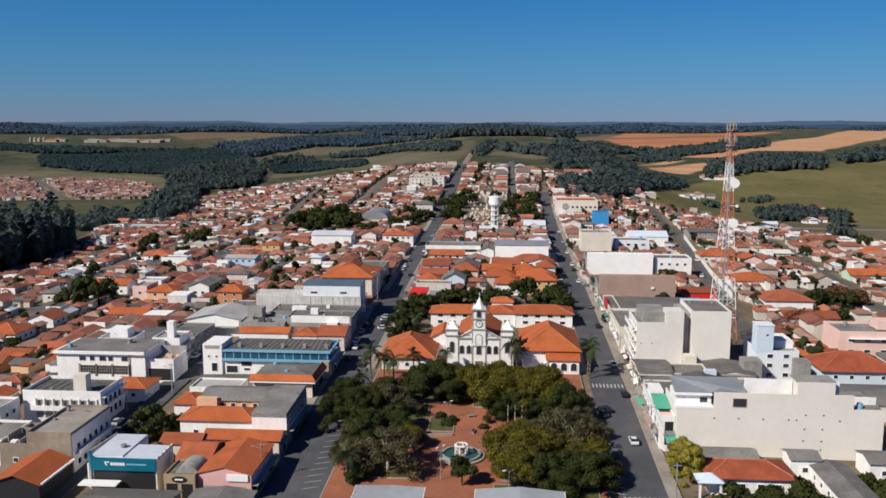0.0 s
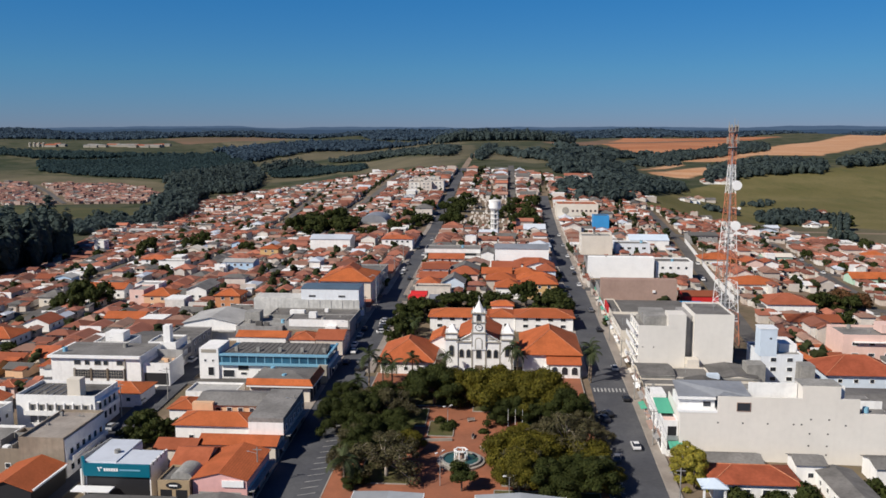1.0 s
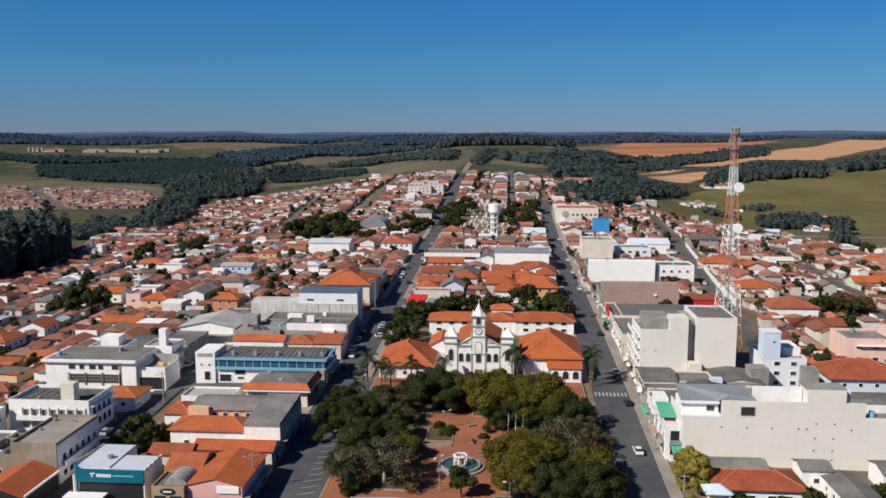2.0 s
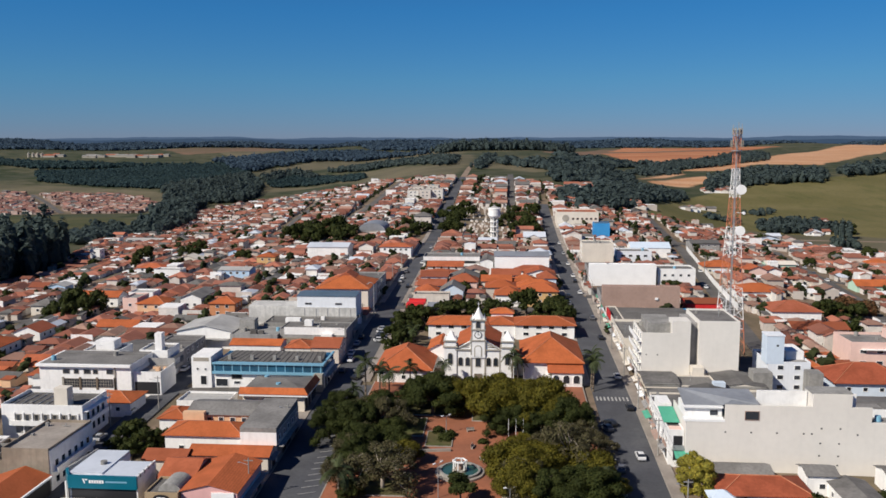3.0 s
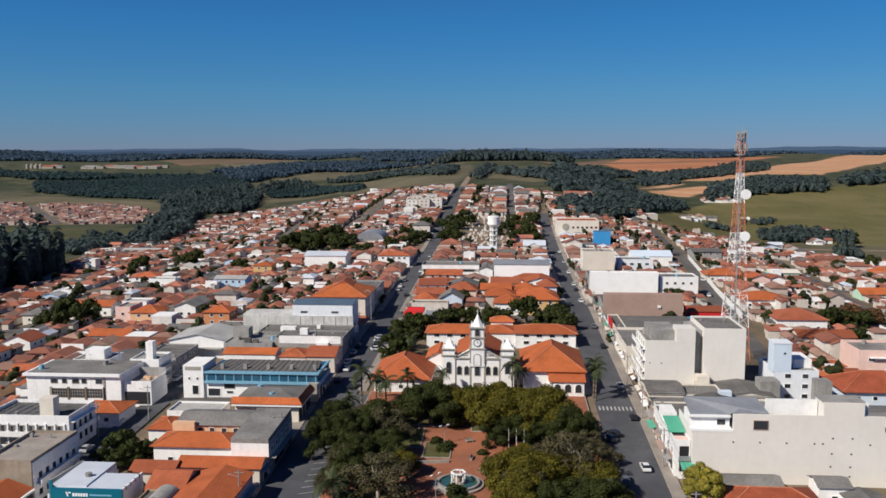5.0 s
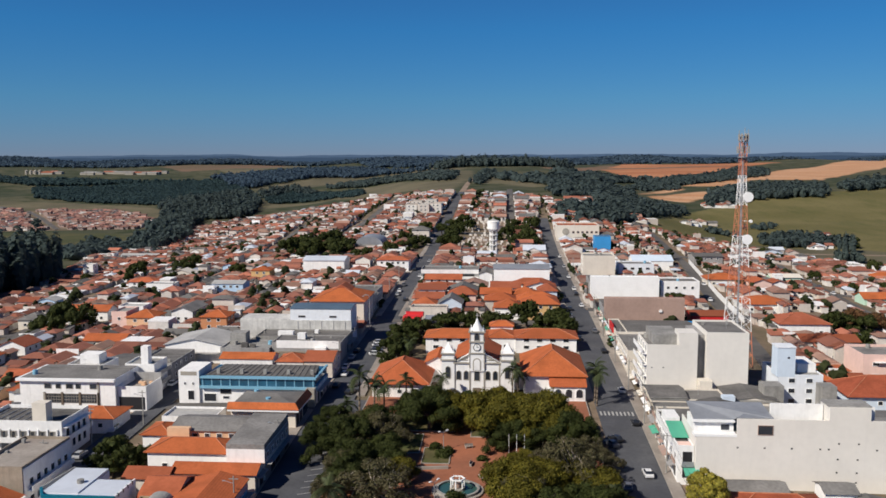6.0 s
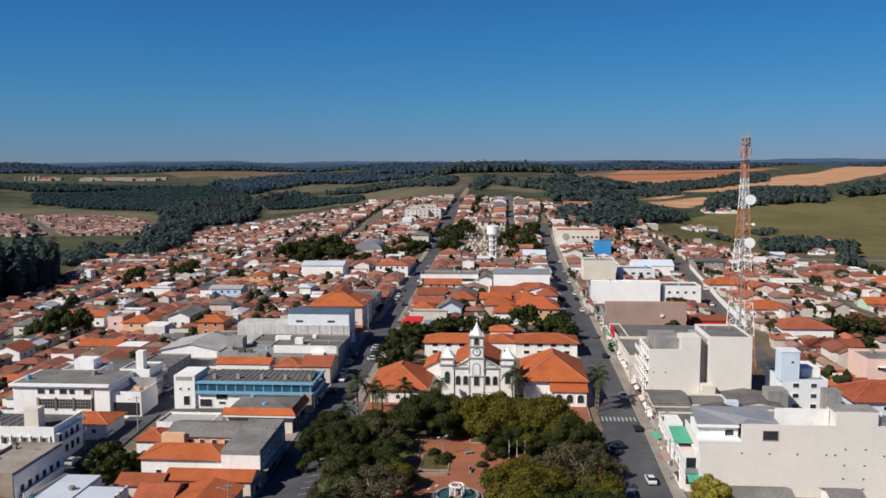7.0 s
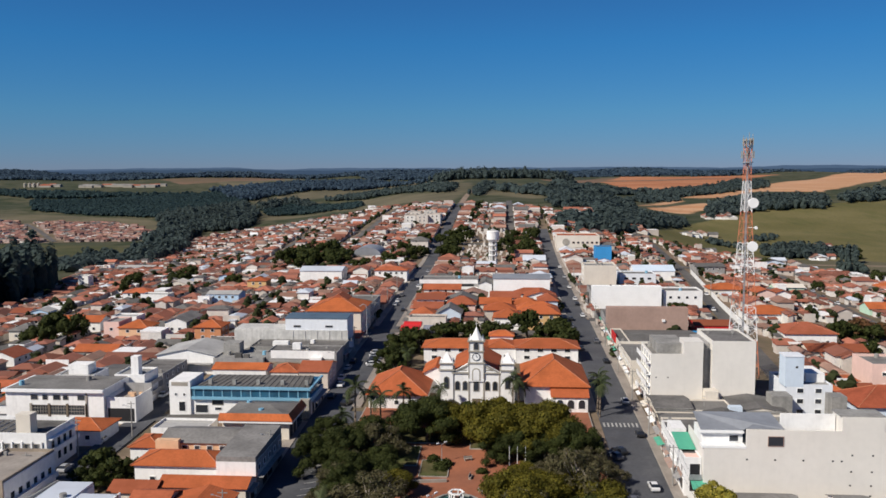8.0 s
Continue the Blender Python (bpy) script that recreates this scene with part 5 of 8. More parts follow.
win(blue, "S", -hx + 12.1, 2.0, 3.0, 1.4, half=(hx, hy), frame_m=TRIM), win(blue, "S", -hx + 17, 0.6, 1.6, 1.4, half=(hx, hy))
add(blue, "end_pillar", TRIM, "grey end pillar", (hx - 2.4, -hy - 3.0, -2, hx, -hy - 0.95, 4.4))

wt, hx, hy = building("white_offices", "white three-storey office block with dark window bands", -125, 217, -99.6, 231, 8.6, STUCCO, SLATE, parapet=0.0, sides="", base=gz(-110, 218) + 0.3)
add(wt, "eaves_board", WHITE, "white overhanging eaves", (-hx - 0.6, -hy - 0.9, 8.0, hx + 0.2, -hy - 0.003, 8.65), (-hx - 0.6, -hy, 8.0, -hx - 0.003, hy, 8.65))
for i, u in enumerate((-5.2, -2.4, 0.6, 2.9, 6.9)):
    win(wt, "S", u, 5.9, 1.9 if i % 2 == 0 else 1.4, 1.3, half=(hx, hy), frame_m=TRIM)
for u in (-3.8, 0.9, 5.6):
    win(wt, "S", u, 2.2, 4.1, 2.4, half=(hx, hy), frame_m=BARK)
    for z in (3.0, 3.8):
        add(wt, "transom", TRIM, "", (u - 2, -hy - 0.07, z, u + 2, -hy - 0.035, z + 0.09))
    for k in range(1, 6):
        add(wt, "glazing_bar", TRIM, "", (u - 2.05 + k * 0.69, -hy - 0.07, 2.3, u - 1.97 + k * 0.69, -hy - 0.035, 4.5))
for u in (-6.2, -1.45, 3.25, 8.2):
    add(wt, "pier", BARK if u != -6.2 else TRIM, "dark window pier", (u - 0.28, -hy - 0.2, 0, u + 0.28, -hy - 0.003, 5.0))
add(wt, "downpipe", TRIM, "", (hx - 4.6, -hy - 0.2, -1, hx - 4.2, -hy - 0.003, 8))
ter, hx, hy = building("terrace_block", "white block with carport below an open terrace", -99.4, 218, -91.9, 228, 5.2, STUCCO, PAVING, parapet=1.0, sides="", base=gz(-95, 219) + 0.2)
# black sheet on the wall stands for the carport's inner shade
add(ter, "carport", BLACK, "dark sheet for the open carport's shade", (-hx + 0.3, -hy - 0.05, 0.1, hx - 0.4, -hy - 0.003, 3.4))
# back wall greyed to give the terrace recess its shade
add(ter, "terrace_wall", GREY_WALL, "terrace wall greyed for shade", (-hx, hy - 0.4, 5.2, hx, hy, 7.4))
add(ter, "terrace_pots", PEACH, "clutter on the terrace", (0.6, -1, 5.33, 1.6, 0.2, 6.2), (2.2, 0.4, 5.33, 2.9, 1.2, 6.0), (-0.9, 0.8, 5.33, 0.2, 1.6, 5.9))
tall, hx, hy = building("stair_tower_house", "white block with a slender stair tower", -103.6, 231.3, -95.4, 240, 7.9, STUCCO, CONCRETE, parapet=0.6, sides="", base=gz(-95, 232))
add(tall, "stair_tower", STUCCO, "", (0.3, -hy + 0.5, 8.0, 2.3, -hy + 2.8, 13.2))
for z in (2.4, 5.2):
    add(tall, "side_balcony", GREY_WALL, "grey side balcony", (hx, -hy + 0.3, z, hx + 1.2, hy - 0.3, z + 0.2), (hx + 1.1, -hy + 0.3, z + 0.2, hx + 1.2, hy - 0.3, z + 1.1))
top, hx, hy = building("roof_house", "white stepped house behind the offices", -121, 233, -110.5, 242, 7.6, STUCCO, CONCRETE, parapet=0.6, sides="E", base=gz(-115, 236))
add(top, "penthouse", STUCCO, "", (-hx + 2.5, -2, 7.72, hx - 2.5, hy - 2, 10.4))

gl, hx, hy = building("gallery_building", "white two-storey building with open gallery and water tank", -117, 187, -97.4, 199, 6.6, STUCCO, DARK_ROOF, parapet=0.9, sides="", base=gz(-107, 190) + 1.0)
# grey sheet puts the open gallery's inner shade into colour
add(gl, "gallery", GREY_WALL, "grey sheet for the gallery's shade", (-hx + 3, -hy - 0.03, 4.0, hx - 0.8, -hy - 0.003, 5.2))
for i in range(8):
    add(gl, "gallery_post", STUCCO, "", (-hx + 3 + i * 2.2, -hy - 0.3, 3.4, -hx + 3.35 + i * 2.2, -hy - 0.031, 5.6))
add(gl, "balcony_wall", STUCCO, "", (-hx + 2.6, -hy - 1.5, 2.9, hx, -hy - 1.3, 4.1), (-hx + 2.6, -hy - 1.3, 2.9, hx, -hy - 0.31, 3.1))
for i in range(7):
    win(gl, "S", -hx + 4.1 + i * 2.2, 3.45, 1.0, 1.7, half=(hx, hy + 0.03), frame_m=TRIM)
add(gl, "roof_frame", STEEL, "rusty steel roof frames", *[(-hx + 1.5 + i * 2.0, -hy + 1.2, 6.72, -hx + 1.62 + i * 2.0, hy - 1.2, 6.9) for i in range(5)])
add(gl, "water_tank", CREAM, "tall cream water tank block", (hx - 7.2, -hy + 1, 6.72, hx - 4.0, -hy + 3.6, 11.2))
# lower gallery's shade, again a grey sheet on the wall
add(gl, "gallery", GREY_WALL, "grey sheet for the gallery's shade", (-hx + 3, -hy - 0.03, 0.6, hx - 0.8, -hy - 0.003, 2.5))
for i in range(8):
    add(gl, "gallery_post", STUCCO, "", (-hx + 3 + i * 2.2, -hy - 0.3, 0, -hx + 3.35 + i * 2.2, -hy - 0.031, 2.9))
add(gl, "balcony_wall", STUCCO, "", (-hx + 2.6, -hy - 1.5, -0.2, hx, -hy - 1.3, 1.1))
add(gl, "side_balcony", STUCCO, "white side balcony", (hx, -hy + 0.3, 2.9, hx + 1.1, hy - 0.3, 3.1), (hx + 1.0, -hy + 0.3, 3.1, hx + 1.1, hy - 0.3, 4.0), (hx, -hy + 0.3, 5.9, hx + 1.1, hy - 0.3, 6.1))
rows_of_windows(gl, "E", (hx, hy), (0.4, 3.4), 2.4, 1.5, 1.9)
bl, hx, hy = building("bare_wall_building", "stained bare-walled building with grey roof", -101, 161.5, -91.2, 179, 8.1, BARE, PAVING, parapet=0.7, sides="", base=gz(-96, 165))
add(bl, "street_front", STUCCO, "white street side", (hx, -hy + 0.2, -2, hx + 0.25, hy - 0.2, 8.3))
rows_of_windows(bl, "E", (hx + 0.25, hy), (1.0, 4.4), 2.5, 1.5, 1.5)
add(bl, "side_balcony", STUCCO, "white side balcony", (hx + 0.25, -hy + 1, 3.6, hx + 1.3, hy - 1, 3.8), (hx + 1.2, -hy + 1, 3.8, hx + 1.3, hy - 1, 4.7))
for i in range(3):
    win(bl, "S", -2 + i * 2.8, 0.8, 1.0, 1.0, half=(hx, hy))
bw, hx, hy = building("yard_building", "half-built bare block yard building", -108.5, 163.5, -101.3, 176, 4.4, BARE, CONCRETE, parapet=0.9, sides="S", gap=2.6)
add(bw, "loose_wall", CONCRETE, "unfinished wall stubs on the roof", (-3, -4, 4.52, -2.8, 1, 6.2), (0.5, -5.5, 4.52, 0.7, -1, 5.8), (-3, 1.2, 4.52, 2, 1.4, 6.0))
add(bw, "stored_boards", WHITE, "stacked pale boards", (1.2, -3.5, 4.52, 2.8, -0.5, 5.2), (-1.5, -5.6, 4.52, -0.2, -4.4, 5.5))
building("white_terrace", "stepped white flat-roofed building", -126, 178, -117.3, 186, 7.0, STUCCO, CONCRETE, sides="SE", gap=2.8)
building("white_terrace", "low white flat-roofed building with roof clutter", -118, 165, -108.8, 177, 4.8, STUCCO, SLATE, sides="S", gap=2.8)
dk, hx, hy = building("dark_shop", "dark-fronted corner shop with orange roof", -100.5, 147.5, -90.4, 160, 4.2, BLACK, CLAY_NEW, "gable_y", 1.9, 0.5, sides="", base=gz(-95, 151))
add(dk, "gutter_band", WHITE, "white eaves band", (hx + 0.3, -hy, 4.0, hx + 0.7, hy, 4.35))
building("low_shed", "low shed with dark grey sheet roof", -79, 138, -62, 147.5, 3.6, GREY_WALL, SLATE, "gable_x", 0.8, 0.4, sides="")
building("low_shed", "low shed with grey sheet roof", -59, 136, -47.5, 148.0, 3.8, GREY_WALL, SLATE, "gable_y", 0.8, 0.4, sides="")
building("clay_house", "low house with orange hipped roof by the junction", -104, 203, -93.6, 212, 3.2, STUCCO, CLAY_NEW, "hip", 1.5, 0.6, category="house", gap=3)

low, hx, hy = building("low_house", "low white house with walled roof terrace", -82, 204, -69, 212, 2.8, STUCCO, PALE_SHEET, parapet=0.6, category="house", gap=3)
building("orange_row", "long low building with orange roof", -82.6, 247, -67.2, 254, 5.4, STUCCO, CLAY_NEW, "gable_x", 1.2, 0.3, sides="")
building("orange_row", "low wide building with brownish orange roof", -65.8, 246.6, -58, 255, 4.6, WALLS, CLAY, "hip", 1.6, 0.3, sides="")
building("side_house", "brown-roofed house at the street", -57.6, 246, -49.4, 258, 5.0, WALLS, CLAY, "gable_x", 1.8, 0.4, category="house", sides="E")
gf, hx, hy = building("flat_store", "grey flat-roofed store with broad white fascia", -71.5, 262, -50.2, 273, 6.0, GREY_WALL, DARK_ROOF, parapet=0.4, sides="")
add(gf, "fascia", STUCCO, "broad white fascia", (-hx + 1.5, -hy - 0.12, 4.6, hx - 0.5, -hy - 0.003, 7.0))
add(gf, "canopy", BARE, "brownish lower wall", (-hx + 1.0, -hy - 1.2, 0, hx, -hy - 0.13, 3.6))
add(gf, "roof_box", STUCCO, "", (-4, 0, 6.12, -1.5, 2, 8.0), (3, -7.4, 3.61, 6.5, -5.7, 5.2))
gf3, hx, hy = building("bare_store", "bare grey concrete store with cluttered roof", -87, 260, -71.8, 272, 4.8, GREY_WALL, CONCRETE, parapet=0.5, sides="")
add(gf3, "roof_tank", DARK_ROOF, "dark tanks on the roof", (-1.5, -4.6, 4.92, 0.5, -3.2, 6.4), (1.0, -4.2, 4.92, 2.6, -3.0, 6.0))
add(gf3, "upper_block", CONCRETE, "bare concrete upper block", (-6.8, 1.0, 4.92, -1.8, 5.4, 8.4))
shop_side(gf, hx, hy, 4.0, True)
gf2, hx, hy = building("flat_store", "grey flat-roofed store below the pale hall", -80, 273.4, -50.6, 284.6, 5.0, CONCRETE, DARK_ROOF, parapet=0.5, sides="")
add(gf2, "wall_unit", STUCCO, "white unit on the roof", (-8, -3.5, 5.12, -3, -1.5, 6.6), (3, 1, 5.12, 4.2, 2.2, 6.2))
shop_side(gf2, hx, hy)
bt, hx, hy = building("pale_hall", "pale blue-white hall with blue roof", -71.6, 285, -51.2, 296, 12.0, PALE_HALL, BLUE_ROOF, "gable_x", 0.5, 0.2, sides="", base=gz(-62, 288))
for u in (-6.3, 4.2):
    win(bt, "S", u, 9.1, 2.4, 0.7, half=(hx, hy), frame_m=GREY_WALL)
add(bt, "lower_wall", STAINED, "stained lower wall", (-hx - 17, -hy - 0.25, -2, hx + 0.2, -hy - 0.003, 8.2), (-hx - 17, -hy, -2, -hx - 0.01, hy - 2, 8.6))
for i in range(5):
    add(bt, "wall_rib", STAINED, "", (-hx + 2.2 + i * 4, -hy - 0.4, 3, -hx + 2.6 + i * 4, -hy - 0.251, 8.0))
add(bt, "balcony", GREY_WALL, "", (hx, -hy + 0.5, 4.6, hx + 1.2, -hy + 5, 4.8), (hx + 1.1, -hy + 0.5, 4.8, hx + 1.2, -hy + 5, 5.8))
hip, hx, hy = building("hip_hall", "cream hall with broad orange tiled roof", -70.8, 311.5, -51.4, 333, 9.2, CREAM, CLAY_NEW, "hip", 4.0, 0.7, sides="E", base=gz(-60, 314))
part("roof_gablet", Build().hip(-3.0, -2, 3.0, 6, 12.0, 1.9, 0.4, run=0.02), CLAY, hip, "dark raised gablet")
building("shaded_shop", "grey shop building in the street's shade", -64, 334, -51.6, 360, 6.4, GREY_WALL, SLATE, sides="E")
building("metal_hall", "low hall with dark grey sheet roof", -118, 243, -106.5, 261, 4.0, GREY_WALL, DARK_ROOF, "gable_x", 1.0, 0.3, sides="")
building("metal_hall", "low flat hall with dark roof and rooftop clutter", -106.2, 243, -95.4, 261, 5.0, GREY_WALL, DARK_ROOF, parapet=0.5, sides="E")
wh, hx, hy = building("gable_hall", "white gabled hall with pale grey roof", -106, 264, -87.5, 281, 5.4, STUCCO, PALE_SHEET, "gable_y", 2.0, 0.5, sides="")
add(wh, "canopy", GREY_WALL, "grey canopy", (-hx + 2, -hy - 2.0, 2.9, hx - 1, -hy - 0.003, 3.1))
building("white_hall", "white hall with pale metal roof", -104.5, 437, -83, 452, 6.6, STUCCO, METAL_ROOF, "gable_x", 1.6, 0.4, sides="")
building("white_shops", "two-storey white shops with clay roof", -66, 437, -49.6, 446, 5.6, STUCCO, CLAY, "hip", 1.6, 0.5, gap=2.6)
building("blue_house", "pale blue two-storey house", -134, 384, -119.5, 394, 5.6, SKY_WALL, PALE_SHEET, "gable_x", 1.0, 0.4, category="house", gap=2.8)
building("yellow_house", "ochre two-storey house with orange roof", -128, 424, -118.5, 433, 5.4, YELLOW, CLAY_NEW, "hip", 1.6, 0.4, category="house", gap=2.8)

for name, words, q, h, wall, roof_m, kind, rise in (
        ("warehouse", "long white warehouse with clay roof among houses", (-181, 343, -163.6, 352), 4.4, STUCCO, CLAY_NEW, "gable_x", 2.0),
        ("white_store", "white flat-roofed store beside the street", (-156.4, 338, -146, 346), 5.2, STUCCO, PALE_SHEET, "flat", 1),
        ("dark_roofed_house", "house with a near-black hipped roof", (-198, 336, -188.6, 346), 3.4, CREAM, DARK_ROOF, "hip", 2.4),
        ("tan_house", "two-storey tan house with clay roof", (-141.4, 313, -130.6, 323), 5.2, PEACH, CLAY_NEW, "hip", 2.2),
        ("pink_house", "tall narrow pink house beside the tan one", (-147.6, 314, -141.8, 325), 7.2, PALE_PINK, CONCRETE, "flat", 1),
        ("sheet_house", "house with a steep blue-grey sheet roof", (-129.4, 326, -121, 342), 4.4, STUCCO, SLATE, "gable_y", 1.8),
        ("gable_house", "white gabled house with brown tiles", (-173.6, 284, -164, 294), 3.0, STUCCO, CLAY, "gable_y", 2.2),
        ("row_house", "long low cream house with bright orange roof", (-144, 286, -130, 293.6), 3.0, CREAM, CLAY_NEW, "gable_x", 1.8),
        ("white_house", "white two-storey house with clay roof", (-194, 428, -180, 438), 5.0, STUCCO, CLAY, "hip", 1.8),
        ("white_house", "white flat house beside the clay-roofed one", (-178, 413, -164.4, 421), 4.2, STUCCO, CONCRETE, "flat", 1),
        ("orange_house", "orange-walled two-storey house with clay roof", (-111, 308, -101.4, 317), 5.0, TERRACOTTA, CLAY_NEW, "hip", 2.0),
        ("pale_house", "broad cream house with a pale gable", (-189, 466, -174, 476), 3.4, CREAM, CREAM, "gable_y", 2.6),
        ("small_blue_house", "small sky blue two-storey house", (-158, 468, -151, 476), 4.8, SKY_WALL, CLAY, "gable_y", 1.4),
        ("white_tower_house", "tall narrow white house above the valley", (-284, 553, -277, 560), 9.0, STUCCO, CONCRETE, "flat", 1),
        ("clay_roofed_shop", "corner shop with bright orange roof", (-178, 262, -165, 274), 3.2, STUCCO, CLAY_NEW, "hip", 2.4),
        ("sky_house", "small house with sky blue walls", (-226, 398, -217, 406), 3.6, SKY_WALL, PALE_SHEET, "gable_y", 1.4),
        ("rose_house", "rose pink house with clay roof", (-238, 402, -229, 411), 3.6, PALE_PINK, CLAY, "gable_x", 1.8)):
    building(name, words, *q, h, wall, roof_m, kind, rise, 0.5, category="house", gap=3.0, sides="SE")

building("long_shed", "long low white building beside the valley", -331, 707, -297, 716, 3.6, STUCCO, PALE_SHEET, "gable_x", 1.2, 0.4, sides="")
building("long_shed", "long red-roofed shed in the valley", -520, 757, -480, 768, 3.6, CREAM, CLAY, "gable_x", 1.8, 0.5, sides="")

# ---- right of the right-hand street ----
big, hx, hy = building("blank_wall_building", "large building with a blank pale grey party wall", 38.0, 180.2, 82.2, 194, 8.6 + 2.2, BLANK, SLATE, parapet=0.0, sides="", base=-2.2)
big["category"] = "building"
add(big, "party_wall", BLANK, "stepped blank wall with small holes", (-14.2, -hy, 10.8, 3.5, -hy + 0.4, 14.2), (11.4, -hy, 10.8, 15.5, -hy + 0.4, 14.2), (15.5, -hy, 10.8, hx, -hy + 0.4, 11.0))
add(big, "rear_parapet", STUCCO, "white rear parapet", (-7.0, -hy + 3, 10.92, 3.3, -hy + 3.4, 16.6), (11.5, -hy + 3.6, 10.92, 13.6, -hy + 4.0, 16.0), (15.6, -hy + 4, 10.92, 21.8, -hy + 4.3, 12.6))
add(big, "stair_block", BLANK, "raised stair block", (3.501, -hy, 10.8, 11.399, -hy + 5, 16.9))
add(big, "stair_cap", CONCRETE, "stained concrete slab", (3.3, -hy + 0.3, 16.91, 11.6, -hy + 5.2, 17.1))
part("grey_roof", Build().solid([(-hx - 0.2, -hy + 2.2, 13.36), (-14.25, -hy + 2.2, 13.36), (-14.25, -hy + 0.45, 14.25), (-7.1, -hy + 0.45, 14.25), (-7.1, -hy + 9, 14.9), (-hx - 0.2, -hy + 9, 14.9)], [(-hx - 0.2, -hy + 2.2, 13.5), (-14.25, -hy + 2.2, 13.5), (-14.25, -hy + 0.45, 14.38), (-7.1, -hy + 0.45, 14.38), (-7.1, -hy + 9, 15.1), (-hx - 0.2, -hy + 9, 15.1)]), GREY_METAL, big, "grey sheet roof")
add(big, "penthouse", STUCCO, "white set-back top floor", (-hx, -hy + 2.2, 10.8, -14.3, -hy + 8.8, 12.98))
add(big, "terrace_slab", WHITE, "white terrace edge", (-hx - 0.4, -hy - 0.06, 10.5, -14.2, -hy + 2.1, 10.95))
add(big, "slab", WHITE, "white roof slab edge", (-hx - 0.5, -hy + 1.4, 12.99, -14.25, -hy + 3.5, 13.34))
win(big, "S", -16.0, 11.1, 1.9, 1.4, half=(hx, hy - 2.2)), win(big, "S", -8.7, 11.0, 3.0, 2.0, half=(hx, hy), frame_m=BROWN_WALL)
for u, z in ((-14.0, 8.3), (-8.75, 8.3), (-3.5, 8.3), (1.95, 8.3), (3.6, 8.3), (5.5, 9.5), (9.3, 9.5), (12.8, 8.3), (5.4, 6.3), (9.2, 6.3), (5.3, 3.6), (9.15, 3.6), (9.1, 1.6)):
    add(big, "drain_hole", BLACK, "small dark hole", (u - 0.18, -hy - 0.012, z - 0.1, u + 0.18, -hy + 0.1, z + 0.22))
fr, hx, hy = building("street_front", "white shop fronts with balconies and green awnings", 34.7, 181.5, 37.9, 206, 7.0, STUCCO, DARK_ROOF, parapet=0.5, sides="", base=-1.6)
# no recess is built: black sheets paint the loggias' shade
add(fr, "loggia", BLACK, "dark sheets for the balconies' inner shade", (-0.6, -hy - 0.05, 4.0, 1.3, -hy - 0.003, 6.2), (-0.6, -hy - 0.05, 0.8, 1.3, -hy - 0.003, 3.0))
add(fr, "railing", STEEL, "", (-0.9, -hy - 0.9, 3.2, 1.5, -hy - 0.82, 4.4), (-0.9, -hy - 0.9, 3.2, 1.5, -hy - 0.06, 3.3))
for x0, y0, z, w, l in ((-1.9, -hy + 4.4, 7.6, 3.4, 7.5), (-0.6, -hy - 3.0, 2.2, 3.0, 2.9)):
    part("awning", Build().solid([(x0, y0, z), (x0 + w, y0, z), (x0 + w, y0 + l, z + 1.1), (x0, y0 + l, z + 1.1)], [(x0, y0, z + 0.15), (x0 + w, y0, z + 0.15), (x0 + w, y0 + l, z + 1.25), (x0, y0 + l, z + 1.25)]), GREEN, fr, "green sheet awning")
add(fr, "roof_room", STUCCO, "white roof room", (-1.4, -hy + 13, 7.1, 1.4, -hy + 19, 9.2))
add(fr, "tiled_deck", PALE_PINK, "pinkish tiled deck", (-1.3, -hy + 0.3, 7.13, 1.3, -hy + 3.2, 7.3))
for i in range(6):
    win(fr, "W", -10 + i * 4, 3.8, 1.6, 1.6, half=(hx, hy)), win(fr, "W", -10 + i * 4, 0.3, 2.6, 2.6, half=(hx, hy))
for x0, x1, h, m, k in ((38.2, 50, 5.6, DARK_ROOF, "gable_x"), (50.3, 58, 5.0, SLATE, "gable_y"), (58.3, 72, 5.4, DARK_ROOF, "gable_x"), (72.3, 82, 4.6, SLATE, "gable_x")):
    building("back_shop", "low shop with weathered dark roof", x0, 194.4, x1, 206, h, CREAM, m, k, 0.9, 0.2, parapet=0.4, sides="", group="grey roofed shops")
for q, h, m, k in (((36, 207, 51.6, 213.5), 4.4, DARK_ROOF, "flat"), ((36, 214, 47, 220.4), 3.4, SLATE, "gable_x"), ((47.3, 214, 56, 220.4), 4.2, DARK_ROOF, "gable_y"), ((52, 207, 66, 213.5), 3.8, DARK_ROOF, "gable_x"),
                   ((56.3, 214, 66, 220.4), 3.2, CONCRETE, "flat"), ((36, 221, 45, 233), 4.0, DARK_ROOF, "gable_x"), ((45.3, 221, 55, 231), 3.4, SLATE, "flat"), ((55.3, 221, 67, 233.6), 3.9, DARK_ROOF, "gable_y")):
    gr, hx, hy = building("grey_roof_shop", "low shop with weathered dark roof", *q, h, CREAM, m, k, 0.9, 0.25, parapet=0.5, sides="W" if q[0] == 36 else "", group="grey roofed shops")
    add(gr, "roof_ledge", CONCRETE, "pale roof ledge", (-hx, -hy - 0.25, h - 0.3, hx, -hy - 0.003, h + 0.25))
add(gr, "blue_tank", BLUE_WALL, "pale blue water tank", (-8, -8, 4.2, -5, -6, 5.4), (-7.9, -7.9, -2, -7.6, -6.1, 4.2), (-5.4, -7.9, -2, -5.1, -6.1, 4.2))

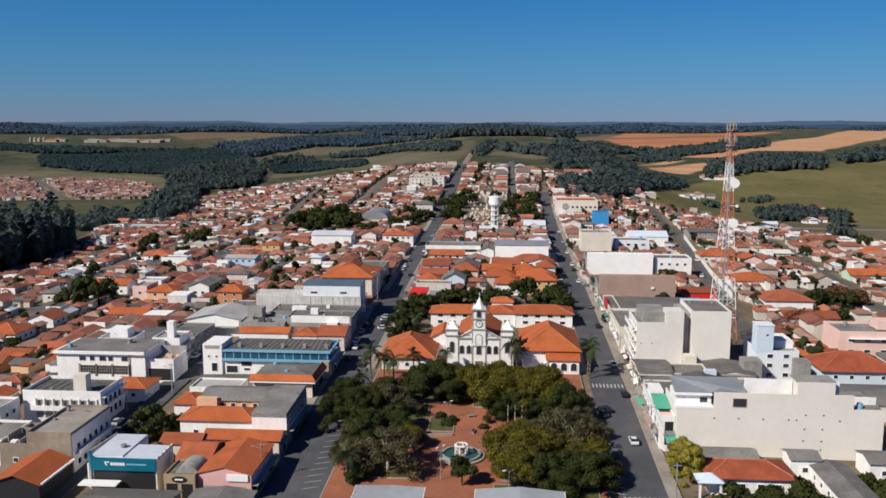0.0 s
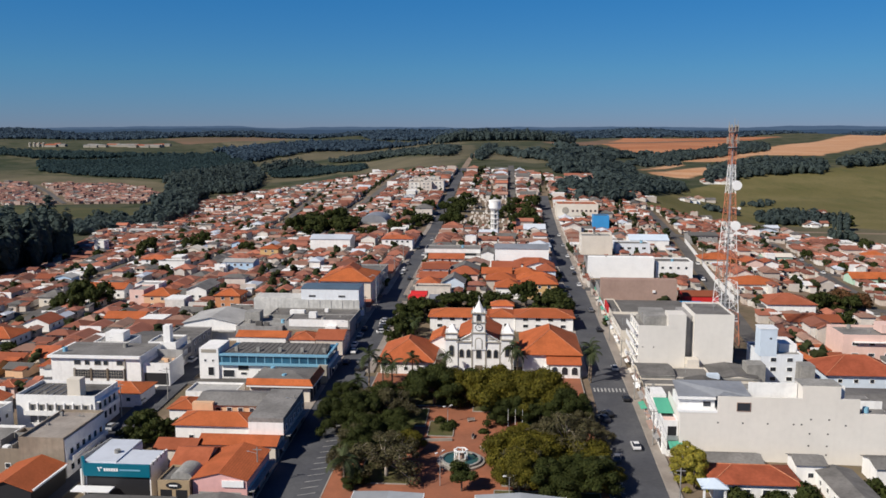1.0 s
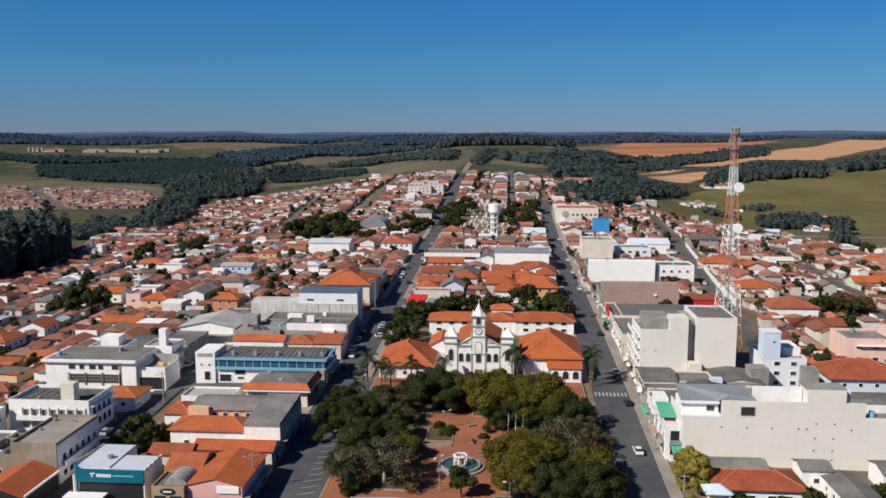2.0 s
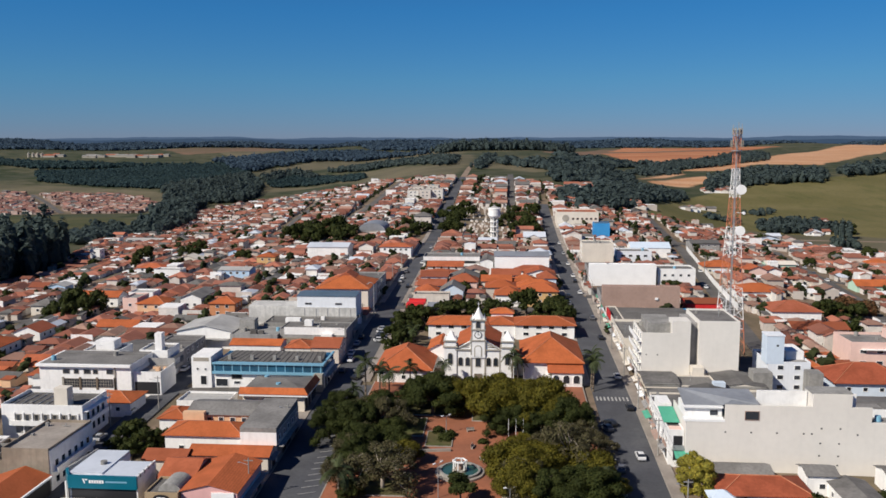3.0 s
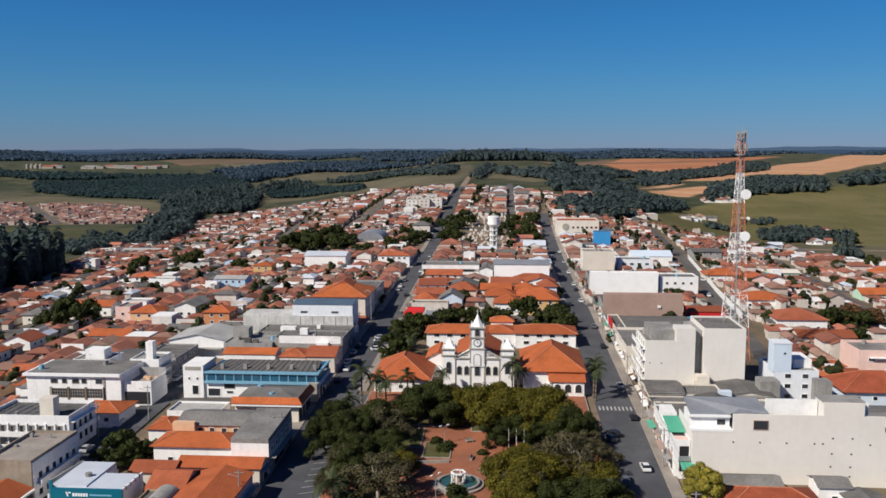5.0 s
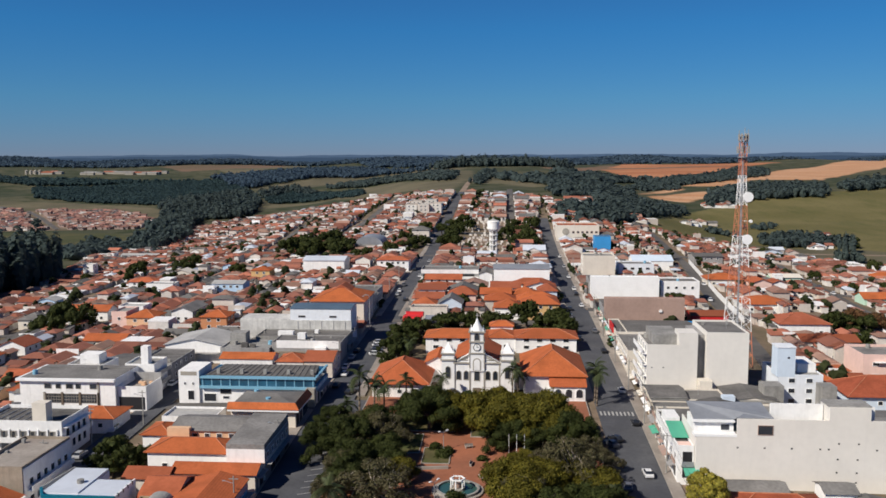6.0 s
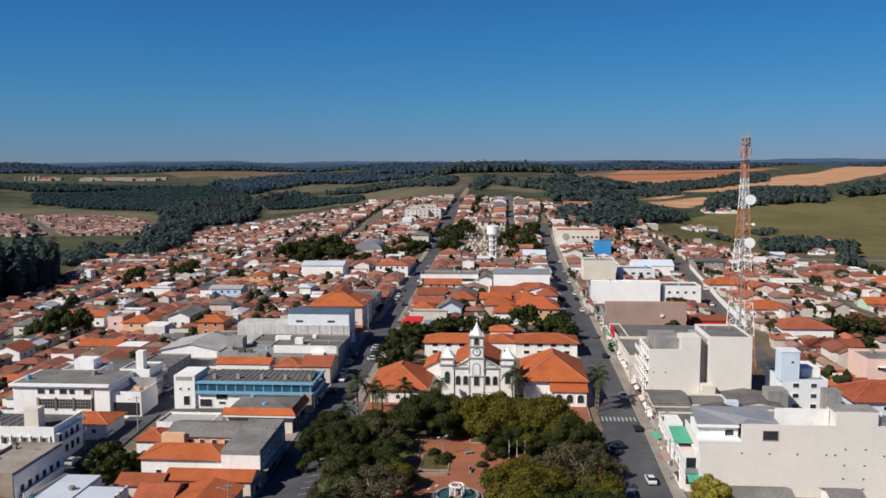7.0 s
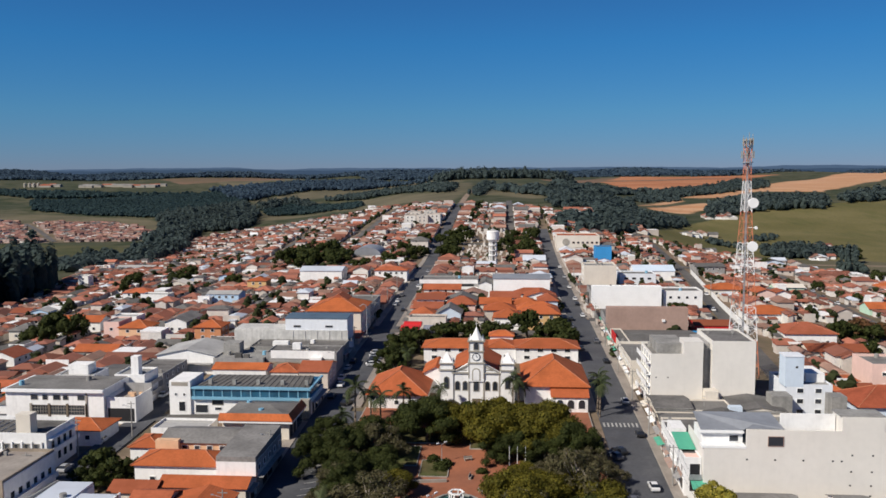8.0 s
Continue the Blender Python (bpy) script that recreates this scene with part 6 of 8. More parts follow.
tw, hx, hy = building("apartment_block", "tall pale block with blank wall and street balconies", 37.2, 234.2, 50.2, 250, 13.4, BLANK, SLATE, parapet=0.7, sides="", base=gz(42, 236) + 0.2)
add(tw, "lift_block", BLANK, "", (hx - 4.8, -hy - 0.03, 13.41, hx + 0.03, -hy + 6, 17.3))
add(tw, "set_back_floor", CONCRETE, "", (-hx + 2, -hy + 3, 13.53, hx - 4.1, hy - 1, 16.2))
for i in range(4):
    add(tw, "balcony", STUCCO, "white balcony", (-hx - 1.3, -hy + 0.4, 2.4 + i * 3.0, -hx - 0.003, hy - 0.6, 2.62 + i * 3.0), (-hx - 1.3, -hy + 0.4, 2.62 + i * 3.0, -hx - 1.18, hy - 0.6, 3.6 + i * 3.0))
    for k in range(4):
        win(tw, "W", -5.6 + k * 3.6, 2.7 + i * 3.0, 1.8, 1.9, half=(hx, hy))
for u in (-5.4, -2.4):
    add(tw, "drain_hole", BLACK, "", (u, -hy - 0.012, 7.8, u + 0.35, -hy + 0.1, 8.1))
tw2, hx, hy = building("apartment_block", "tall pale block with blank party wall", 52.6, 234.6, 63.4, 252, 17.0, BLANK, DARK_ROOF, parapet=0.6, sides="E", base=gz(56, 236) + 0.2, gap=3.2)
# filler wall is grey to put the gap's shade into its colour
add(tw2, "light_shaft", GREY_WALL, "recessed wall greyed for shade", (-hx - 2.35, -hy + 2.5, -2, -hx - 0.004, hy - 2, 16.4))
add(tw2, "low_annexe", CREAM, "cream low annexe", (-hx - 2.3, -hy - 3.4, -2, -hx + 0.9, -hy - 0.003, 5.4))

lb, hx, hy = building("pale_blue_flats", "pale blue-white flats with a square tank tower", 69.8, 230.4, 81, 244, 8.0, PALE_HALL, CONCRETE, parapet=0.5, sides="S", base=gz(74, 232), gap=3.3, ww=1.7, wh=1.3)
add(lb, "tank_tower", BLUE_WALL, "pale blue tank tower", (-hx - 0.4, -hy - 0.02, 7.9, -hx + 4.1, -hy + 4.6, 15.4))
add(lb, "tower_cap", PALE_HALL, "pale tower cap", (-hx - 0.55, -hy - 0.15, 15.41, -hx + 4.25, -hy + 4.75, 15.7))
add(lb, "tower_window", BLACK, "", (-hx + 2.1, -hy - 0.04, 12.6, -hx + 2.7, -hy - 0.021, 13.1))
add(lb, "roof_room", STUCCO, "white roof room", (0.5, -hy + 4, 8.12, hx - 0.5, hy - 1, 10.4))
add(lb, "front_block", CONCRETE, "bare concrete front blocks", (-hx - 5.2, -hy - 6, -3, -hx - 0.4, -hy - 1, 7.0), (hx - 2.0, -hy - 5, -3, hx + 1.6, -hy - 0.6, 6.8))
building("grey_shed", "low white shed with dark sheet roof", 75.5, 170, 88.5, 177, 3.6, STUCCO, SLATE, "gable_x", 1.0, 0.4, sides="S")
building("back_shop", "low shed with grey sheet roof", 83.5, 204, 112, 221, 3.6, CREAM, SLATE, "gable_x", 1.2, 0.3, sides="")
hh, hx, hy = building("hip_house", "white house with large orange hipped roof", 88.5, 232, 108, 246, 3.2, BLUE_WALL, RUST, "hip", 3.8, 0.9, category="house", base=gz(92, 232), gap=4)
pk, hx, hy = building("pink_flats", "pale pink flats with balconies and grey roof", 104, 262, 146, 276, 7.0, PALE_PINK, SLATE, parapet=0.9, sides="S", base=gz(115, 264), gap=4.5, ww=2.0)
add(pk, "balcony", STUCCO, "white balcony", (6, -hy - 1.5, 3.2, 14, -hy - 0.003, 3.4), (6, -hy - 1.5, 3.4, 14, -hy - 1.38, 4.5), (-18, -hy - 1.2, 5.6, 18, -hy - 0.003, 5.8))
add(pk, "roof_block", PALE_PINK, "", (-8, -3, 7.52, -2, 3, 10.2), (9, -2, 7.52, 15, 4, 9.8))
near, hx, hy = building("orange_house", "low white house with wide orange hipped roof", 41, 161.5, 57.5, 170.5, 3.2, STUCCO, RUST, "hip", 2.0, 0.7, category="house", base=gz(48, 164), gap=3.4)
part("porch_roof", Build().hip(-hx - 2.6, -hy - 2.2, -hx + 2.2, -hy + 2, 2.9, 1.2, 0.2), BLUE_WALL, near, "pale blue porch roof")
add(near, "porch_post", WHITE, "", (-hx - 2.4, -hy - 2.0, -2, -hx - 2.0, -hy - 1.6, 2.9), (-hx + 1.6, -hy - 2.0, -2, -hx + 2.0, -hy - 1.6, 2.9))
building("grey_shed", "small shed with grey fibre-cement roof", 42.5, 172, 53.5, 178, 2.6, CREAM, SLATE, "gable_x", 1.0, 0.4, sides="")
building("grey_shed", "small white shed with grey roof", 59.6, 170, 65.4, 175.5, 3.8, STUCCO, SLATE, "gable_x", 1.0, 0.4, sides="S")
building("grey_shed", "long low shed with grey roof", 63.6, 153, 70.5, 170.5, 3.2, STUCCO, DARK_ROOF, "gable_y", 0.9, 0.4, sides="W")
building("grey_hall", "long hall behind the brown wall", 35.4, 316.6, 63.2, 332, 7.0, GREY_WALL, SLATE, "gable_x", 1.0, 0.2, sides="")
br, hx, hy = building("brown_hall", "shop block with brown rendered party wall", 35.4, 312, 63.2, 316, 11.0, BROWN_WALL, BROWN_WALL, parapet=0.2, sides="", base=gz(48, 314))
for u, z in ((-7, 2.4), (0.5, 2.6), (5, 6.4)):
    add(br, "wall_unit", WHITE, "small white wall unit", (u, -hy - 0.5, z, u + 1.0, -hy - 0.003, z + 0.8))
building("grey_hall", "grey hall with shallow sheet roof", 40, 286, 63, 309, 4.4, GREY_WALL, SLATE, "gable_x", 1.2, 0.3, sides="")
building("cream_shop", "cream street shop with roof terrace", 35.4, 256, 47, 283, 5.6, CREAM, SLATE, sides="W", parapet=0.9)
rf, hx, hy = building("red_front_shop", "shop with red street signs", 36, 284.5, 39.6, 308, 4.6, CREAM, SLATE, sides="W", parapet=0.5)
add(rf, "sign", RED, "red sign panel", (-hx - 0.4, -hy + 8, 3.2, -hx - 0.003, -hy + 17, 6.0))
building("low_store", "low store with grey flat roof", 48, 256, 66, 283, 5.0, GREY_WALL, DARK_ROOF, sides="")
building("grey_hall", "long hall behind the white wall", 36.2, 374.6, 64.8, 392, 6.4, GREY_WALL, SLATE, "gable_x", 1.0, 0.2, sides="")
ww, hx, hy = building("white_wall_hall", "shop block with a huge plain white wall", 36.2, 370, 64.8, 374, 9.0, WHITE, WHITE, parapet=0.2, sides="", base=gz(48, 371))
building("white_flats", "plain white two-storey flats", 66, 372, 82, 384, 7.4, STUCCO, SLATE, sides="S", gap=3)
building("blue_store", "blue-walled store beside the mast", 64, 302, 72, 312, 3.4, BRIGHT_BLUE, SLATE, sides="")
building("red_store", "red-painted store behind the blocks", 67, 318, 80, 329, 4.6, RED, CLAY, "gable_x", 1.2, 0.3, sides="")
building("cream_house", "tall cream building with small windows", 37, 414, 52, 428, 11.0, CREAM, CONCRETE, sides="W", gap=4)
building("cream_terrace", "pale two-storey terrace of shops", 55, 424, 72, 436, 6.4, PALE_HALL, SLATE, sides="S", gap=3.6, ww=2)
building("blue_roof_hall", "hall with pale blue sheet roof", 67, 459, 88, 474, 4.4, STUCCO, BLUE_WALL, "gable_x", 2.4, 0.3, sides="")
th, hx, hy = building("theatre", "cream theatre with round emblem and small windows", 32.9, 552, 59.6, 576, 9.6, CREAM, CLAY, parapet=0.8, sides="", base=gz(45, 554))
part("emblem", Build().tube((-hx + 5.5, -hy, 6.2), (-hx + 5.5, -hy - 0.2, 6.2), 2.2, n=20), TRIM, th, "round pale emblem")
for i in range(6):
    win(th, "S", -3 + i * 2.9, 5.2, 1.5, 1.3, half=(hx, hy), frame_m=BROWN_WALL)
bb, hx, hy = building("blue_box", "bright blue windowless building", 52.9, 514, 62.3, 524, 9.5, BRIGHT_BLUE, BLUE_ROOF, parapet=0.3, sides="", base=gz(57, 515))

sw, hx, hy = building("white_shed", "long white warehouse with grey metal roof", -5.4, 391, 19.8, 408, 8.8, WHITE, GREY_METAL, "gable_x", 1.2, 0.3, sides="", base=gz(8, 392))
for u in (-8.5, 6.0, 10):
    add(sw, "door", BLACK, "dark doorway", (u, -hy - 0.03, 0.2, u + 1.8, -hy - 0.003, 2.2))
sg, hx, hy = building("grey_store", "grey two-storey store with window band", -39.2, 398, -12.4, 412, 6.6, GREY_WALL, SLATE, parapet=0.8, sides="", base=gz(-26, 399))
add(sg, "window_band", BLACK, "long dark window band", (-hx + 1, -hy - 0.03, 4.2, hx - 2, -hy - 0.003, 5.2))
add(sg, "white_band", STUCCO, "pale bands", (-hx, -hy - 0.08, 5.4, hx, -hy - 0.032, 7.2), (-hx, -hy - 0.08, 2.4, hx, -hy - 0.032, 4.0))
building("arched_hall", "hall beside the white warehouse", -12, 392, -6, 410, 6.0, STUCCO, SLATE, "gable_y", 1.2, 0.3, sides="")
for q in ((-36, 334, -27, 343, "hip", CLAY), (-26, 335, -17, 346, "gable_y", SLATE), (-36, 345, -25, 354, "gable_x", CLAY), (-23, 349, -12, 358, "hip", CLAY), (-4, 327, 6, 337, "hip", CLAY_NEW), (6.4, 328, 20, 338, "hip", CLAY_NEW),
          (-8, 340, 4, 350, "hip", CLAY_NEW), (4.4, 341, 20, 351, "hip", CLAY_NEW), (-10, 352, 2, 361, "gable_x", CLAY_NEW), (3, 354, 13, 363, "hip", CLAY_NEW), (13.4, 355, 21, 364, "hip", CLAY), (-36, 357, -25, 368, "gable_x", CLAY),
          (-24, 361, -12, 371, "gable_y", SLATE), (-36, 371, -22, 383, "hip", CLAY), (-20, 374, -8, 386, "gable_y", CLAY_PALE), (-6, 366, 6, 377, "gable_x", CLAY), (8, 367, 21, 378, "gable_y", CLAY), (-36, 386, -20, 396, "gable_x", CLAY), (4, 381, 20, 389, "hip", CLAY)):
    building("row_house", "white-walled house with clay roof behind the school", *q[:4], 3.4 + (q[0] * 7 + q[1] * 3) % 10 * 0.22, HOUSE_WALLS[int(q[1]) % 10], q[5], q[4], 1.6 + (q[1] % 7) * 0.2, 0.6, category="house", gap=3.4, group="houses behind the school")
ra, hx, hy = building("awning_shop", "street shop with bright red awning", -36, 326.4, -22, 333, 3.6, WALLS, SLATE, sides="")
for tx, ty in ((-33.6, 311.4), (-33.4, 317.6)):
    tent = thing("red_tent", "red barrel-roofed tent beside the street", "tent", (tx, ty, gz(tx, ty) + 0.1), group="red tents")
    prof = [(2.9 * math.cos(math.pi * i / 10), 2.9 + 1.5 * math.sin(math.pi * i / 10)) for i in range(11)]
    part("cover", Build().solid([(3.2, y, z) for y, z in prof], [(-3.2, y, z) for y, z in prof]), RED, tent, "red canvas cover")
    for x in (-3.0, 0, 3.0):
        for y in (-2.7, 2.7):
            part("post", Build().tube((x, y, -0.5), (x, y, 2.92), 0.06, n=6), STEEL, tent)
shed = thing("awning", "grey sheet awning beside the red tent", "awning", (-26.6, 315, gz(-27, 315)))
part("sheet", Build().solid([(-2.8, -3, 2.6), (2.8, -3, 2.6), (2.8, 3, 3.2), (-2.8, 3, 3.2)], [(-2.8, -3, 2.7), (2.8, -3, 2.7), (2.8, 3, 3.3), (-2.8, 3, 3.3)]), GREY_METAL, shed)
for x in (-2.6, 2.6):
    for y, h in ((-2.8, 2.62), (2.8, 3.17)):
        part("post", Build().tube((x, y, -0.5), (x, y, h), 0.06, n=6), STEEL, shed)
for name, words, q, h, wall, roof_m, kind, rise in (
        ("gable_house", "pale blue gabled house at the town's edge", (176, 604, 191, 615), 4.2, BLUE_WALL, SLATE, "gable_y", 2.2),
        ("mint_house", "mint green house with pale roof", (138, 457, 153, 466), 4.0, MINT, CREAM, "gable_x", 1.4),
        ("pink_house", "pink gabled house with clay roof", (117, 417, 126, 428), 4.4, PALE_PINK, CLAY, "gable_y", 1.9),
        ("white_house", "white two-storey house with clay roof", (126.4, 420, 134, 429), 4.6, STUCCO, CLAY, "gable_y", 1.6),
        ("villa", "broad white villa with brown hipped roof", (97.5, 316, 115, 331), 4.4, STUCCO, CLAY, "hip", 2.8),
        ("villa", "villa with bright orange hipped roof and arcade", (96.4, 357, 114.5, 371), 3.6, STUCCO, CLAY_NEW, "hip", 2.6),
        ("long_house", "long low house with brown clay roof", (98, 294, 116, 304), 3.6, CREAM, CLAY, "gable_x", 1.6),
        ("long_house", "long house with bright orange roof and porch", (97, 421, 113, 433), 3.4, CREAM, CLAY_NEW, "hip", 2.4),
        ("white_house", "low white flat-roofed house", (213, 562, 229, 571), 3.6, STUCCO, CONCRETE, "flat", 1),
        ("long_house", "house with orange roof near the field", (215, 514, 228, 525), 3.2, CREAM, CLAY_NEW, "hip", 2.2),
        ("green_house", "green-walled house with bright orange roof", (167, 413, 184, 424), 3.6, MINT, CLAY_NEW, "gable_x", 2.4),
        ("warehouse", "grey warehouse with shallow sheet roof", (108, 500, 124, 516), 5.6, GREY_WALL, SLATE, "gable_x", 1.2)):
    building(name, words, *q, h, wall, roof_m, kind, rise, 0.6, category="house" if "house" in name or name == "villa" else "building", gap=3.2, parapet=0.5)
for x, y in ((-79, 670), (-69, 666), (-59.6, 670), (-77, 690), (-65, 692)):
    building("apartment_block", "white four-storey apartment block", x, y, x + 9, y + 16, 8.2, WALLS, SLATE, sides="SE", gap=2.8, group="white apartment blocks")
dm, hx, hy = building("sports_hall", "sports hall with grey arched roof", -93.5, 524, -76, 548, 3.0, GREY_WALL, GREY_METAL, parapet=0, sides="", base=gz(-82, 528))
prof = [(hx * math.cos(math.pi * i / 16), 3.13 + 4.6 * math.sin(math.pi * i / 16)) for i in range(17)]
v = Build().solid([(x, -hy, z) for x, z in prof], [(x, hy, z) for x, z in prof])
part("arched_roof", v, GREY_METAL, dm, "grey arched sheet roof")


def water_tower(x, y):
    ob = thing("water_tower", "tall white concrete water tower with open cells", "water tower", (x, y, gz(x, y)))
    part("base", Build().tube((0, 0, -1), (0, 0, 2), 2.9, 2.6, 16), STUCCO, ob)
    for i in range(6):
        a = i * math.tau / 6 + 0.26
        part("column", Build().box(2.2 * math.cos(a) - 0.24, 2.2 * math.sin(a) - 0.24, 2, 2.2 * math.cos(a) + 0.24, 2.2 * math.sin(a) + 0.24, 13.8), STUCCO, ob)
    for z in (5.0, 8.0, 11.0):
        part("ring_beam", Build().tube((0, 0, z), (0, 0, z + 0.45), 2.65, n=16), STUCCO, ob)
    # core coloured grey to put shade between the columns
    part("core", Build().tube((0, 0, 2), (0, 0, 13.8), 1.1, n=10), GREY_WALL, ob)
    part("tank", Build().tube((0, 0, 13.4), (0, 0, 14.6), 2.6, 3.6, 20).tube((0, 0, 14.6), (0, 0, 18.9), 3.6, n=20).tube((0, 0, 18.9), (0, 0, 19.5), 3.8, 3.3, 20), STUCCO, ob)
    part("dome", Build().tube((0, 0, 19.5), (0, 0, 20.3), 3.0, 1.0, 20), PALE_SHEET, ob, "grey shallow cap")
    part("top_rail", Build().tube((0, 0, 20.3), (0, 0, 21.2), 0.7, n=10), GREY_WALL, ob)


water_tower(-7.2, 505)


def radio_mast(x, y):
    """A four-legged lattice mast in orange and white bands."""
    ob = thing("radio_mast", "tall orange and white lattice mast with dishes", "mast", (x, y, gz(x, y)))
    top, n = 69.0, 22
    turn = [radians(45 + 90 * i + 12) for i in range(4)]

    def leg(i, z):
        r = 1.15 + 3.9 * max(1 - z / 58.0, 0.0) ** 1.15
        return Vector((r * math.cos(turn[i]), r * math.sin(turn[i]), z))

    zs = [top * (i / n) ** 0.92 for i in range(n + 1)]
    for k in range(7):
        band = zs[k * n // 7: (k + 1) * n // 7 + 1]
        b = Build()
        for z0, z1 in zip(band, band[1:]):
            for i in range(4):
                j = (i + 1) % 4
                b.tube(leg(i, z0), leg(i, z1), 0.12 - 0.0007 * z0, n=6)
                b.tube(leg(i, z0), leg(j, z1), 0.05, n=4)
                b.tube(leg(j, z0), leg(i, z1), 0.05, n=4)
                b.tube(leg(i, z1), leg(j, z1), 0.055, n=4)
        part("lattice", b, SIGNAL_RED if k % 2 == 0 else WHITE, ob, "orange painted lattice" if k % 2 == 0 else "white painted lattice")
    part("cable_ladder", Build().box(-0.25, -0.12, 0, 0.25, 0.12, 67), STEEL, ob, "grey cable ladder")
    for z in (51.2, 38.8):
        c = Vector((0.9, -2.4 - (58 - z) * 0.04, z))
        d = Build().tube(c, c + Vector((0.0, -0.75, 0)), 0.5, 1.5, 20).tube(c + Vector((0, -0.75, 0)), c + Vector((0, -1.2, 0)), 1.5, 1.46, 20)
        dish = part("dish", d, WHITE, ob, "round white microwave dish")
        part("bracket", Build().tube(c + Vector((0, 0, 0)), (0, 0, z), 0.12, n=6), STEEL, dish)
    small = Build().tube((2.4, -1.4, 44), (2.4, -2.0, 44), 0.45, n=14).tube((2.4, -1.4, 44), (0.5, 0, 44), 0.08, n=5)
    part("dish", small, WHITE, ob, "small white dish")
    for z in (67.4, 69.0):
        part("platform", Build().tube((0, 0, z), (0, 0, z + 0.15), 1.35, n=12), STEEL, ob)
    for i in range(8):
        a = i * math.tau / 8 + 0.2
        part("antenna", Build().box(1.4 * math.cos(a) - 0.14, 1.4 * math.sin(a) - 0.1, 67.6, 1.4 * math.cos(a) + 0.14, 1.4 * math.sin(a) + 0.1, 69.6), TRIM, ob, "grey panel antenna")
    for i in range(6):
        a = i * math.tau / 6
        c = Vector((1.75 * math.cos(a), 1.75 * math.sin(a), 0))
        part("antenna", Build().box(c.x - 0.13, c.y - 0.1, 63.9, c.x + 0.13, c.y + 0.1, 66.0), TRIM, ob, "grey panel antenna")
        part("antenna_bracket", Build().tube((0, 0, 64.8), (c.x, c.y, 64.8), 0.07, n=4), STEEL, ob)
    part("platform", Build().tube((0, 0, 62.7), (0, 0, 62.9), 1.6, n=12), STEEL, ob)
    for x0, h in ((-1.3, 70.6), (1.3, 70.9), (0.3, 71.4), (-0.5, 69.9), (0.9, 69.8)):
        part("whip_antenna", Build().tube((x0, 0, 66), (x0, 0, h), 0.07, n=6), TRIM, ob)


radio_mast(69.4, 268)


# ---- shop signs and awnings along the right-hand street ----
def street_shops():
    r = random.Random(21)
    mats = [(BROWN_WALL, "brown"), (WHITE, "white"), (CREAM, "cream"), (GREEN, "green"), (PALE_HALL, "pale blue"), (CREAM, "cream"), (GREY_WALL, "grey"), (BROWN_WALL, "brown"), (WHITE, "white")]
    y = 183.0
    while y < 330:
        w = r.uniform(3.5, 6.5)
        m, word = r.choice(mats)
        x = 34.6 if y < 206 else 35.3
        z = gz(x, y)
        if not (206 < y < 207 or 233 - w < y < 234.5 or 250 - w < y < 256.5):
            ob = thing("awning", word + " sloping awning over a shop door", "awning", (x, y + w / 2, z), 0, "shop awnings")
            d = r.uniform(0.9, 1.6)
            part("sheet", Build().solid([(-d, -w / 2 + 0.2, 2.7), (-0.02, -w / 2 + 0.2, 3.1), (-0.02, w / 2 - 0.2, 3.1), (-d, w / 2 - 0.2, 2.7)],
                                        [(-d, -w / 2 + 0.2, 2.78), (-0.02, -w / 2 + 0.2, 3.18), (-0.02, w / 2 - 0.2, 3.18), (-d, w / 2 - 0.2, 2.78)]), m, ob)
            part("sign_board", Build().box(-0.25, -w / 2 + 0.3, 3.3, -0.02, w / 2 - 0.3, 4.1), r.choice(mats)[0], ob, "plain shop sign board")
            part("bracket", Build().tube((-d, 0, 2.74), (-0.02, 0, 3.6), 0.03, n=5), STEEL, ob)
        y += w + r.uniform(0.2, 1.5)


street_shops()


# ---- the town's houses ----
TAKEN += [(36, 333, 66, 370), (-38, 100, 22, 232), (-20, 230, 6, 262), (70 - 7, 261, 78, 276), (-14, 497, 0, 513), (-60, 505, -52, 560), (-44, 520, 0, 640), (116, 325, 156, 372), (-37, 310, -24, 322), (130, 398, 150, 414), (-40, 228, 23, 320), (33, 100, 102, 181), (-60, 90, -38, 150), (33, 100, 84, 256), (-126, 100, -45, 262), (83, 180, 112, 248), (100, 255, 148, 278), (-92, 219, -45, 232), (-92, 199, -66, 222)]
for line, half, _ in STREETS:
    for (x0, y0), (x1, y1) in zip(line, line[1:]):
        if x0 == x1 or y0 == y1:
            TAKEN.append((min(x0, x1) - half - 0.5, min(y0, y1) - half - 0.5, max(x0, x1) + half + 0.5, max(y0, y1) + half + 0.5))
        else:
            c = max(1, int(math.hypot(x1 - x0, y1 - y0) / 8))
            for i in range(c):
                x, y = x0 + (x1 - x0) * (i + 0.5) / c, y0 + (y1 - y0) * (i + 0.5) / c
                TAKEN.append((x - half - 3, y - half - 3, x + half + 3, y + half + 3))


def free(x0, y0, x1, y1, gap=0.5):
    return not any(x0 - gap < b[2] and x1 + gap > b[0] and y0 - gap < b[3] and y1 + gap > b[1] for b in TAKEN)


PLOTS = []


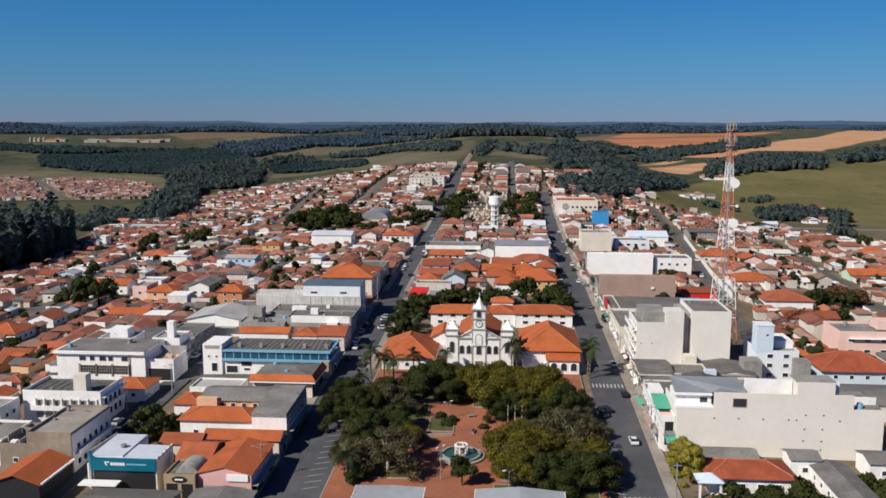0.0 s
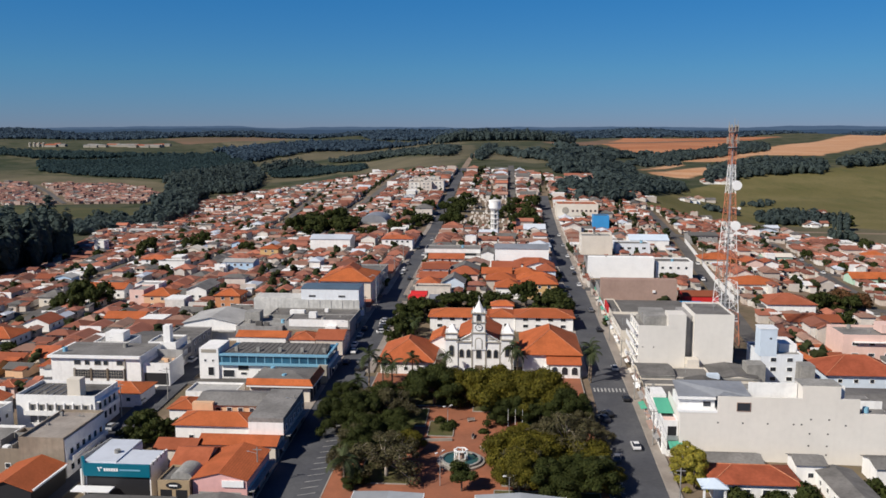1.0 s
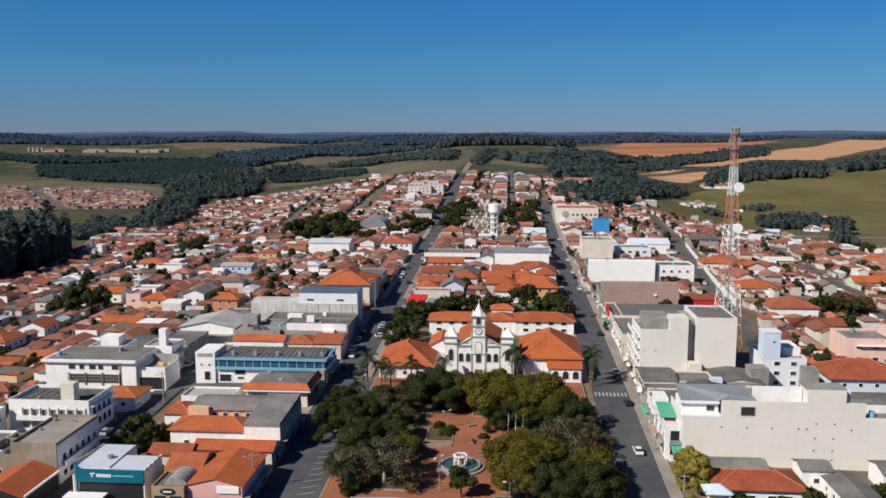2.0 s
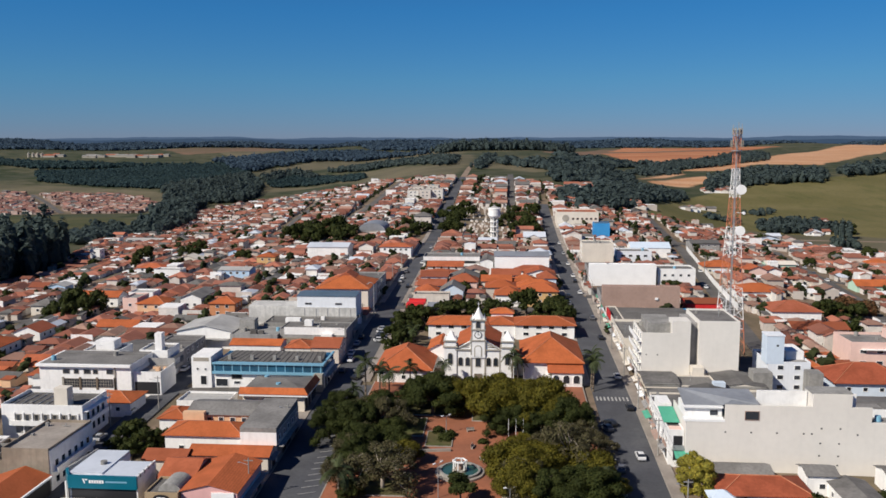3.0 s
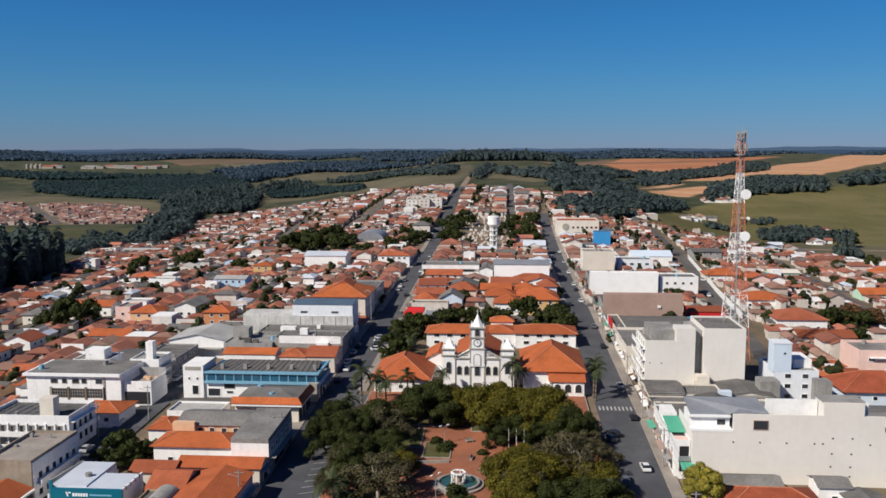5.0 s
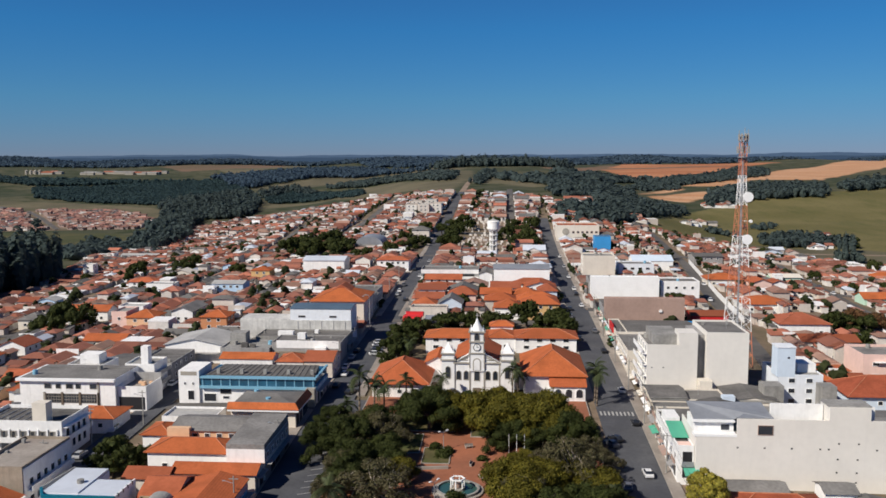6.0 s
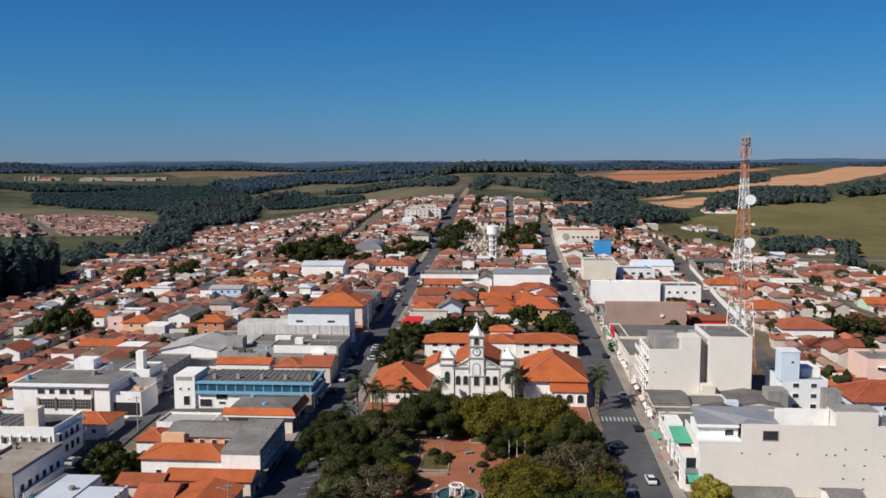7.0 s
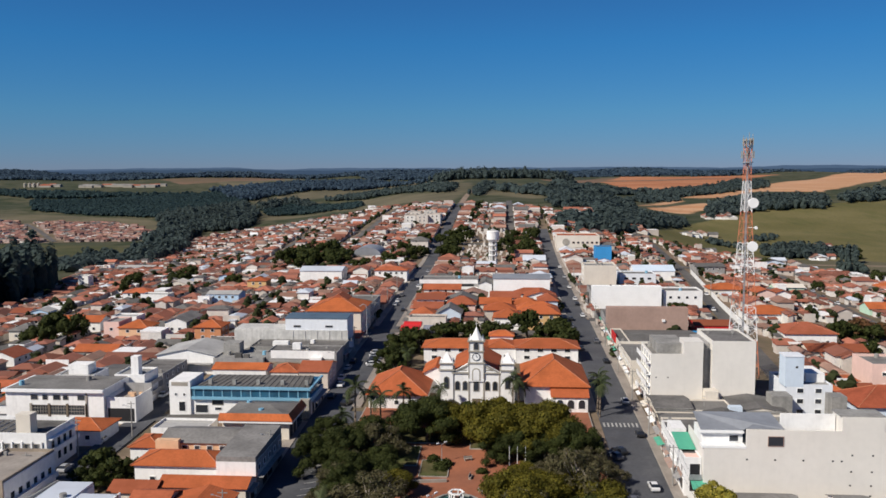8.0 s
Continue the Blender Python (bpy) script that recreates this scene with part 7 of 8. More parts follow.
def fill(x0, x1, y0, y1, rnd, outline, gap=(0.0, 0.9), wide=(5.5, 11.0), deep=(4.5, 10.0)):
    """Rows of plots, column by column, wherever nothing stands yet."""
    x = x0
    while x < x1 - 5:
        w = rnd.uniform(*wide)
        y = y0 + rnd.uniform(0, 6)
        while y < y1 - 5:
            d = rnd.uniform(*deep)
            ww = w - rnd.uniform(0, 3.5)
            px = x + rnd.uniform(0, w - ww)
            ok = free(px, y, px + ww, y + d) and float(inside(px + ww / 2, y + d / 2, outline)) > 3
            if not ok:
                d, ww = d * 0.62, ww * 0.75
                ok = free(px, y, px + ww, y + d) and float(inside(px + ww / 2, y + d / 2, outline)) > 3
            if ok and rnd.random() < 0.97:
                PLOTS.append((px, y, px + ww, y + d))
                TAKEN.append((px, y, px + ww, y + d))
            y += (d if ok else 3.0) + rnd.uniform(*gap)
        x += w + rnd.uniform(0.1, 1.0)


def frontage(x, side, y0, y1, rnd):
    """A row of houses with their fronts on a street's edge."""
    y = y0
    while y < y1:
        w, d = rnd.uniform(7, 12), rnd.uniform(6.5, 11)
        q = (x - w, y, x, y + d) if side < 0 else (x, y, x + w, y + d)
        if free(*q, 0.1) and float(inside(q[0] + w / 2, y + d / 2, TOWN[0])) > 3:
            PLOTS.append(q)
            TAKEN.append(q)
            y += d + rnd.uniform(0.1, 0.8)
        else:
            y += 2.0


rnd = random.Random(11)
for x, side, y0, y1 in ((-50.3, -1, 300, 1040), (-38.6, 1, 322, 520), (-38.6, 1, 640, 1040), (22.0, -1, 322, 500), (22.0, -1, 600, 640), (34.2, 1, 334, 640), (-121.4, -1, 500, 950), (-114.6, 1, 500, 950), (-163.4, -1, 230, 590), (-156.6, 1, 230, 590),
                        (0.2, -1, 640, 950), (7.8, 1, 640, 950), (-228.2, -1, 600, 1030), (-221.8, 1, 600, 1030)):
    frontage(x, side, y0, y1, rnd)
for x0, x1 in ((-390, -289), (-281, -228), (-222, -164), (-156, -103), (-102, -49.5), (-39, 23), (33, 82), (85, 150), (106, 250)):
    fill(x0, x1, 150, 1110, rnd, TOWN[0])
fill(21, 53, 664, 905, rnd, TOWN[0])
HOUSES, PLOTS = PLOTS, []
for x0, x1 in ((-390, -226), (-218, -104), (-103, -49.5), (-39, 23), (33, 82), (85, 250)):
    fill(x0, x1, 150, 700, rnd, TOWN[0], (0.0, 2.5), (3.0, 5.5), (3.0, 6.0))
SHEDS, PLOTS = PLOTS, HOUSES
PLOTS.sort(key=lambda q: q[1] + 0.25 * abs(q[0]))
LOOKS = ["low house with weathered clay tile roof", "house with orange clay roof and painted walls", "small town house with mottled brown tiles", "house with clay roof and walled yard"]
GREY_LOOKS = ["low house with grey fibre-cement roof", "flat-roofed house with pale walls"]


def plain_house(q, rnd, index):
    x0, y0, x1, y1 = q
    h = rnd.choice((2.1, 2.2, 2.3, 2.4, 2.5, 2.7)) if rnd.random() < 0.90 else 5.0
    kind, roof_m, label = "hip", CLAY, LOOKS[index % 4]
    r = rnd.random()
    if r < 0.4:
        kind = "gable_x"
    elif r < 0.6:
        kind = "gable_y"
    if rnd.random() < 0.16:
        roof_m, label = (CLAY_NEW, LOOKS[1])
    elif rnd.random() < 0.16:
        roof_m, label = (CLAY_PALE, "house with bleached pinkish tile roof")
    if rnd.random() < 0.09:
        roof_m, label = SLATE, GREY_LOOKS[0]
    elif rnd.random() < 0.05:
        kind, roof_m, label = "flat", CONCRETE, GREY_LOOKS[1]
    span = min(x1 - x0, y1 - y0) if kind == "hip" else (y1 - y0 if kind == "gable_x" else x1 - x0)
    wall = HOUSE_WALLS[index % len(HOUSE_WALLS)] if rnd.random() < 0.8 else STUCCO
    side = "S" if index > 190 else ("SE" if x0 < -40 else "SW")
    ob, hx, hy = building("house", label, x0, y0, x1, y1, h, wall, roof_m, kind, span * rnd.uniform(0.2, 0.27), 0.55, "house", sides=side, gap=rnd.uniform(2.6, 4.0), turn=((index * 37) % 13 - 6) * 0.7,
                          ww=rnd.choice((1.2, 1.5, 1.9)), group="town houses")
    TAKEN.pop()
    if kind != "flat" and hx > 3.4 and rnd.random() < 0.55:  # a cross wing with its own roof
        e, l, s = rnd.uniform(1.6, hx * 0.62), rnd.uniform(1.2, 2.6), rnd.choice((-1, 1))
        u = s * (hx - e - 0.2)
        part("wing", Build().box(u - e, -hy - l, -3, u + e, -hy - 0.003, h - 0.3), wall, ob)
        part("wing_roof", Build().hip(u - e, -hy - l, u + e, -hy + 1.5, h - 0.295, e * 0.5, 0.35, 0.14, run=rnd.choice((1.0, 0.02))), roof_m, ob)
    elif rnd.random() < 0.5:  # a lean-to behind or beside
        w, d = rnd.uniform(2.5, hx * 1.2), rnd.uniform(2, 3.4)
        s = rnd.choice((-1, 1))
        u = s * (hx - w / 2)
        part("lean_to", Build().box(u - w / 2, -hy - d, -3, u + w / 2, -hy - 0.003, 2.3), wall, ob)
        part("lean_to_roof", Build().solid([(u - w / 2 - 0.2, -hy - d - 0.3, 2.3), (u + w / 2 + 0.2, -hy - d - 0.3, 2.3), (u + w / 2 + 0.2, -hy - 0.003, 2.3), (u - w / 2 - 0.2, -hy - 0.003, 2.3)],
                                           [(u - w / 2 - 0.2, -hy - d - 0.3, 2.42), (u + w / 2 + 0.2, -hy - d - 0.3, 2.42), (u + w / 2 + 0.2, -hy - 0.003, 2.85), (u - w / 2 - 0.2, -hy - 0.003, 2.85)]),
             rnd.choice((CLAY, SLATE, CLAY)), ob)
    if rnd.random() < 0.22:  # a street wall rising above the eaves
        part("street_parapet", Build().box(-hx - 0.7, -hy - 0.78, -3, hx * rnd.uniform(0.1, 1.0), -hy - 0.58, h + rnd.uniform(0.3, 1.0)), STUCCO if rnd.random() < 0.6 else wall, ob, "pale street wall")
    if kind == "flat" or rnd.random() < 0.1:
        part("water_tank", Build().tube((hx * 0.4, hy * 0.3, h + 0.1), (hx * 0.4, hy * 0.3, h + 2.6), 0.85, 0.75, 12), BLUE_TRIM if rnd.random() < 0.5 else CONCRETE, ob, "round plastic water tank")


for i, q in enumerate(PLOTS[:300]):
    plain_house(q, rnd, i)


def far_houses(name, plots, label, rnd, walls=0.16, mats=None):
    b = Build()
    for x0, y0, x1, y1 in plots:
        cx, cy = (x0 + x1) / 2, (y0 + y1) / 2
        z = gz(cx, cy)
        h = z + (rnd.choice((2.1, 2.3, 2.5, 2.7)) if rnd.random() < 0.95 else 5.2)
        wall = 3 if rnd.random() < 0.10 else 0
        b.box(x0, y0, z - 3, x1, y1, h, wall)
        r, rise = rnd.random(), min(x1 - x0, y1 - y0) * rnd.uniform(0.18, 0.26)
        m = rnd.choices((1, 2, 4, 6), (60, 12, 4, 24))[0]
        if r < 0.06:
            b.box(x0 - 0.1, y0 - 0.1, h + 0.004, x1 + 0.1, y1 + 0.1, h + 0.5, 3)
        elif r < 0.17:
            b.gable(x0, y0, x1, y1, h, (x1 - x0) * rnd.uniform(0.16, 0.22), 0.45, m, wall)
        else:
            b.hip(x0, y0, x1, y1, h + 0.01, rise, 0.55, 0.14, m, 1.0 if r < 0.6 else 0.02)
        if r >= 0.17 and rnd.random() < 0.5:
            e = (x1 - x0) * rnd.uniform(0.22, 0.34)
            u = rnd.uniform(x0 + e, x1 - e)
            b.box(u - e, y0 - 1.6, z - 3, u + e, y0 - 0.02, h - 0.35, wall)
            b.gable(u - e, y0 - 1.6, u + e, y0 + 2.0, h - 0.35, e * 0.45, 0.3, m, 3 if rnd.random() < 0.25 else wall)
        elif rnd.random() < 0.6:
            w, d = rnd.uniform(2.5, (x1 - x0) * 0.7), rnd.uniform(1.5, 3.0)
            u = rnd.uniform(x0, x1 - w)
            b.box(u, y0 - d, z - 3, u + w, y0 - 0.02, z + 2.2, wall)
            b.box(u - 0.2, y0 - d - 0.2, z + 2.21, u + w + 0.2, y0 - 0.025, z + 2.5, m)
        if rnd.random() < walls:  # a plastered parapet towards the street
            t = h + rnd.uniform(0.5, 1.3)
            b.box(x0 - 0.7, y0 - 0.75, z - 3, x1 + 0.7, y0 - 0.56, t, 3 if rnd.random() < 0.5 else 0)
            if rnd.random() < 0.5:
                b.box(x1 + 0.56, y0 - 0.55, z - 3, x1 + 0.75, y1, t, 3 if rnd.random() < 0.5 else 0)
        for k in range(2):
            u = x0 + (x1 - x0) * (0.22 + 0.5 * k)
            b.box(u, y0 - 0.03, z + 1.0, u + 1.3, y0 + 0.05, z + 2.2, 5)
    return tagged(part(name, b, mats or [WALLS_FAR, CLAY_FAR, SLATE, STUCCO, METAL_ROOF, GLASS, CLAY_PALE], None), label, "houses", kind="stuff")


far_houses("distant_houses", PLOTS[300:], "distant clay-roofed houses along the ridge", rnd)
PLOTS = []
for i in range(14):
    x, y = -680 + 143 * i / 13, 1157 - 180 * i / 13
    TAKEN.append((x - 9, y - 8, x + 9, y + 8))
fill(-760, -440, 950, 1165, rnd, TOWN[1], (1.0, 5.0))
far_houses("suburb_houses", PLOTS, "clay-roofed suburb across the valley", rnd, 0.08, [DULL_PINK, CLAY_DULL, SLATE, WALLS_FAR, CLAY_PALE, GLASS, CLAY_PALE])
PLOTS = []
for x0, y0, x1, y1, n in ((153, 812, 170, 822, 3), (189, 866, 200, 872, 2), (52, 735, 76, 800, 12), (234, 1030, 262, 1050, 7), (275, 772, 282, 778, 2),
                         (240, 690, 275, 720, 4), (-170, 1900, -60, 1960, 9), (700, 3300, 800, 3340, 3), (190, 480, 240, 560, 14), (200, 380, 260, 470, 16), (95, 690, 115, 712, 4)):
    for _ in range(n):
        x, y = rnd.uniform(x0, x1), rnd.uniform(y0, y1)
        PLOTS.append((x, y, x + rnd.uniform(8, 18), y + rnd.uniform(7, 11)))
far_houses("farm_buildings", PLOTS, "scattered farm buildings and sheds", rnd)

b = Build()
for x0, y0, x1, y1, n in ((-1125, 1890, -1060, 1920, 9), (-1000, 1870, -800, 1910, 26)):
    for _ in range(n):
        x, y, w, d = rnd.uniform(x0, x1), rnd.uniform(y0, y1), rnd.uniform(10, 32), rnd.uniform(8, 14)
        z = gz(x, y)
        b.box(x, y, z - 3, x + w, y + d, z + 4.5, 0)
        b.hip(x, y, x + w, y + d, z + 4.51, 2.0, 0.4, 0.2, rnd.choice((1, 1, 2, 3)), 0.02)
for i in range(4):
    x, y = -1118 + i * 11, 1895
    b.tube((x, y, gz(x, y) - 2), (x, y, gz(x, y) + 9), 3.2, n=14).tube((x, y, gz(x, y) + 9), (x, y, gz(x, y) + 11), 3.4, 0.6, 14)
tagged(part("farm_works", b, [TRIM, SLATE, CONCRETE, CLAY], None), "pale farm works with white silos across the valley", "farm", kind="stuff")

# sheds and lean-tos in the yards
b = Build()
for x0, y0, x1, y1 in SHEDS:
    z, h, m = gz(x0, y0), rnd.uniform(2.0, 2.8), rnd.choice((1, 1, 1, 2, 1, 4, 1))
    b.box(x0, y0, z - 2, x1, y1, z + h, 0)
    lo = [(x0 - 0.25, y0 - 0.25), (x1 + 0.25, y0 - 0.25), (x1 + 0.25, y1 + 0.25), (x0 - 0.25, y1 + 0.25)]
    tilt = rnd.uniform(0.3, 0.9)
    b.solid([(x, y, z + h + 0.004) for x, y in lo], [(x, y, z + h + 0.12 + (tilt if k in (2, 3) else 0)) for k, (x, y) in enumerate(lo)], m)
tagged(part("yard_sheds", b, [WALLS_FAR, CLAY_FAR, SLATE, METAL_ROOF, DARK_ROOF], None), "small sheds and lean-tos in the back yards", "sheds", kind="stuff")

# yard walls between the houses
b = Build()
wr = random.Random(5)
for _ in range(800):
    x, y = wr.uniform(-330, 200), wr.uniform(160, 700)
    l, turn = wr.uniform(5, 14), wr.random() < 0.5
    x1, y1 = (x + l, y + 0.18) if turn else (x + 0.18, y + l)
    if float(inside(x, y, TOWN[0])) > 4 and free(x, y, x1, y1, 0.1):
        z = gz(x, y)
        b.box(x, y, z - 2, x1, y1, z + wr.uniform(1.7, 2.4))
tagged(part("yard_walls", b, WALLS_FAR, None), "rendered yard walls between the houses", "walls", kind="stuff")

# shrubs and small trees in the yards
yr = np.random.default_rng(17)
p = yr.uniform((-330, 165), (200, 1000), (9000, 2))
p = p[[float(inside(x, y, TOWN[0])) > 4 and free(x - 0.8, y - 0.8, x + 0.8, y + 0.8, 0.0) for x, y in p]][:900]
places, wide, high_ = [], [], []
for x, y in p:
    s = yr.uniform(0.7, 1.9)
    for k in range(4):
        places.append((x + yr.uniform(-0.8, 0.8) * s, y + yr.uniform(-0.8, 0.8) * s, gz(x, y) + s * (1.0 + 0.55 * k)))
        wide.append(s * yr.uniform(0.7, 1.15)), high_.append(s * yr.uniform(0.6, 0.95))
clumps("yard_shrubs", np.array(places), np.array(wide), np.array(high_), LEAF_SHRUB, "dark green shrubs and fruit trees in the yards", yr)


# ---- trees ----
def leaf_cards(rng, lobes, count, size, squash=0.75, shell=0.34):
    """Small bent leaf sprays spread over the lobes of a crown: vertices and faces."""
    vol = np.array([l[3] ** 2 for l in lobes])
    pick = rng.choice(len(lobes), count, p=vol / vol.sum())
    c = np.array([l[:3] for l in lobes])[pick]
    r = np.array([l[3] for l in lobes])[pick]
    d = rng.normal(size=(count, 3))
    d[:, 2] = d[:, 2] * 0.9 + 0.2
    d /= np.linalg.norm(d, axis=1, keepdims=True)
    p = c + d * (r * (1.12 - shell * rng.random(count) ** 1.2))[:, None] * np.array([1, 1, squash])
    nrm = d + rng.normal(size=(count, 3)) * 0.3
    nrm /= np.linalg.norm(nrm, axis=1, keepdims=True)
    a = np.cross(nrm, rng.normal(size=(count, 3)))
    a /= np.linalg.norm(a, axis=1, keepdims=True)
    b = np.cross(nrm, a)
    p = p + rng.normal(size=(count, 3)) * (0.1 * r)[:, None]
    s = (size * rng.uniform(0.55, 1.5, count))[:, None]
    v = np.stack([p - a * s - b * s * 0.5, p + a * s * 0.2 - b * s * 0.8, p + a * s + b * s * 0.4, p - a * s * 0.3 + b * s * 0.9], 1)
    v[:, 2] += nrm * s * 0.35
    f = np.arange(count * 4).reshape(-1, 4)
    return v.reshape(-1, 3), f


def crown_mesh(seed, mats, radius=6.2, height=8.8, lobes=34, leaves=19000, size=0.135, core=0.7, flat=0.5, plump=1.0):
    rng = np.random.default_rng(seed)
    ls = []
    for i in range(lobes):
        a, q = rng.uniform(0, math.tau), math.sqrt(rng.random())
        r = radius * plump * rng.uniform(0.75, 1.7) / math.sqrt(lobes)
        q *= 1 + 0.22 * math.sin(3 * a + seed) + 0.12 * math.sin(5 * a + 2 * seed)
        x, y = (radius - r * 0.8) * q * math.cos(a), (radius - r * 0.8) * q * math.sin(a)
        ls.append((x, y, height - r * 0.8 - (height * flat * 0.55) * q ** 2 - rng.uniform(0, 0.42) * height, r))
    v, f = leaf_cards(rng, ls, leaves, size)
    verts, faces = v.tolist(), f.tolist()
    if core:
        for x, y, z, r in ls:
            s = len(verts)
            w = ICO * (1 + rng.uniform(-0.25, 0.25, (12, 1))) * r * core * np.array([1, 1, 0.8]) + np.array([x, y, z])
            verts += w.tolist()
            faces += (ICO_F + s).tolist()
    me = bpy.data.meshes.new("crown")
    me.from_pydata(verts, [], faces)
    me.materials.append(mats)
    return me, ls


def trunk_mesh(ls, height, rng, girth=0.28, limbs=9, bark=None):
    b = Build()
    fork = Vector((0, 0, height * 0.34))
    b.tube((0, 0, -0.8), fork, girth * 1.25, girth * 0.85, 9)
    for x, y, z, r in ls[:limbs]:
        mid = fork.lerp(Vector((x, y, z)), 0.5) + Vector((rng.uniform(-0.3, 0.3), rng.uniform(-0.3, 0.3), 0.2))
        b.tube(fork, mid, girth * 0.55, girth * 0.32, 6, caps=False)
        b.tube(mid, (x, y, z), girth * 0.32, girth * 0.1, 5, caps=False)
        for _ in range(3):
            e = Vector((x, y, z)) + Vector((rng.uniform(-1, 1), rng.uniform(-1, 1), rng.uniform(-0.2, 1))) * r * 0.9
            b.tube((x, y, z), e, girth * 0.12, 0.02, 4, caps=False)
    return b.mesh("trunk", bark or BARK, True)


def tree_kind(seed, mat_, **k):
    crown, ls = crown_mesh(seed, mat_, **k)
    return crown, trunk_mesh(ls, k.get("height", 8.5), random.Random(seed), 0.3 if k.get("radius", 6.2) > 4 else 0.16, 34 if mat_ == LEAF_DRY else 9, PALE_BARK if mat_ == LEAF_DRY else None)


DENSE = [tree_kind(s, LEAF_DARK) for s in (1, 2)]
OLIVE = [tree_kind(s, LEAF_MID, lobes=28) for s in (3, 4, 5)]
SPARSE = [tree_kind(s, LEAF_DRY, leaves=6200, core=0, size=0.16, lobes=44) for s in (6, 7)]
GOLD = [tree_kind(s, LEAF_GOLD, radius=2.9, height=9.5, lobes=40, leaves=13000, size=0.15, core=0.85, flat=1.1, plump=1.55) for s in (8, 15)]
SMALL = [tree_kind(s, m, radius=4.2, height=6.8, leaves=1700, size=0.32, lobes=15) for s, m in ((9, LEAF_DARK), (10, LEAF_DARK), (11, LEAF_DARK))]
BROWN = [tree_kind(s, LEAF_BROWN, radius=4.2, height=6.0, leaves=1700, size=0.3, lobes=15) for s in (16, 17)]
SLIM = [tree_kind(14, LEAF_DARK, radius=2.5, height=7.2, leaves=2600, size=0.2, lobes=12, flat=0.3)]
BUSH = [tree_kind(s, LEAF_DARK, radius=2.2, height=2.8, leaves=800, size=0.24, lobes=7, flat=0.8) for s in (12, 13)]


def tree(kinds, i, x, y, scale, label, name="tree", group=""):
    crown, trunk = kinds[i % len(kinds)]
    ob = thing(name, label, "tree" if name == "tree" else "shrub", (x, y, gz(x, y) + 0.1), (i * 137) % 360, group)
    ob.scale = (scale, scale, scale * (0.85 + 0.32 * ((i * 7) % 5) / 4))
    part("trunk", trunk, None, ob)
    part("crown", crown, None, ob)
    return ob


def grove(*spots):
    for i, (kinds, x, y, size) in enumerate(spots):
        words = {id(DENSE): "dense dark green square tree", id(OLIVE): "broad olive green shade tree in the square", id(SPARSE): "thin-leaved tree with bare grey branches"}[id(kinds)]
        tree(kinds, i, x, y, size, words)


grove((DENSE, -41.5, 208, 0.75), (DENSE, -40.5, 191.0, 0.95), (DENSE, -34.5, 192, 0.95), (DENSE, -29, 202, 1.0), (SPARSE, -26.5, 197, 0.95), (DENSE, -26, 186, 1.0), (DENSE, -18.0, 207, 1.25), (DENSE, -22.0, 211, 0.9), (SPARSE, -36, 204, 0.75), (OLIVE, -3.0, 203, 1.3), (OLIVE, 5.0, 206.5, 1.5), (OLIVE, 9.0, 203, 1.3), (DENSE, 15.5, 196, 0.95), (DENSE, 8.5, 197.5, 0.85))
grove((DENSE, 1.5, 199, 0.95), (DENSE, -2.5, 198, 0.8), (OLIVE, 12.5, 199, 0.85), (OLIVE, 3.5, 187.5, 0.5), (SPARSE, 18.5, 191, 0.7), (SPARSE, -24.5, 166.5, 1.3), (SPARSE, -34.3, 169, 0.65), (SPARSE, -33.6, 178, 0.7), (DENSE, -30.5, 162, 0.5), (OLIVE, 1.5, 168.5, 1.1), (OLIVE, 7.5, 173, 1.2), (SPARSE, 13.5, 177, 1.25), (SPARSE, 4.5, 163.5, 0.95), (OLIVE, 13.0, 176, 0.95))
grove((DENSE, 15.5, 161.5, 1.15), (DENSE, 9.0, 161, 0.95), (OLIVE, 3.0, 161.5, 0.9), (DENSE, -31.5, 175.5, 0.9), (DENSE, -31.5, 181.5, 0.85), (OLIVE, 19.3, 164, 0.8), (OLIVE, 18, 169, 0.95), (OLIVE, -12, 209, 1.0), (SPARSE, -33, 187, 0.8), (OLIVE, -21, 178.5, 0.6), (DENSE, 0.5, 214, 0.85), (DENSE, -7.5, 213, 0.78), (DENSE, -17.5, 216, 0.8), (OLIVE, 8, 217, 0.9), (OLIVE, -1.5, 220, 0.7), (SPARSE, 8.5, 184.5, 0.75))
tree(SLIM, 0, -8.5, 161.0, 1.1, "small slender tree beside the fountain")
tree(SPARSE, 1, 22.6, 186, 0.42, "small brown-leaved street tree at the kerb")
tree(GOLD, 0, 36.9, 171.0, 1.0, "tall yellow-green tree by the house"), tree(GOLD, 1, 38.4, 166.5, 1.05, "tall yellow-green tree at the pavement")
for i, (x, y, s) in enumerate(((45.5, 158.4, 1.6), (52.6, 158.4, 1.5), (57.0, 158.0, 1.7), (60.5, 156.5, 1.4), (73.5, 160, 1.9), (77.5, 163, 1.7), (74, 166.5, 1.3), (-12.5, 194, 0.6), (-14.5, 191, 0.5), (-26, 190, 0.8), (-16.5, 196, 0.55), (-5, 190, 0.6), (-30, 163, 0.6), (-3.6, 184, 0.6), (6, 188, 0.7), (-13.5, 192, 0.8), (-15, 195.4, 0.7), (-9.2, 227.8, 1.25), (-20.4, 227, 1.2), (-13.8, 228.5, 0.7), (-3.5, 228.6, 0.8), (4.6, 227, 1.3), (9, 226, 1.2))):
    tree(BUSH, i, x, y, s, "rounded dark green garden shrub", "shrub")
def town_trees(*spots):
    for x, y, size in spots:
        tree(SMALL, int(x * 3 + y), x, y, size, "leafy green tree among the houses", group="town trees")


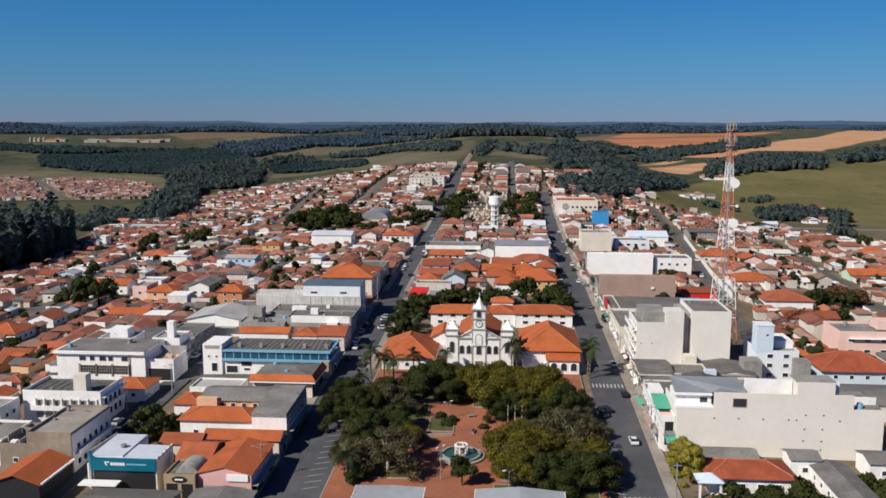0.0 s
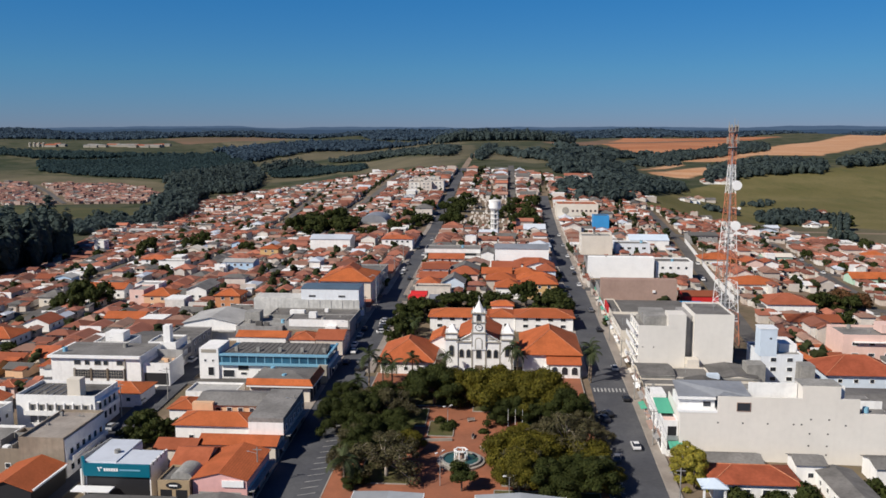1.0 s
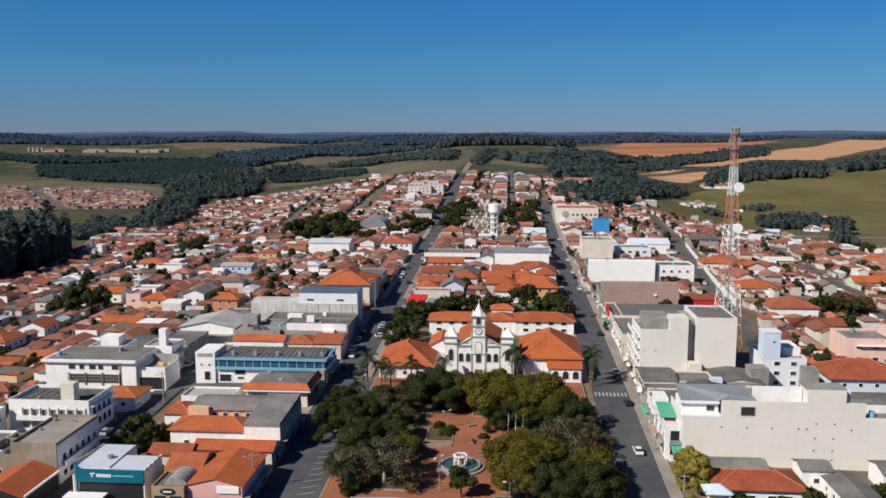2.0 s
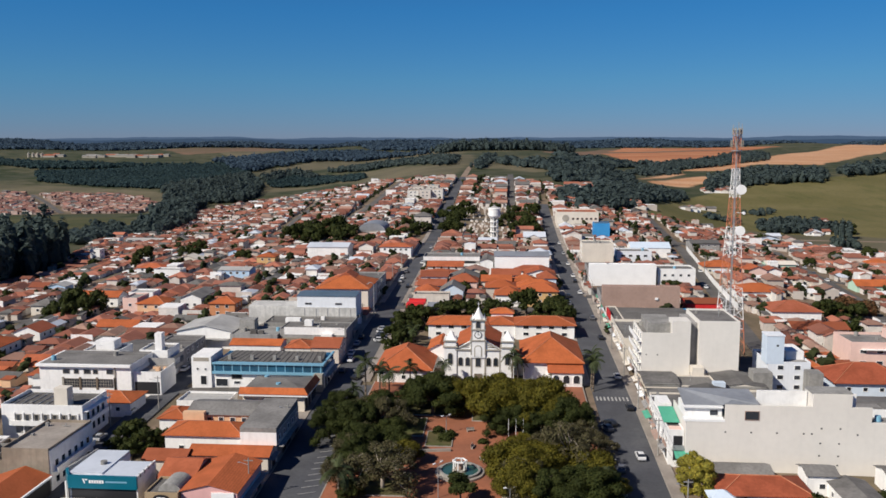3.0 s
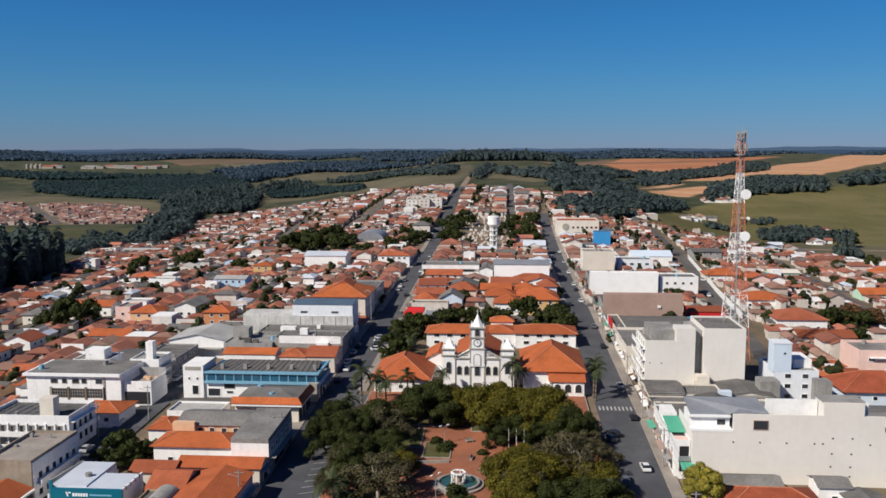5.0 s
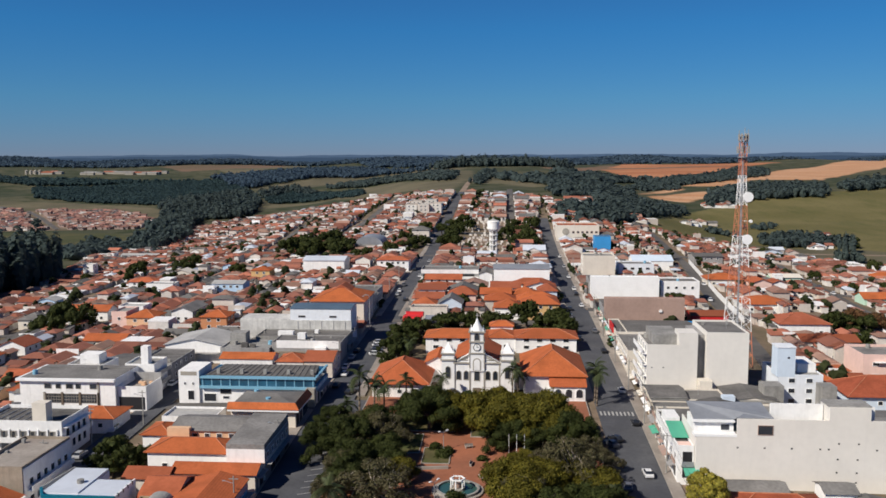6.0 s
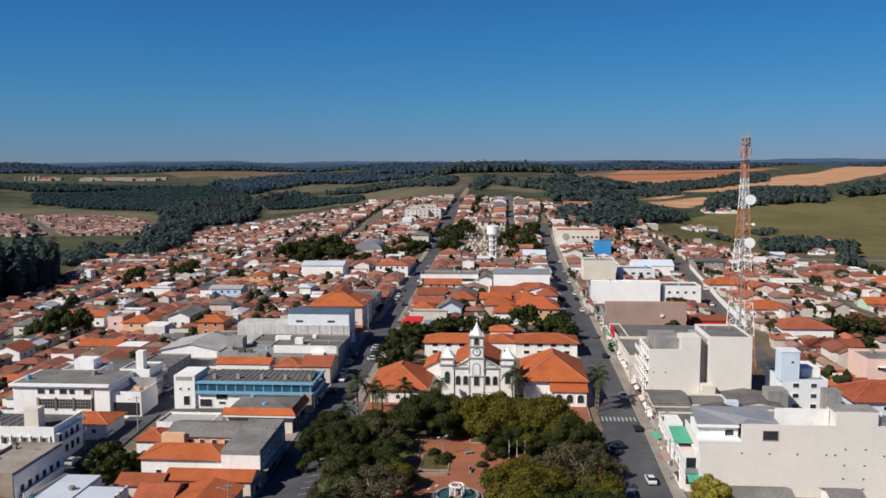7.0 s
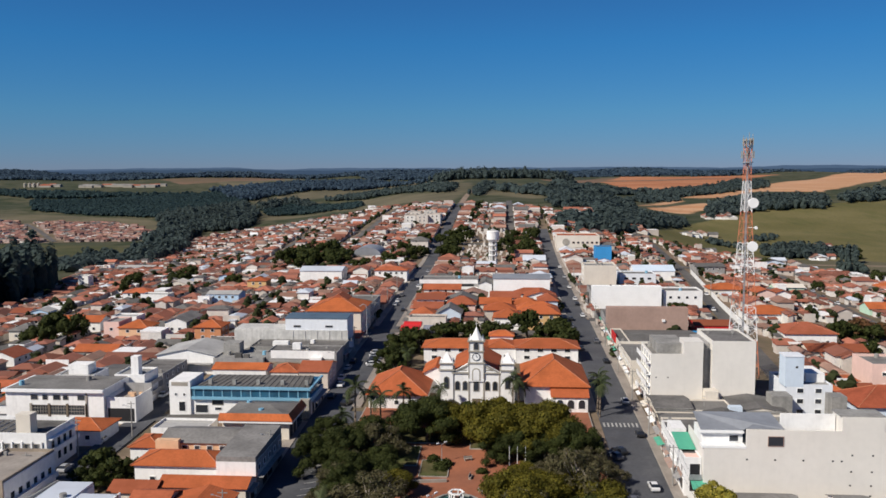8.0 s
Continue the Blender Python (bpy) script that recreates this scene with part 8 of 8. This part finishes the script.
town_trees((-33, 266, 0.8), (-35, 283, 0.9), (-33, 296, 1.0), (-26.5, 297, 0.7), (-18, 311, 0.8), (-12, 313, 0.8), (0, 315, 0.8), (-4, 298, 0.7), (10, 300, 0.7), (120, 238, 0.7), (132, 228, 0.8), (112, 206, 0.6), (-32, 276, 0.95), (-29, 291, 1.2), (-21, 303, 1.35), (-12, 305, 1.1), (-5, 306.5, 1.15), (7.5, 310, 1.45), (14, 306, 1.1), (18.5, 313, 1.2), (20.5, 303, 1.1), (-37, 290, 0.9), (-36, 272, 0.9), (20, 296, 0.9), (18, 322, 0.9), (-18, 346, 0.8))
town_trees((-36, 262, 0.6), (20, 330, 0.8), (18, 345, 0.7), (-84, 184.5, 1.05), (-86.0, 180.5, 0.7), (-79.5, 182, 0.85), (-82, 178.5, 0.65), (-77.5, 185, 0.7), (-174, 329, 1.5), (-182, 331, 1.3), (-167, 328, 1.4), (-179, 318.5, 1.0), (-170, 317, 1.0), (-188, 351, 1.1), (-194, 362, 1.0), (-235, 528, 1.5), (-204, 523, 1.3), (-196, 525, 1.3), (-190, 503, 1.2), (-143, 450, 1.2), (-265, 520, 1.2), (-159, 251.5, 0.8), (-224, 491, 0.9), (-158, 452, 0.7), (-130.5, 445, 0.7), (-182, 458, 0.8), (-188, 461, 0.7), (121, 329, 1.1), (127, 333, 1.0), (133, 330, 1.0), (140, 358, 0.9), (139, 341, 1.0), (128, 316, 0.9), (119, 300, 0.9))
tree(BROWN, 0, 130, 347, 1.15, "rust-brown leaved tree in an overgrown lot"), tree(BROWN, 1, 138, 351, 1.2, "rust-brown leaved tree in an overgrown lot"), tree(BROWN, 2, 145, 348, 1.0, "rust-brown leaved tree in an overgrown lot")
town_trees((129, 296, 0.8), (205, 540, 1.2), (190, 520, 0.8), (228, 548, 1.3), (176, 500, 0.9), (200, 470, 1.0), (69, 366.5, 0.7), (72.5, 365, 0.6), (118, 291, 0.9), (176, 449, 0.8), (180, 607, 1.0), (186, 597, 0.9), (279, 705, 1.3), (44, 262, 0.3), (-130, 512, 1.9), (-122, 522, 2.2), (-113, 514, 2.2), (-104, 512, 2.1), (-98, 502, 1.8), (-108, 530, 2.2), (-118, 505, 1.9), (-96, 516, 1.7), (-79, 486, 1.0), (-86, 489, 0.9), (-69, 508, 1.2), (-62, 516, 1.2))
town_trees((-57, 529, 1.3), (-52, 541, 1.1), (-36, 541, 1.2), (-43, 575, 1.3), (-31, 527, 1.2), (-36, 556, 1.3), (-24, 596, 1.2), (-8, 606, 1.2), (-33, 580, 1.2), (-30, 612, 1.3), (-4, 560, 0.9), (-55, 588, 1.3), (-34, 560, 1.2), (3, 511, 0.9), (8, 532, 1.3), (14, 554, 1.4), (19, 590, 1.5), (10, 575, 1.4), (-38, 600, 1.2), (-60, 565, 1.2), (-66, 545, 1.1), (2, 560, 1.4), (14, 535, 1.5), (17, 522, 1.3), (-40, 530, 1.3), (16, 610, 1.3))
town_trees((6, 605, 1.2), (96, 300, 0.6), (112, 420, 0.7), (165, 380, 0.8), (-236, 380, 0.8), (-246, 560, 1.1), (-200, 640, 1.0), (-140, 620, 0.9), (-90, 690, 0.8), (-255, 640, 1.2), (-250, 690, 1.2))


# ---- palms ----
def frond_mesh(seed, length=3.2):
    r = random.Random(seed)
    b = Build()
    pts = [Vector((length * t, 0, 0.9 * math.sin(t * 2.2) - 1.5 * t * t)) for t in [i / 10 for i in range(11)]]
    for p, q in zip(pts, pts[1:]):
        b.tube(p, q, 0.035, 0.03, 4, caps=False)
    for i, p in enumerate(pts[1:], 1):
        for s in (-1, 1):
            for k in range(2):
                l = 0.95 * math.sin(min(i + 0.5 * k, 10.4) / 11 * math.pi) ** 0.6 + 0.15
                o = p + (pts[min(i + 1, 10)] - p) * 0.5 * k
                tip = o + Vector((0.35 * l + r.uniform(-0.1, 0.1), s * l, -0.45 * l))
                b.face((o, o + Vector((0.16, 0, 0)), tip))
    return b.mesh("frond", LEAF_PALM)


FRONDS = [frond_mesh(1), frond_mesh(2, 2.7)]


def palm(x, y, h, s=1.0, bare=True):
    ob = thing("palm_tree", "tall palm with a round crown of drooping fronds", "palm", (x, y, gz(x, y) + 0.1), (x * 31) % 360, "palms")
    b, r = Build(), 0.24
    n = 7
    for i in range(n):
        z0, z1 = -0.6 + (h + 0.6) * i / n, -0.6 + (h + 0.6) * (i + 1) / n
        b.tube((0.03 * i, 0, z0), (0.03 * (i + 1), 0, z1), r * (1.15 - 0.06 * i), r * (1.05 - 0.06 * i), 8)
    part("trunk", b, BARK, ob, smooth=True)
    part("crownshaft", Build().tube((0.03 * n, 0, h), (0.03 * n, 0, h + 0.7), 0.17, 0.08, 8), LEAF_PALM, ob)
    for k in range(17):
        f = part("frond", FRONDS[k % 2], None, ob)
        f.matrix_basis = pose(0.03 * n, 0, h + 0.4, 0, -(38 - 26 * (k % 4)) if k else -80, k * 137.5) @ Matrix.Scale(s * (0.85 + 0.1 * (k % 4)), 4)


for x, y, h, s in ((23.3, 230.5, 8.6, 1.05), (25.0 - 1.6, 226.5, 8.0, 1.0), (-36.3, 216, 9.6, 1.2), (-29.2, 211, 8.8, 1.1), (-32.3, 160.5, 5.6, 1.15), (-33.6, 222.5, 6.0, 1.0), (20.3, 163.5, 5.0, 0.9),
                   (-29.5, 268, 5.0, 1.0), (40.5, 253.6, 5.5, 0.8), (-25.8, 226.5, 5.4, 1.0), (-38.2, 210, 4.6, 0.9), (1.8, 228.5, 8.2, 1.0), (3.4, 230.6, 6.0, 0.95), (-16.6, 229, 5.6, 0.8)):
    palm(x, y, h, s)


# ---- the square's beds, fountain, kiosks and lamps ----
def bed(x0, y0, x1, y1):
    b = Build()
    n = max(2, int((y1 - y0) / 4))
    ring = []
    for i in range(n):
        ya, yb = y0 + (y1 - y0) * i / n, y0 + (y1 - y0) * (i + 1) / n
        za, zb = gz(x0, ya) + 0.3, gz(x0, yb) + 0.3
        b.face(((x0, ya, za), (x1, ya, za), (x1, yb, zb), (x0, yb, zb)))
        for x in (x0, x1):
            q = [(x - 0.1, ya), (x + 0.1, ya), (x + 0.1, yb), (x - 0.1, yb)]
            b.solid([(u, w, (za if w == ya else zb) - 0.5) for u, w in q], [(u, w, (za if w == ya else zb) + 0.1) for u, w in q], 1)
    for y, z in ((y0, gz(x0, y0)), (y1, gz(x0, y1))):
        b.box(x0, y - 0.1, z - 0.3, x1, y + 0.1, z + 0.4, 1)
    tagged(part("lawn_bed", b, [LAWN, KERB], None), "kerbed lawn bed under the square's trees", "flower bed", kind="structure")


for q in ((-18, 187.5, -12, 196), (-34, 176, -22, 190), (-34, 193, -19, 204), (-30, 206, -12, 216), (-30, 163, -19.5, 173.5), (-8, 203, 15, 214), (4, 187, 18, 200), (-0.5, 163.5, 18, 178), (-2, 155, 19, 161.5), (-33, 207, -31, 218)):
    bed(*q)
strip("bench_wall", [(-21, 184.2), (-12, 185.4)], -0.25, 0.25, 0.75, KERB, "low pale curved bench wall", "wall", 1.0, 2.0)


def ring(r0, r1, z0, z1, n=36):
    b = Build()
    for r, z in ((r1, z0), (r1, z1), (r0, z1), (r0, z0)):
        b.v += [(r * math.cos(i * math.tau / n), r * math.sin(i * math.tau / n), z) for i in range(n)]
    for k in range(4):
        for i in range(n):
            j, o = (i + 1) % n, (k + 1) % 4 * n
            b.f.append((k * n + i, k * n + j, o + j, o + i))
            b.m.append(0)
    return b


f = thing("fountain", "round stone fountain with green water and small pavilion", "fountain", (-9.4, 174.8, gz(-9.4, 174.8) + 0.18))
part("basin", ring(3.9, 4.4, -0.6, 0.75), CONCRETE, f, "grey stone basin rim")
part("step", ring(4.41, 5.2, -0.6, 0.28), KERB, f, "pale stone step")
part("water", Build().tube((0, 0, 0.1), (0, 0, 0.45), 3.9, n=36), WATER, f, "still green water")
for i in range(6):
    a = i * math.tau / 6 + 0.3
    part("column", Build().tube((1.35 * math.cos(a), 1.35 * math.sin(a), 0.4), (1.35 * math.cos(a), 1.35 * math.sin(a), 2.5), 0.14, n=8), WHITE, f)
part("pavilion_roof", ring(1.25, 1.6, 2.5, 2.7, 6), WHITE, f, "white ring roof")
part("plinth", Build().tube((0, 0, 0.1), (0, 0, 0.9), 1.7, 1.5, 16), TRIM, f)
part("drum", Build().tube((0, 0, 0.9), (0, 0, 2.0), 0.75, 0.6, 12), BROWN_WALL, f, "brown inner drum")

for x0, x1, y0, y1, peak in ((-28.6, -15.2, 136, 152.3, 0.25), (-5.4, 11.6, 134, 152.3, 0.75)):
    cx, cy = (x0 + x1) / 2, (y0 + y1) / 2
    k = thing("kiosk", "open market pavilion with pale metal roof", "pavilion", (cx, cy, gz(cx, 150) + 0.2))
    hx, hy = (x1 - x0) / 2, (y1 - y0) / 2
    for sx in (-1, 1):
        q = [(sx * hx, -hy, 3.5), (0, -hy, 3.5 + peak), (0, hy, 3.5 + peak), (sx * hx, hy, 3.5)]
        q = q if sx < 0 else q[::-1]
        part("roof", Build().solid(q, [(x, y, z + 0.18) for x, y, z in q]), DULL_SHEET, k, "pale sheet roof")
        part("fascia", Build().box(min(sx * hx, sx * (hx + 0.12)), -hy, 3.25, max(sx * hx, sx * (hx + 0.12)), hy, 3.72), WHITE, k)
        for y in (-hy + 1, 0, hy - 1):
            part("post", Build().tube((sx * (hx - 0.6), y, -1.5), (sx * (hx - 0.6), y, 3.5), 0.12, n=8), STEEL, k)


def bench(x, y, turn):
    ob = thing("bench", "pale concrete park bench on the paving", "bench", (x, y, gz(x, y) + 0.18), turn, "benches")
    part("seat", Build().box(-0.95, -0.25, 0.4, 0.95, 0.25, 0.5), KERB, ob)
    part("backrest", Build().box(-0.95, 0.18, 0.55, 0.95, 0.26, 0.95), KERB, ob)
    for u in (-0.7, 0.7):
        part("leg", Build().box(u - 0.08, -0.2, -0.1, u + 0.08, 0.26, 0.4), KERB, ob)


for x, y, turn in ((-8.1, 196.6, 20), (-7.2, 187.4, 80), (-20.6, 183, 0), (-4.8, 180.4, 120)):
    bench(x, y, turn)
for x in (0.8, 2.5, 4.2):
    p = thing("flagpole", "thin white flagpole in the lawn", "pole", (x, 194, gz(x, 194) + 0.2), 0, "flagpoles")
    part("pole", Build().tube((0, 0, -0.5), (0, 0, 4.2), 0.06, 0.04, 8), WHITE, p)
    part("finial", Build().tube((0, 0, 4.2), (0, 0, 4.4), 0.09, 0.05, 8), STEEL, p)


def lamp(x, y, h=7.0, arms=2, label="tall white park lamp with two heads"):
    ob = thing("street_lamp", label, "lamp", (x, y, gz(x, y) + 0.15), (x * 17) % 90, "lamps")
    part("post", Build().tube((0, 0, -0.6), (0, 0, h), 0.09, 0.06, 8), STEEL, ob)
    for i in range(arms):
        a = i * math.tau / arms
        arm = part("arm", Build().tube((0, 0, h - 0.1), (0.9 * math.cos(a), 0.9 * math.sin(a), h + 0.25), 0.05, n=6), STEEL, ob)
        c = (1.0 * math.cos(a), 1.0 * math.sin(a))
        part("head", Build().box(c[0] - 0.3, c[1] - 0.14, h + 0.18, c[0] + 0.3, c[1] + 0.14, h + 0.36), WHITE, arm)


for x, y, h in ((-13.0, 163, 7.0), (-13.7, 195, 4.2), (1.0, 157.8, 4.8)):
    lamp(x, y, h)


def utility_pole(x, y, h=8.5):
    ob = thing("utility_pole", "grey concrete utility pole with crossarm", "pole", (x, y, gz(x, y) + 0.1), 0, "utility poles")
    part("pole", Build().tube((0, 0, -0.8), (0, 0, h), 0.17, 0.11, 8), CONCRETE, ob)
    part("crossarm", Build().box(-0.9, -0.06, h - 0.6, 0.9, 0.06, h - 0.45), CONCRETE, ob)
    part("lamp_arm", Build().tube((0, 0, h - 1.4), (-1.7, 0, h - 0.9), 0.04, n=6), STEEL, ob)
    part("lamp_head", Build().box(-2.1, -0.12, h - 0.97, -1.6, 0.12, h - 0.83), STEEL, ob)


POLES = [(33.4, y) for y in (156, 186, 214, 240, 268, 300, 330, 362, 396, 430)]
for x, y in POLES + [(-49.8, y) for y in (160, 190, 258, 290, 335, 368, 400)] + [(-95.4, 196), (-95.3, 176), (-88.4, 208), (80, 262), (88, 326), (92, 366), (97, 420)]:
    utility_pole(x, y)
for side in (-0.8, 0.0, 0.8):
    b = Build()
    for (xa, ya), (xb, yb) in zip(POLES, POLES[1:]):
        pts = [Vector((xa + side, ya + (yb - ya) * t, gz(xa, ya) * (1 - t) + gz(xb, yb) * t + 8.15 - 2.2 * t * (1 - t))) for t in (0, 0.25, 0.5, 0.75, 1)]
        for p, q in zip(pts, pts[1:]):
            b.tube(p, q, 0.022, n=3, caps=False)
    tagged(part("power_cable", b, BLACK, None), "thin black power cable strung between poles", "cable")
tp = thing("tall_bent_lamp", "tall bent steel street lamp by the junction", "lamp", (-48.5, 307, gz(-48.5, 307)))
b = Build().tube((0, 0, -0.5), (0, 0, 11.5), 0.16, 0.12, 8)
for i in range(6):
    a0, a1 = math.pi * i / 8, math.pi * (i + 1) / 8
    b.tube((-1.2 + 1.2 * math.cos(a0), 0, 11.5 + 1.2 * math.sin(a0)), (-1.2 + 1.2 * math.cos(a1), 0, 11.5 + 1.2 * math.sin(a1)), 0.11, n=8)
part("post", b, STEEL, tp)
part("head", Build().box(-2.6, -0.18, 12.0, -1.9, 0.18, 12.2), STEEL, tp)


# ---- road markings ----
MARK = mat("worn_road_paint", (0.48, 0.47, 0.45), 0.8, None, 0.6, 0.5, 2.0, 0.1)


def marking(name, x0, y0, x1, y1, label, turn=0):
    cx, cy = (x0 + x1) / 2, (y0 + y1) / 2
    hx, hy = (x1 - x0) / 2, (y1 - y0) / 2
    s = (gz(cx, cy + hy) - gz(cx, cy - hy)) / (2 * hy)
    b = Build()
    q = [(-hx, -hy), (hx, -hy), (hx, hy), (-hx, hy)]
    b.solid([(x, y, -0.02 + s * y) for x, y in q], [(x, y, 0.012 + s * y) for x, y in q])
    ob = part(name, b, MARK, None)
    ob.matrix_basis = pose(cx, cy, gz(cx, cy) + 0.04, 0, 0, turn)
    return tagged(ob, label, "road marking", kind="structure")


for i in range(9):
    marking("crossing_bar", 23.7 + i * 0.98, 219.6, 24.1 + i * 0.98, 222.4, "white zebra crossing bar")
    marking("crossing_bar", 23.7 + i * 0.98, 154, 24.2 + i * 0.98, 158.5, "white zebra crossing bar")
for i in range(13):
    marking("bay_line", -41.2, 158 + i * 2.9, -36.6, 158.14 + i * 2.9, "thin white parking bay line", 24)
    if i < 9:
        marking("bay_line", 20.9, 160 + i * 3.0, 24.4, 160.14 + i * 3.0, "thin white parking bay line", -24)


# ---- cars ----
def car_meshes(paint):
    body = Build()
    prof = [(-2.05, 0.3), (2.05, 0.3), (2.1, 0.62), (1.95, 0.8), (0.95, 0.95), (-1.75, 0.98), (-2.1, 0.85), (-2.12, 0.5)]
    body.solid([(x, -0.84, z) for x, z in prof], [(x, 0.84, z) for x, z in prof])
    lo = [(0.95, -0.76, 0.95), (0.95, 0.76, 0.95), (-1.8, 0.76, 0.97), (-1.8, -0.76, 0.97)]
    hi = [(0.25, -0.6, 1.42), (0.25, 0.6, 1.42), (-1.3, 0.6, 1.45), (-1.3, -0.6, 1.45)]
    cab = Build().solid(lo, hi)
    roof = Build().solid(hi, [(0.15, -0.55, 1.48), (0.15, 0.55, 1.48), (-1.25, 0.55, 1.5), (-1.25, -0.55, 1.5)])
    return body.mesh("body", paint), cab.mesh("cabin_glass", GLASS), roof.mesh("roof", paint)


CARS = [car_meshes(p) for p in PAINTS]
TYRE = Build().tube((0, -0.1, 0), (0, 0.1, 0), 0.31, n=14).mesh("tyre", RUBBER)
RIM = Build().tube((0, -0.11, 0), (0, 0.11, 0), 0.18, n=10).mesh("rim", STEEL)
LAMP_MESH = Build().box(-0.03, -0.18, -0.07, 0.03, 0.18, 0.07).mesh("headlight", LETTER)
NAMES = ("white", "silver", "black", "red", "dark grey")


def car(x, y, turn, k):
    ob = thing("car", NAMES[k] + " hatchback parked at the kerb", "car", (x, y, gz(x, y) + 0.03), turn, "cars")
    ob.matrix_basis = pose(x, y, gz(x, y) + 0.035, 0, 0, turn)
    for name, me in zip(("body", "cabin_glass", "roof"), CARS[k]):
        part(name, me, None, ob)
    for sx in (-1.28, 1.3):
        for sy in (-0.78, 0.78):
            w = part("wheel", TYRE, None, ob)
            w.location = (sx, sy, 0.31)
            part("rim", RIM, None, w)
    for sy in (-0.6, 0.6):
        part("headlight", LAMP_MESH, None, ob).location = (2.06, sy, 0.68)


def park(*rows):
    for row in rows:
        car(*row)


park((-41.6, 283, 20, 0), (-41.4, 279.5, 20, 4), (-41.2, 276, 20, 2), (-41.0, 272.5, 20, 0), (-41.9, 287, 20, 1), (-46.6, 250, 90, 0), (-47.6, 257, 90, 0), (-46.8, 239, 90, 2), (-41.5, 233.5, 60, 2), (-42.0, 240, 60, 4), (-47.8, 268, 90, 1), (-47.7, 276, 90, 2), (31.4, 238.5, 90, 1), (31.3, 214, 90, 2))
park((25.2, 203, 115, 2), (23.9, 200, 115, 4), (31.4, 280, 90, 2), (31.3, 307, 90, 4), (30.6, 351, 90, 0), (30.6, 388, 90, 0), (29.4, 184.6, 92, 0), (30.6, 376, 90, 2), (30.6, 420, 90, 0), (30.6, 453, 90, 1), (24.6, 330, 90, 4), (25.4, 344, 90, 2), (24.7, 296, 90, 2), (22.6, 164.5, 70, 1))
park((22.8, 171, 70, 2), (24.5, 178, 80, 4), (-42, 420, 90, 0), (-47, 372, 90, 1), (-47, 380, 90, 0), (-47, 395, 90, 4), (-42, 360, 90, 2), (-42, 440, 90, 0), (-47, 440, 90, 2), (30.6, 490, 90, 0), (25.4, 470, 90, 1), (-94.1, 205, 90, 0), (-94, 188, 90, 1), (-89.3, 176, 90, 2))
park((-89.2, 190, 90, 4), (-94, 240, 90, 0), (-42, 470, 90, 1), (-106, 203.5 - 4, 10, 1), (-112, 210, 20, 2), (-115, 208, 20, 1), (-118, 206, 20, 4), (-121, 209, 20, 2), (87.5, 376, 82, 0), (81.5, 300, 82, 1), (95, 420, 84, 0), (163, 440, 82, 0), (164.3, 462, 85, 4), (168.5, 488, 82, 1))
park((167, 497, 82, 0))


# ---- the cemetery round the water tower ----
b, tr = Build(), random.Random(8)
for _ in range(300):
    x, y = tr.uniform(-37, 20), tr.uniform(505, 640)
    if abs(x + 7.2) < 5 and abs(y - 505) < 6:
        continue
    z, w = gz(x, y), tr.uniform(0.8, 1.6)
    b.box(x, y, z - 1, x + w, y + tr.uniform(1.6, 2.4), z + tr.uniform(0.5, 1.0))
    if tr.random() < 0.12:
        b.box(x + w / 2 - 0.2, y + 0.1, z + 0.6, x + w / 2 + 0.2, y + 0.5, z + 2.6)
tagged(part("tombs", b, WALLS_FAR, None), "pale tombs of the cemetery by the water tower", "tombs", kind="stuff")
